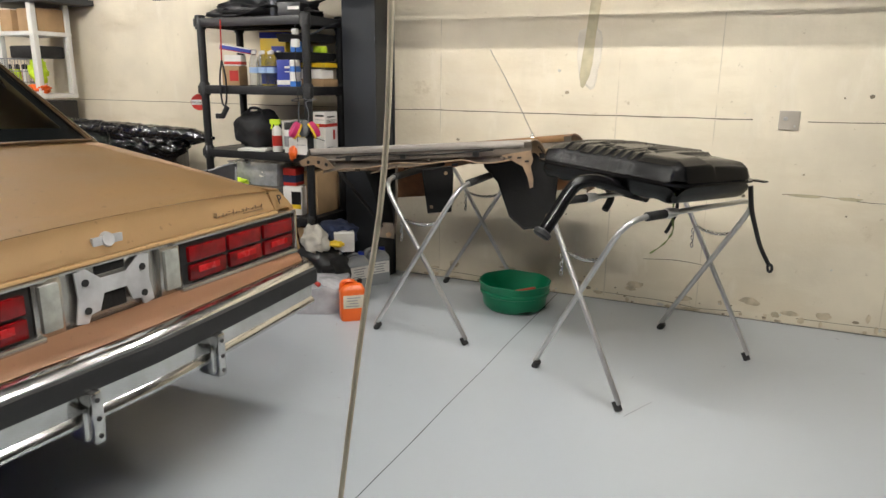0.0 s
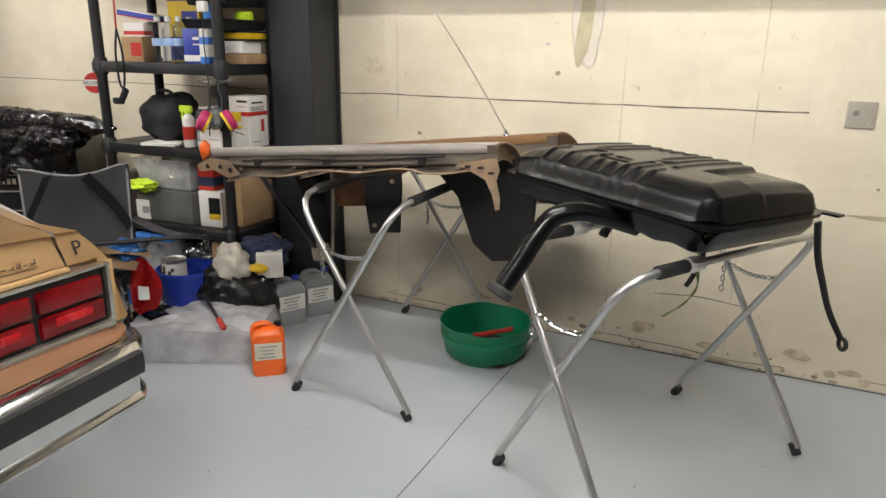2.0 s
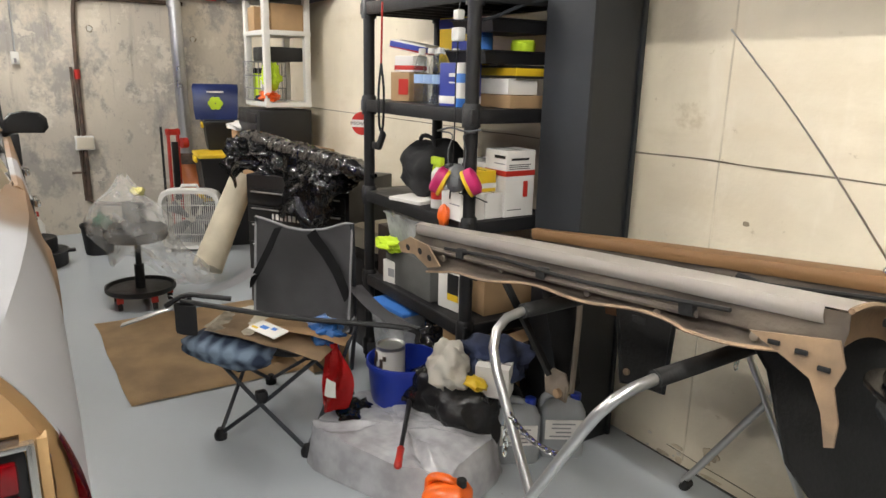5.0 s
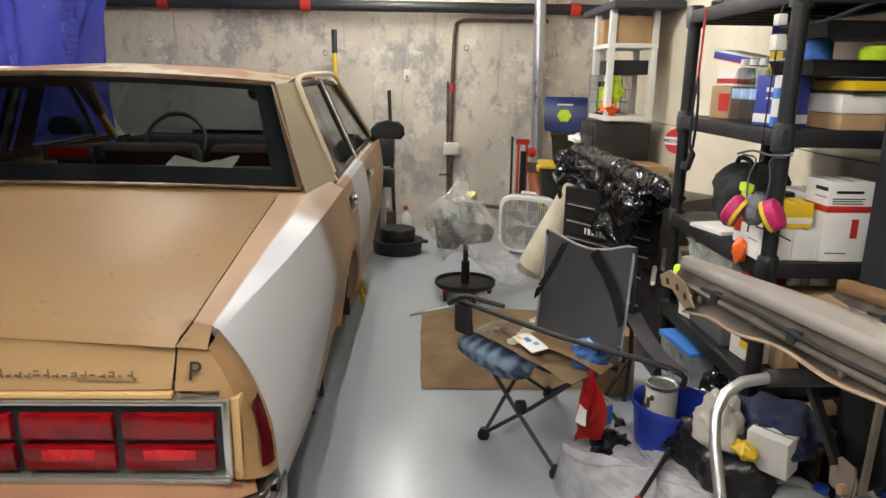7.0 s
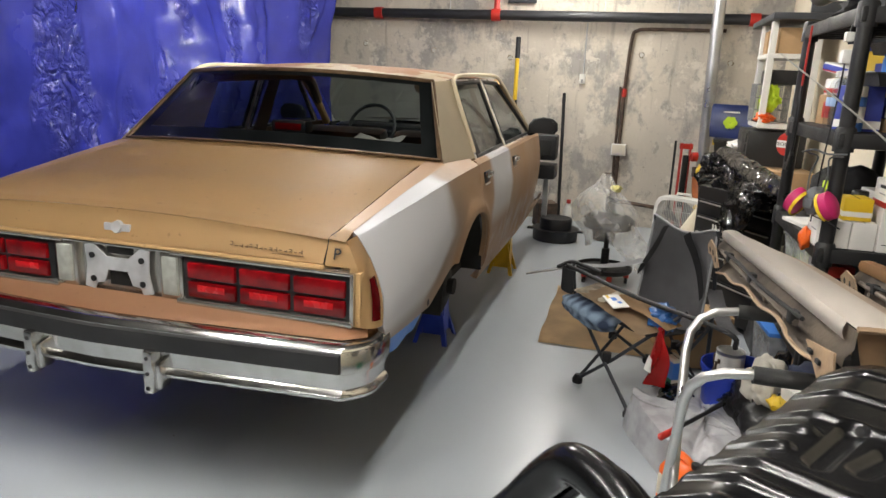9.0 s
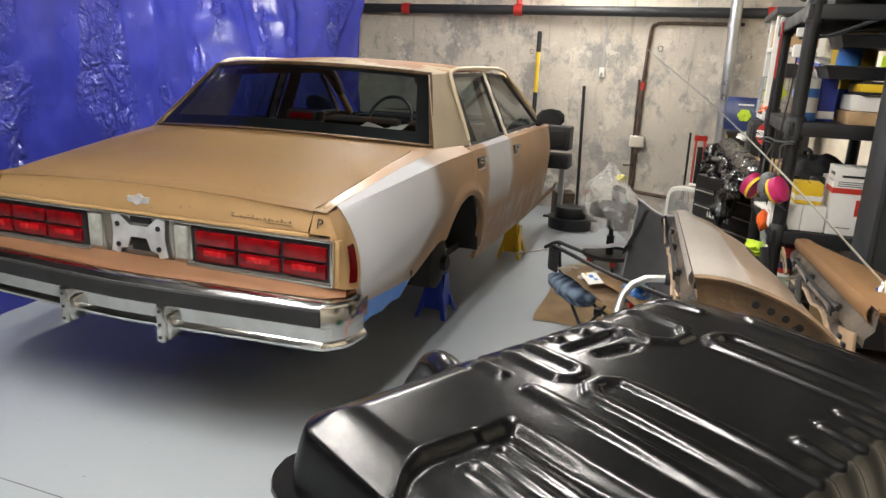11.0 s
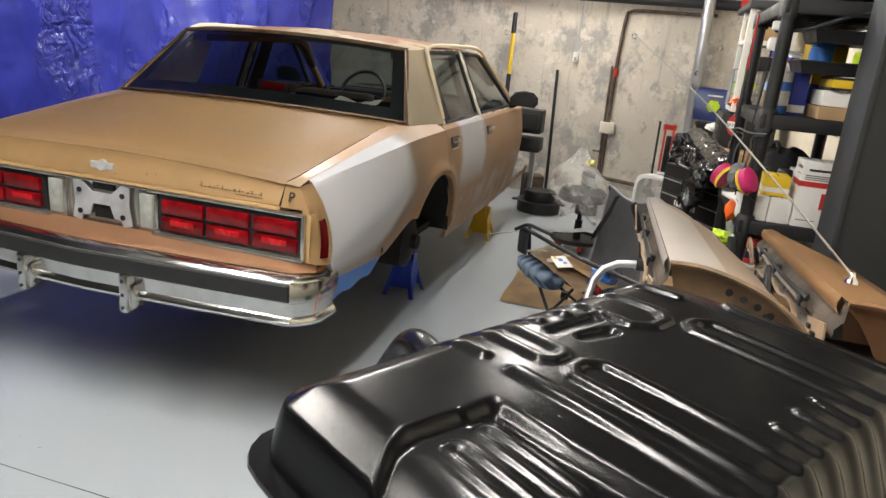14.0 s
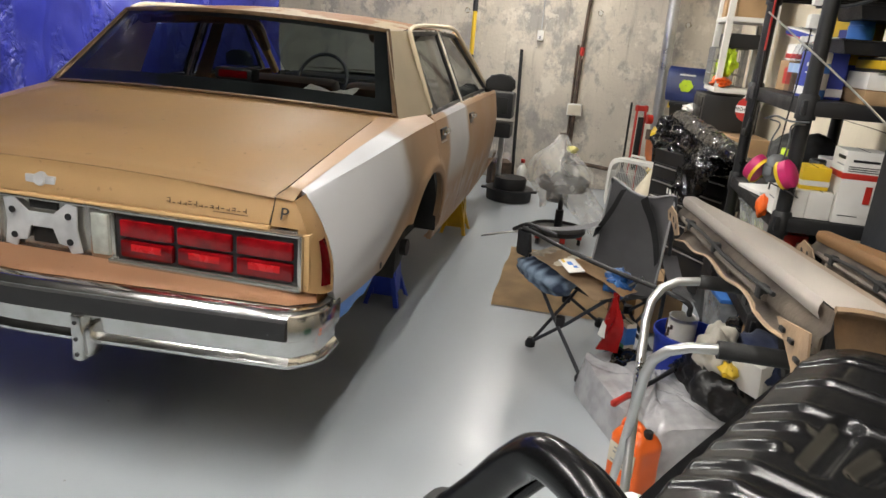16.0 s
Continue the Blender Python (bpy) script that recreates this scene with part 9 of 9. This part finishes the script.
words("1", 0.095, M_RED, Matrix.Translation((0.074, 0.025, 0.11)) @ Matrix.Rotation(radians(90), 4, "Z") @ Matrix.Rotation(radians(90), 4, "X") @ Matrix.Diagonal((2.4, 1, 1, 1)), ab, "numeral")
for k, (w, z) in enumerate(((0.09, 0.235), (0.11, 0.213), (0.1, 0.205), (0.105, 0.197), (0.07, 0.03))):
    part("print", boxed((0.0712, 0.0 + 0.5 * (0.12 - w) * (-1 if k else -0.3), z), (0.001, w, 0.009 if k == 0 else 0.003)), M_BLACKTRIM, ab)
carton("white_carton", "small white carton on the shelf", (-2.87, 3.89, Z), (0.14, 0.115, 0.105), 0, M_WHITEPAPER, bands=((0.6, 0.004, M_LIGHTGREY, 1),))
carton("white_carton", "small white carton on the shelf", (-2.87, 3.993, Z), (0.14, 0.085, 0.105), 0, M_WHITEPAPER)
carton("soda_box", "yellow powder carton lying on white cartons", (-2.88, 3.965, Z + 0.107), (0.12, 0.1, 0.085), 0, M_YELLOW, bands=((0.3, 0.02, M_WHITEPAPER, 0),))
carton("white_carton", "open white carton behind the cans", (-3.05, 4.17, Z), (0.25, 0.2, 0.2), 4, M_WHITEPAPER)
solid("paper_pad", boxed((0, 0, 0.008), (0.2, 0.14, 0.016), 0.003), M_WHITEPAPER, "loose white papers at the shelf edge", "paper", pose(-3.28, 3.91, Z, 0, 0, 14))


def respirator():
    r = thing("respirator", "grey half-mask respirator with pink filters hung on a post", "respirator", Matrix.Translation((-2.795, 3.805, 1.075)) @ Matrix.Rotation(radians(48), 4, "Z") @ Matrix.Scale(0.74, 4))
    M_MASK = mat("grey_rubber_mask", (0.14, 0.15, 0.16), 0.5, var=0.1)
    M_PINK = mat("magenta_filter", (0.55, 0.02, 0.14), 0.5, var=0.08)
    part("facepiece", lump((0, 0, 0), (0.055, 0.05, 0.075), 0.15, 1.4, 4, 2.0), M_MASK, r)
    part("valve_cover", boxed((0.0, -0.05, -0.01), (0.045, 0.02, 0.05), 0.008), M_MASK, r)
    for s in (-1, 1):
        f = part("filter", lathed([(0.02, -0.03), (0.058, -0.03), (0.062, -0.02), (0.062, 0.02), (0.045, 0.032), (0.01, 0.034)], 22, Matrix.Translation((s * 0.085, -0.02, -0.01)) @ Matrix.Rotation(radians(s * 62), 4, "Y") @ Matrix.Diagonal((1.15, 0.95, 1, 1))), M_PINK, r, "magenta filter disc")
        part("retainer", lathed([(0.063, -0.036), (0.066, -0.03), (0.064, -0.018)], 22, Matrix.Translation((s * 0.085, -0.02, -0.01)) @ Matrix.Rotation(radians(s * 62), 4, "Y") @ Matrix.Diagonal((1.15, 0.95, 1, 1)), False), M_YELLOW, f, "yellow retainer ring")
        part("head_strap", tubed(smooth_line([(s * 0.04, -0.01, 0.05), (s * 0.045, 0.0, 0.14), (s * 0.03, 0.02, 0.22), (s * 0.09, 0.03, 0.235)], 4), 0.008, 6, 0.4), M_MASK, r)
    part("loose_strap", tubed(smooth_line([(0.02, -0.03, -0.07), (0.1, -0.04, -0.085), (0.17, -0.04, -0.11)], 4), 0.006, 6, 0.5), M_BLACKPLASTIC, r)
    part("head_cradle", tubed(smooth_line([(-0.1, 0.0, 0.24), (-0.03, -0.03, 0.26), (0.04, -0.03, 0.245), (0.12, 0.0, 0.25)], 5), 0.012, 6, 0.4), M_MASK, r)


respirator()
solid("orange_strap", lump((0, 0, 0), (0.028, 0.022, 0.04), 0.4, 2, 3, 1.0, None, 0.2), M_ORANGE, "small orange strap hooked on the shelf edge", "strap", pose(-2.9, 3.82, 0.91), smooth=60)


def mechanic_sign():
    s = thing("round_sign", "round red and white hanging sign reading MECHANIC", "sign", Matrix.Translation((-3.7, 3.85, 1.218)) @ Matrix.Rotation(radians(40), 4, "Z") @ Matrix.Scale(0.8, 4))
    m = Matrix.Rotation(radians(90), 4, "X")
    part("disc", lathed([(0.001, 0.0), (0.068, 0.0), (0.07, 0.002), (0.068, 0.004), (0.001, 0.004)], 36, m @ Matrix.Translation((0, 0, -0.002))), M_RED, s)
    part("white_band", boxed((0, -0.003, 0), (0.132, 0.003, 0.044), 0.001), M_WHITEPAPER, s)
    words("MECHANIC", 0.029, M_BLACKTRIM, Matrix.Translation((0, -0.0055, 0)) @ m, s, "lettering", 0.0006)
    part("string", tubed(smooth_line([(-0.03, 0, 0.06), (0.0, 0.01, 0.11), (0.03, 0, 0.06)], 4), 0.0015, 5), M_WHITEPAPER, s)


mechanic_sign()
st = thing("hanging_strap", "black cord with clips hanging from the top shelf", "strap", pose(-3.46, 3.83, 0))
part("red_cord", tubed([(0.01, 0, 1.76), (0.0, 0, 1.5)], 0.005, 6), M_RED, st)
part("cord", tubed(smooth_line([(0, 0, 1.5), (-0.025, 0, 1.38), (-0.02, 0, 1.24), (0.0, 0, 1.2), (0.02, 0, 1.24), (0.025, 0, 1.38), (0, 0, 1.5)], 5), 0.006, 6), M_BLACKPLASTIC, st)
part("clip", boxed((0.0, 0, 1.16), (0.035, 0.02, 0.09), 0.008, Matrix.Translation((0, 0, 1.16)) @ Matrix.Rotation(0.6, 4, "Y") @ Matrix.Translation((0, 0, -1.16))), M_BLACKPLASTIC, st)
part("clip", boxed((-0.045, 0, 1.13), (0.07, 0.02, 0.035), 0.008), M_BLACKPLASTIC, st)

# lower tiers
Z = TIERS[1]


def clear_bin(name, label, c, s, yaw, lid=None, fill=None):
    b = thing(name, label, "storage bin", pose(*c, 0, 0, yaw))
    w, d, h = s
    bm = bm_new()
    rings(bm, [[Vector((sx * w / 2 * k, sy * d / 2 * k, z)) for sx, sy in ((-1, -1), (1, -1), (1, 1), (-1, 1))] for k, z in ((0.88, 0.0), (1.0, h * 0.96), (1.04, h * 0.96), (1.04, h))])
    part("bin", bm, film("frosted_bin", (0.6, 0.62, 0.64), 0.45, 0.2), b, smooth=0)
    if fill:
        part("rag_fill", lump((0, 0, h * 0.4), (w * 0.38, d * 0.38, h * 0.35), 0.4, 2, 3, c[0], 0.006, 0.2), fill, b)
    if lid:
        part("lid", boxed((0, 0, h + 0.01), (w * 1.06, d * 1.06, 0.022), 0.008), lid, b)
    return b


clear_bin("clear_bin", "clear plastic bin of white rags", (-3.3, 4.05, Z + 0.19), (0.4, 0.34, 0.16), 3, None, M_WHITECLOTH)
solid("grey_toolbox", boxed((0, 0, 0.09), (0.42, 0.32, 0.18), 0.012), mat("grey_box_plastic", (0.1, 0.1, 0.095), 0.6), "dull grey toolbox on the lower shelf", "toolbox", pose(-3.3, 4.04, Z))
solid("brown_tin", boxed((0, 0, 0.13), (0.1, 0.16, 0.26), 0.01), mat("dark_brown_tin", (0.05, 0.035, 0.03), 0.5), "dark brown patterned tin at the shelf end", "tin", pose(-3.58, 3.98, Z))
carton("red_carton", "red and navy small carton", (-3.02, 3.98, Z + 0.2), (0.1, 0.12, 0.12), 6, M_RED, bands=((0.4, 0.05, M_NAVY, 0),))
carton("pictured_carton", "white carton with a dark picture label", (-3.0, 4.0, Z), (0.14, 0.18, 0.198), 8, M_WHITEPAPER, bands=((0.6, 0.09, M_BLACKTRIM, 1), (0.3, 0.03, M_YELLOW, 1)))
carton("brown_carton", "plain brown cardboard carton on the lower shelf", (-2.89, 4.12, Z), (0.11, 0.26, 0.3), 0, M_CARD)
solid("work_gloves", lump((0, 0, 0), (0.09, 0.05, 0.03), 0.5, 2, 4, 4.0, None, 0.2), M_CHARTREUSE, "yellow-green work gloves at the shelf edge", "gloves", pose(-3.43, 3.87, Z + 0.2), smooth=60)
carton("small_white_carton", "small white carton under the gloves", (-3.46, 3.9, Z), (0.09, 0.06, 0.11), 12, M_WHITEPAPER, bands=((0.5, 0.04, M_LIGHTGREY, 1),))
Z = TIERS[0]
clear_bin("lidded_bin", "clear bin with a blue latched lid", (-3.38, 3.98, Z), (0.28, 0.34, 0.27), 6, M_BLUETAPE, M_LIGHTGREY)
solid("dark_bag", lump((0, 0, 0.14), (0.17, 0.15, 0.15), 0.3, 1.8, 4, 2.0, 0.0, 0.3), M_BLACKBAG, "shiny black bag on the bottom shelf", "bag", pose(-3.08, 4.0, Z), smooth=60)
solid("dark_bag", lump((0, 0, 0.1), (0.12, 0.14, 0.11), 0.3, 1.8, 4, 6.0, 0.0, 0.3), M_NAVY, "navy cloth bag on the bottom shelf", "bag", pose(-2.92, 4.1, Z), smooth=60)
# top
Z = TIERS[4]
solid("cable_coil", lump((0, 0, 0.05), (0.36, 0.15, 0.07), 0.5, 2.5, 4, 2.0, 0.0, 0.35), M_BLACKPLASTIC, "heap of black cables and straps on the top shelf", "cables", pose(-3.3, 4.1, Z), smooth=60)
carton("camera_box", "black carton with a small white mark", (-2.98, 4.0, Z), (0.16, 0.14, 0.09), 10, M_BLACKTRIM, bands=((0.6, 0.02, M_WHITEPAPER, 1),))
spray("aerosol_can", "dark aerosol can on the top shelf", (-3.12, 3.98, Z), M_DARKGREYST, M_WHITEPL, 0.15, 0.03)
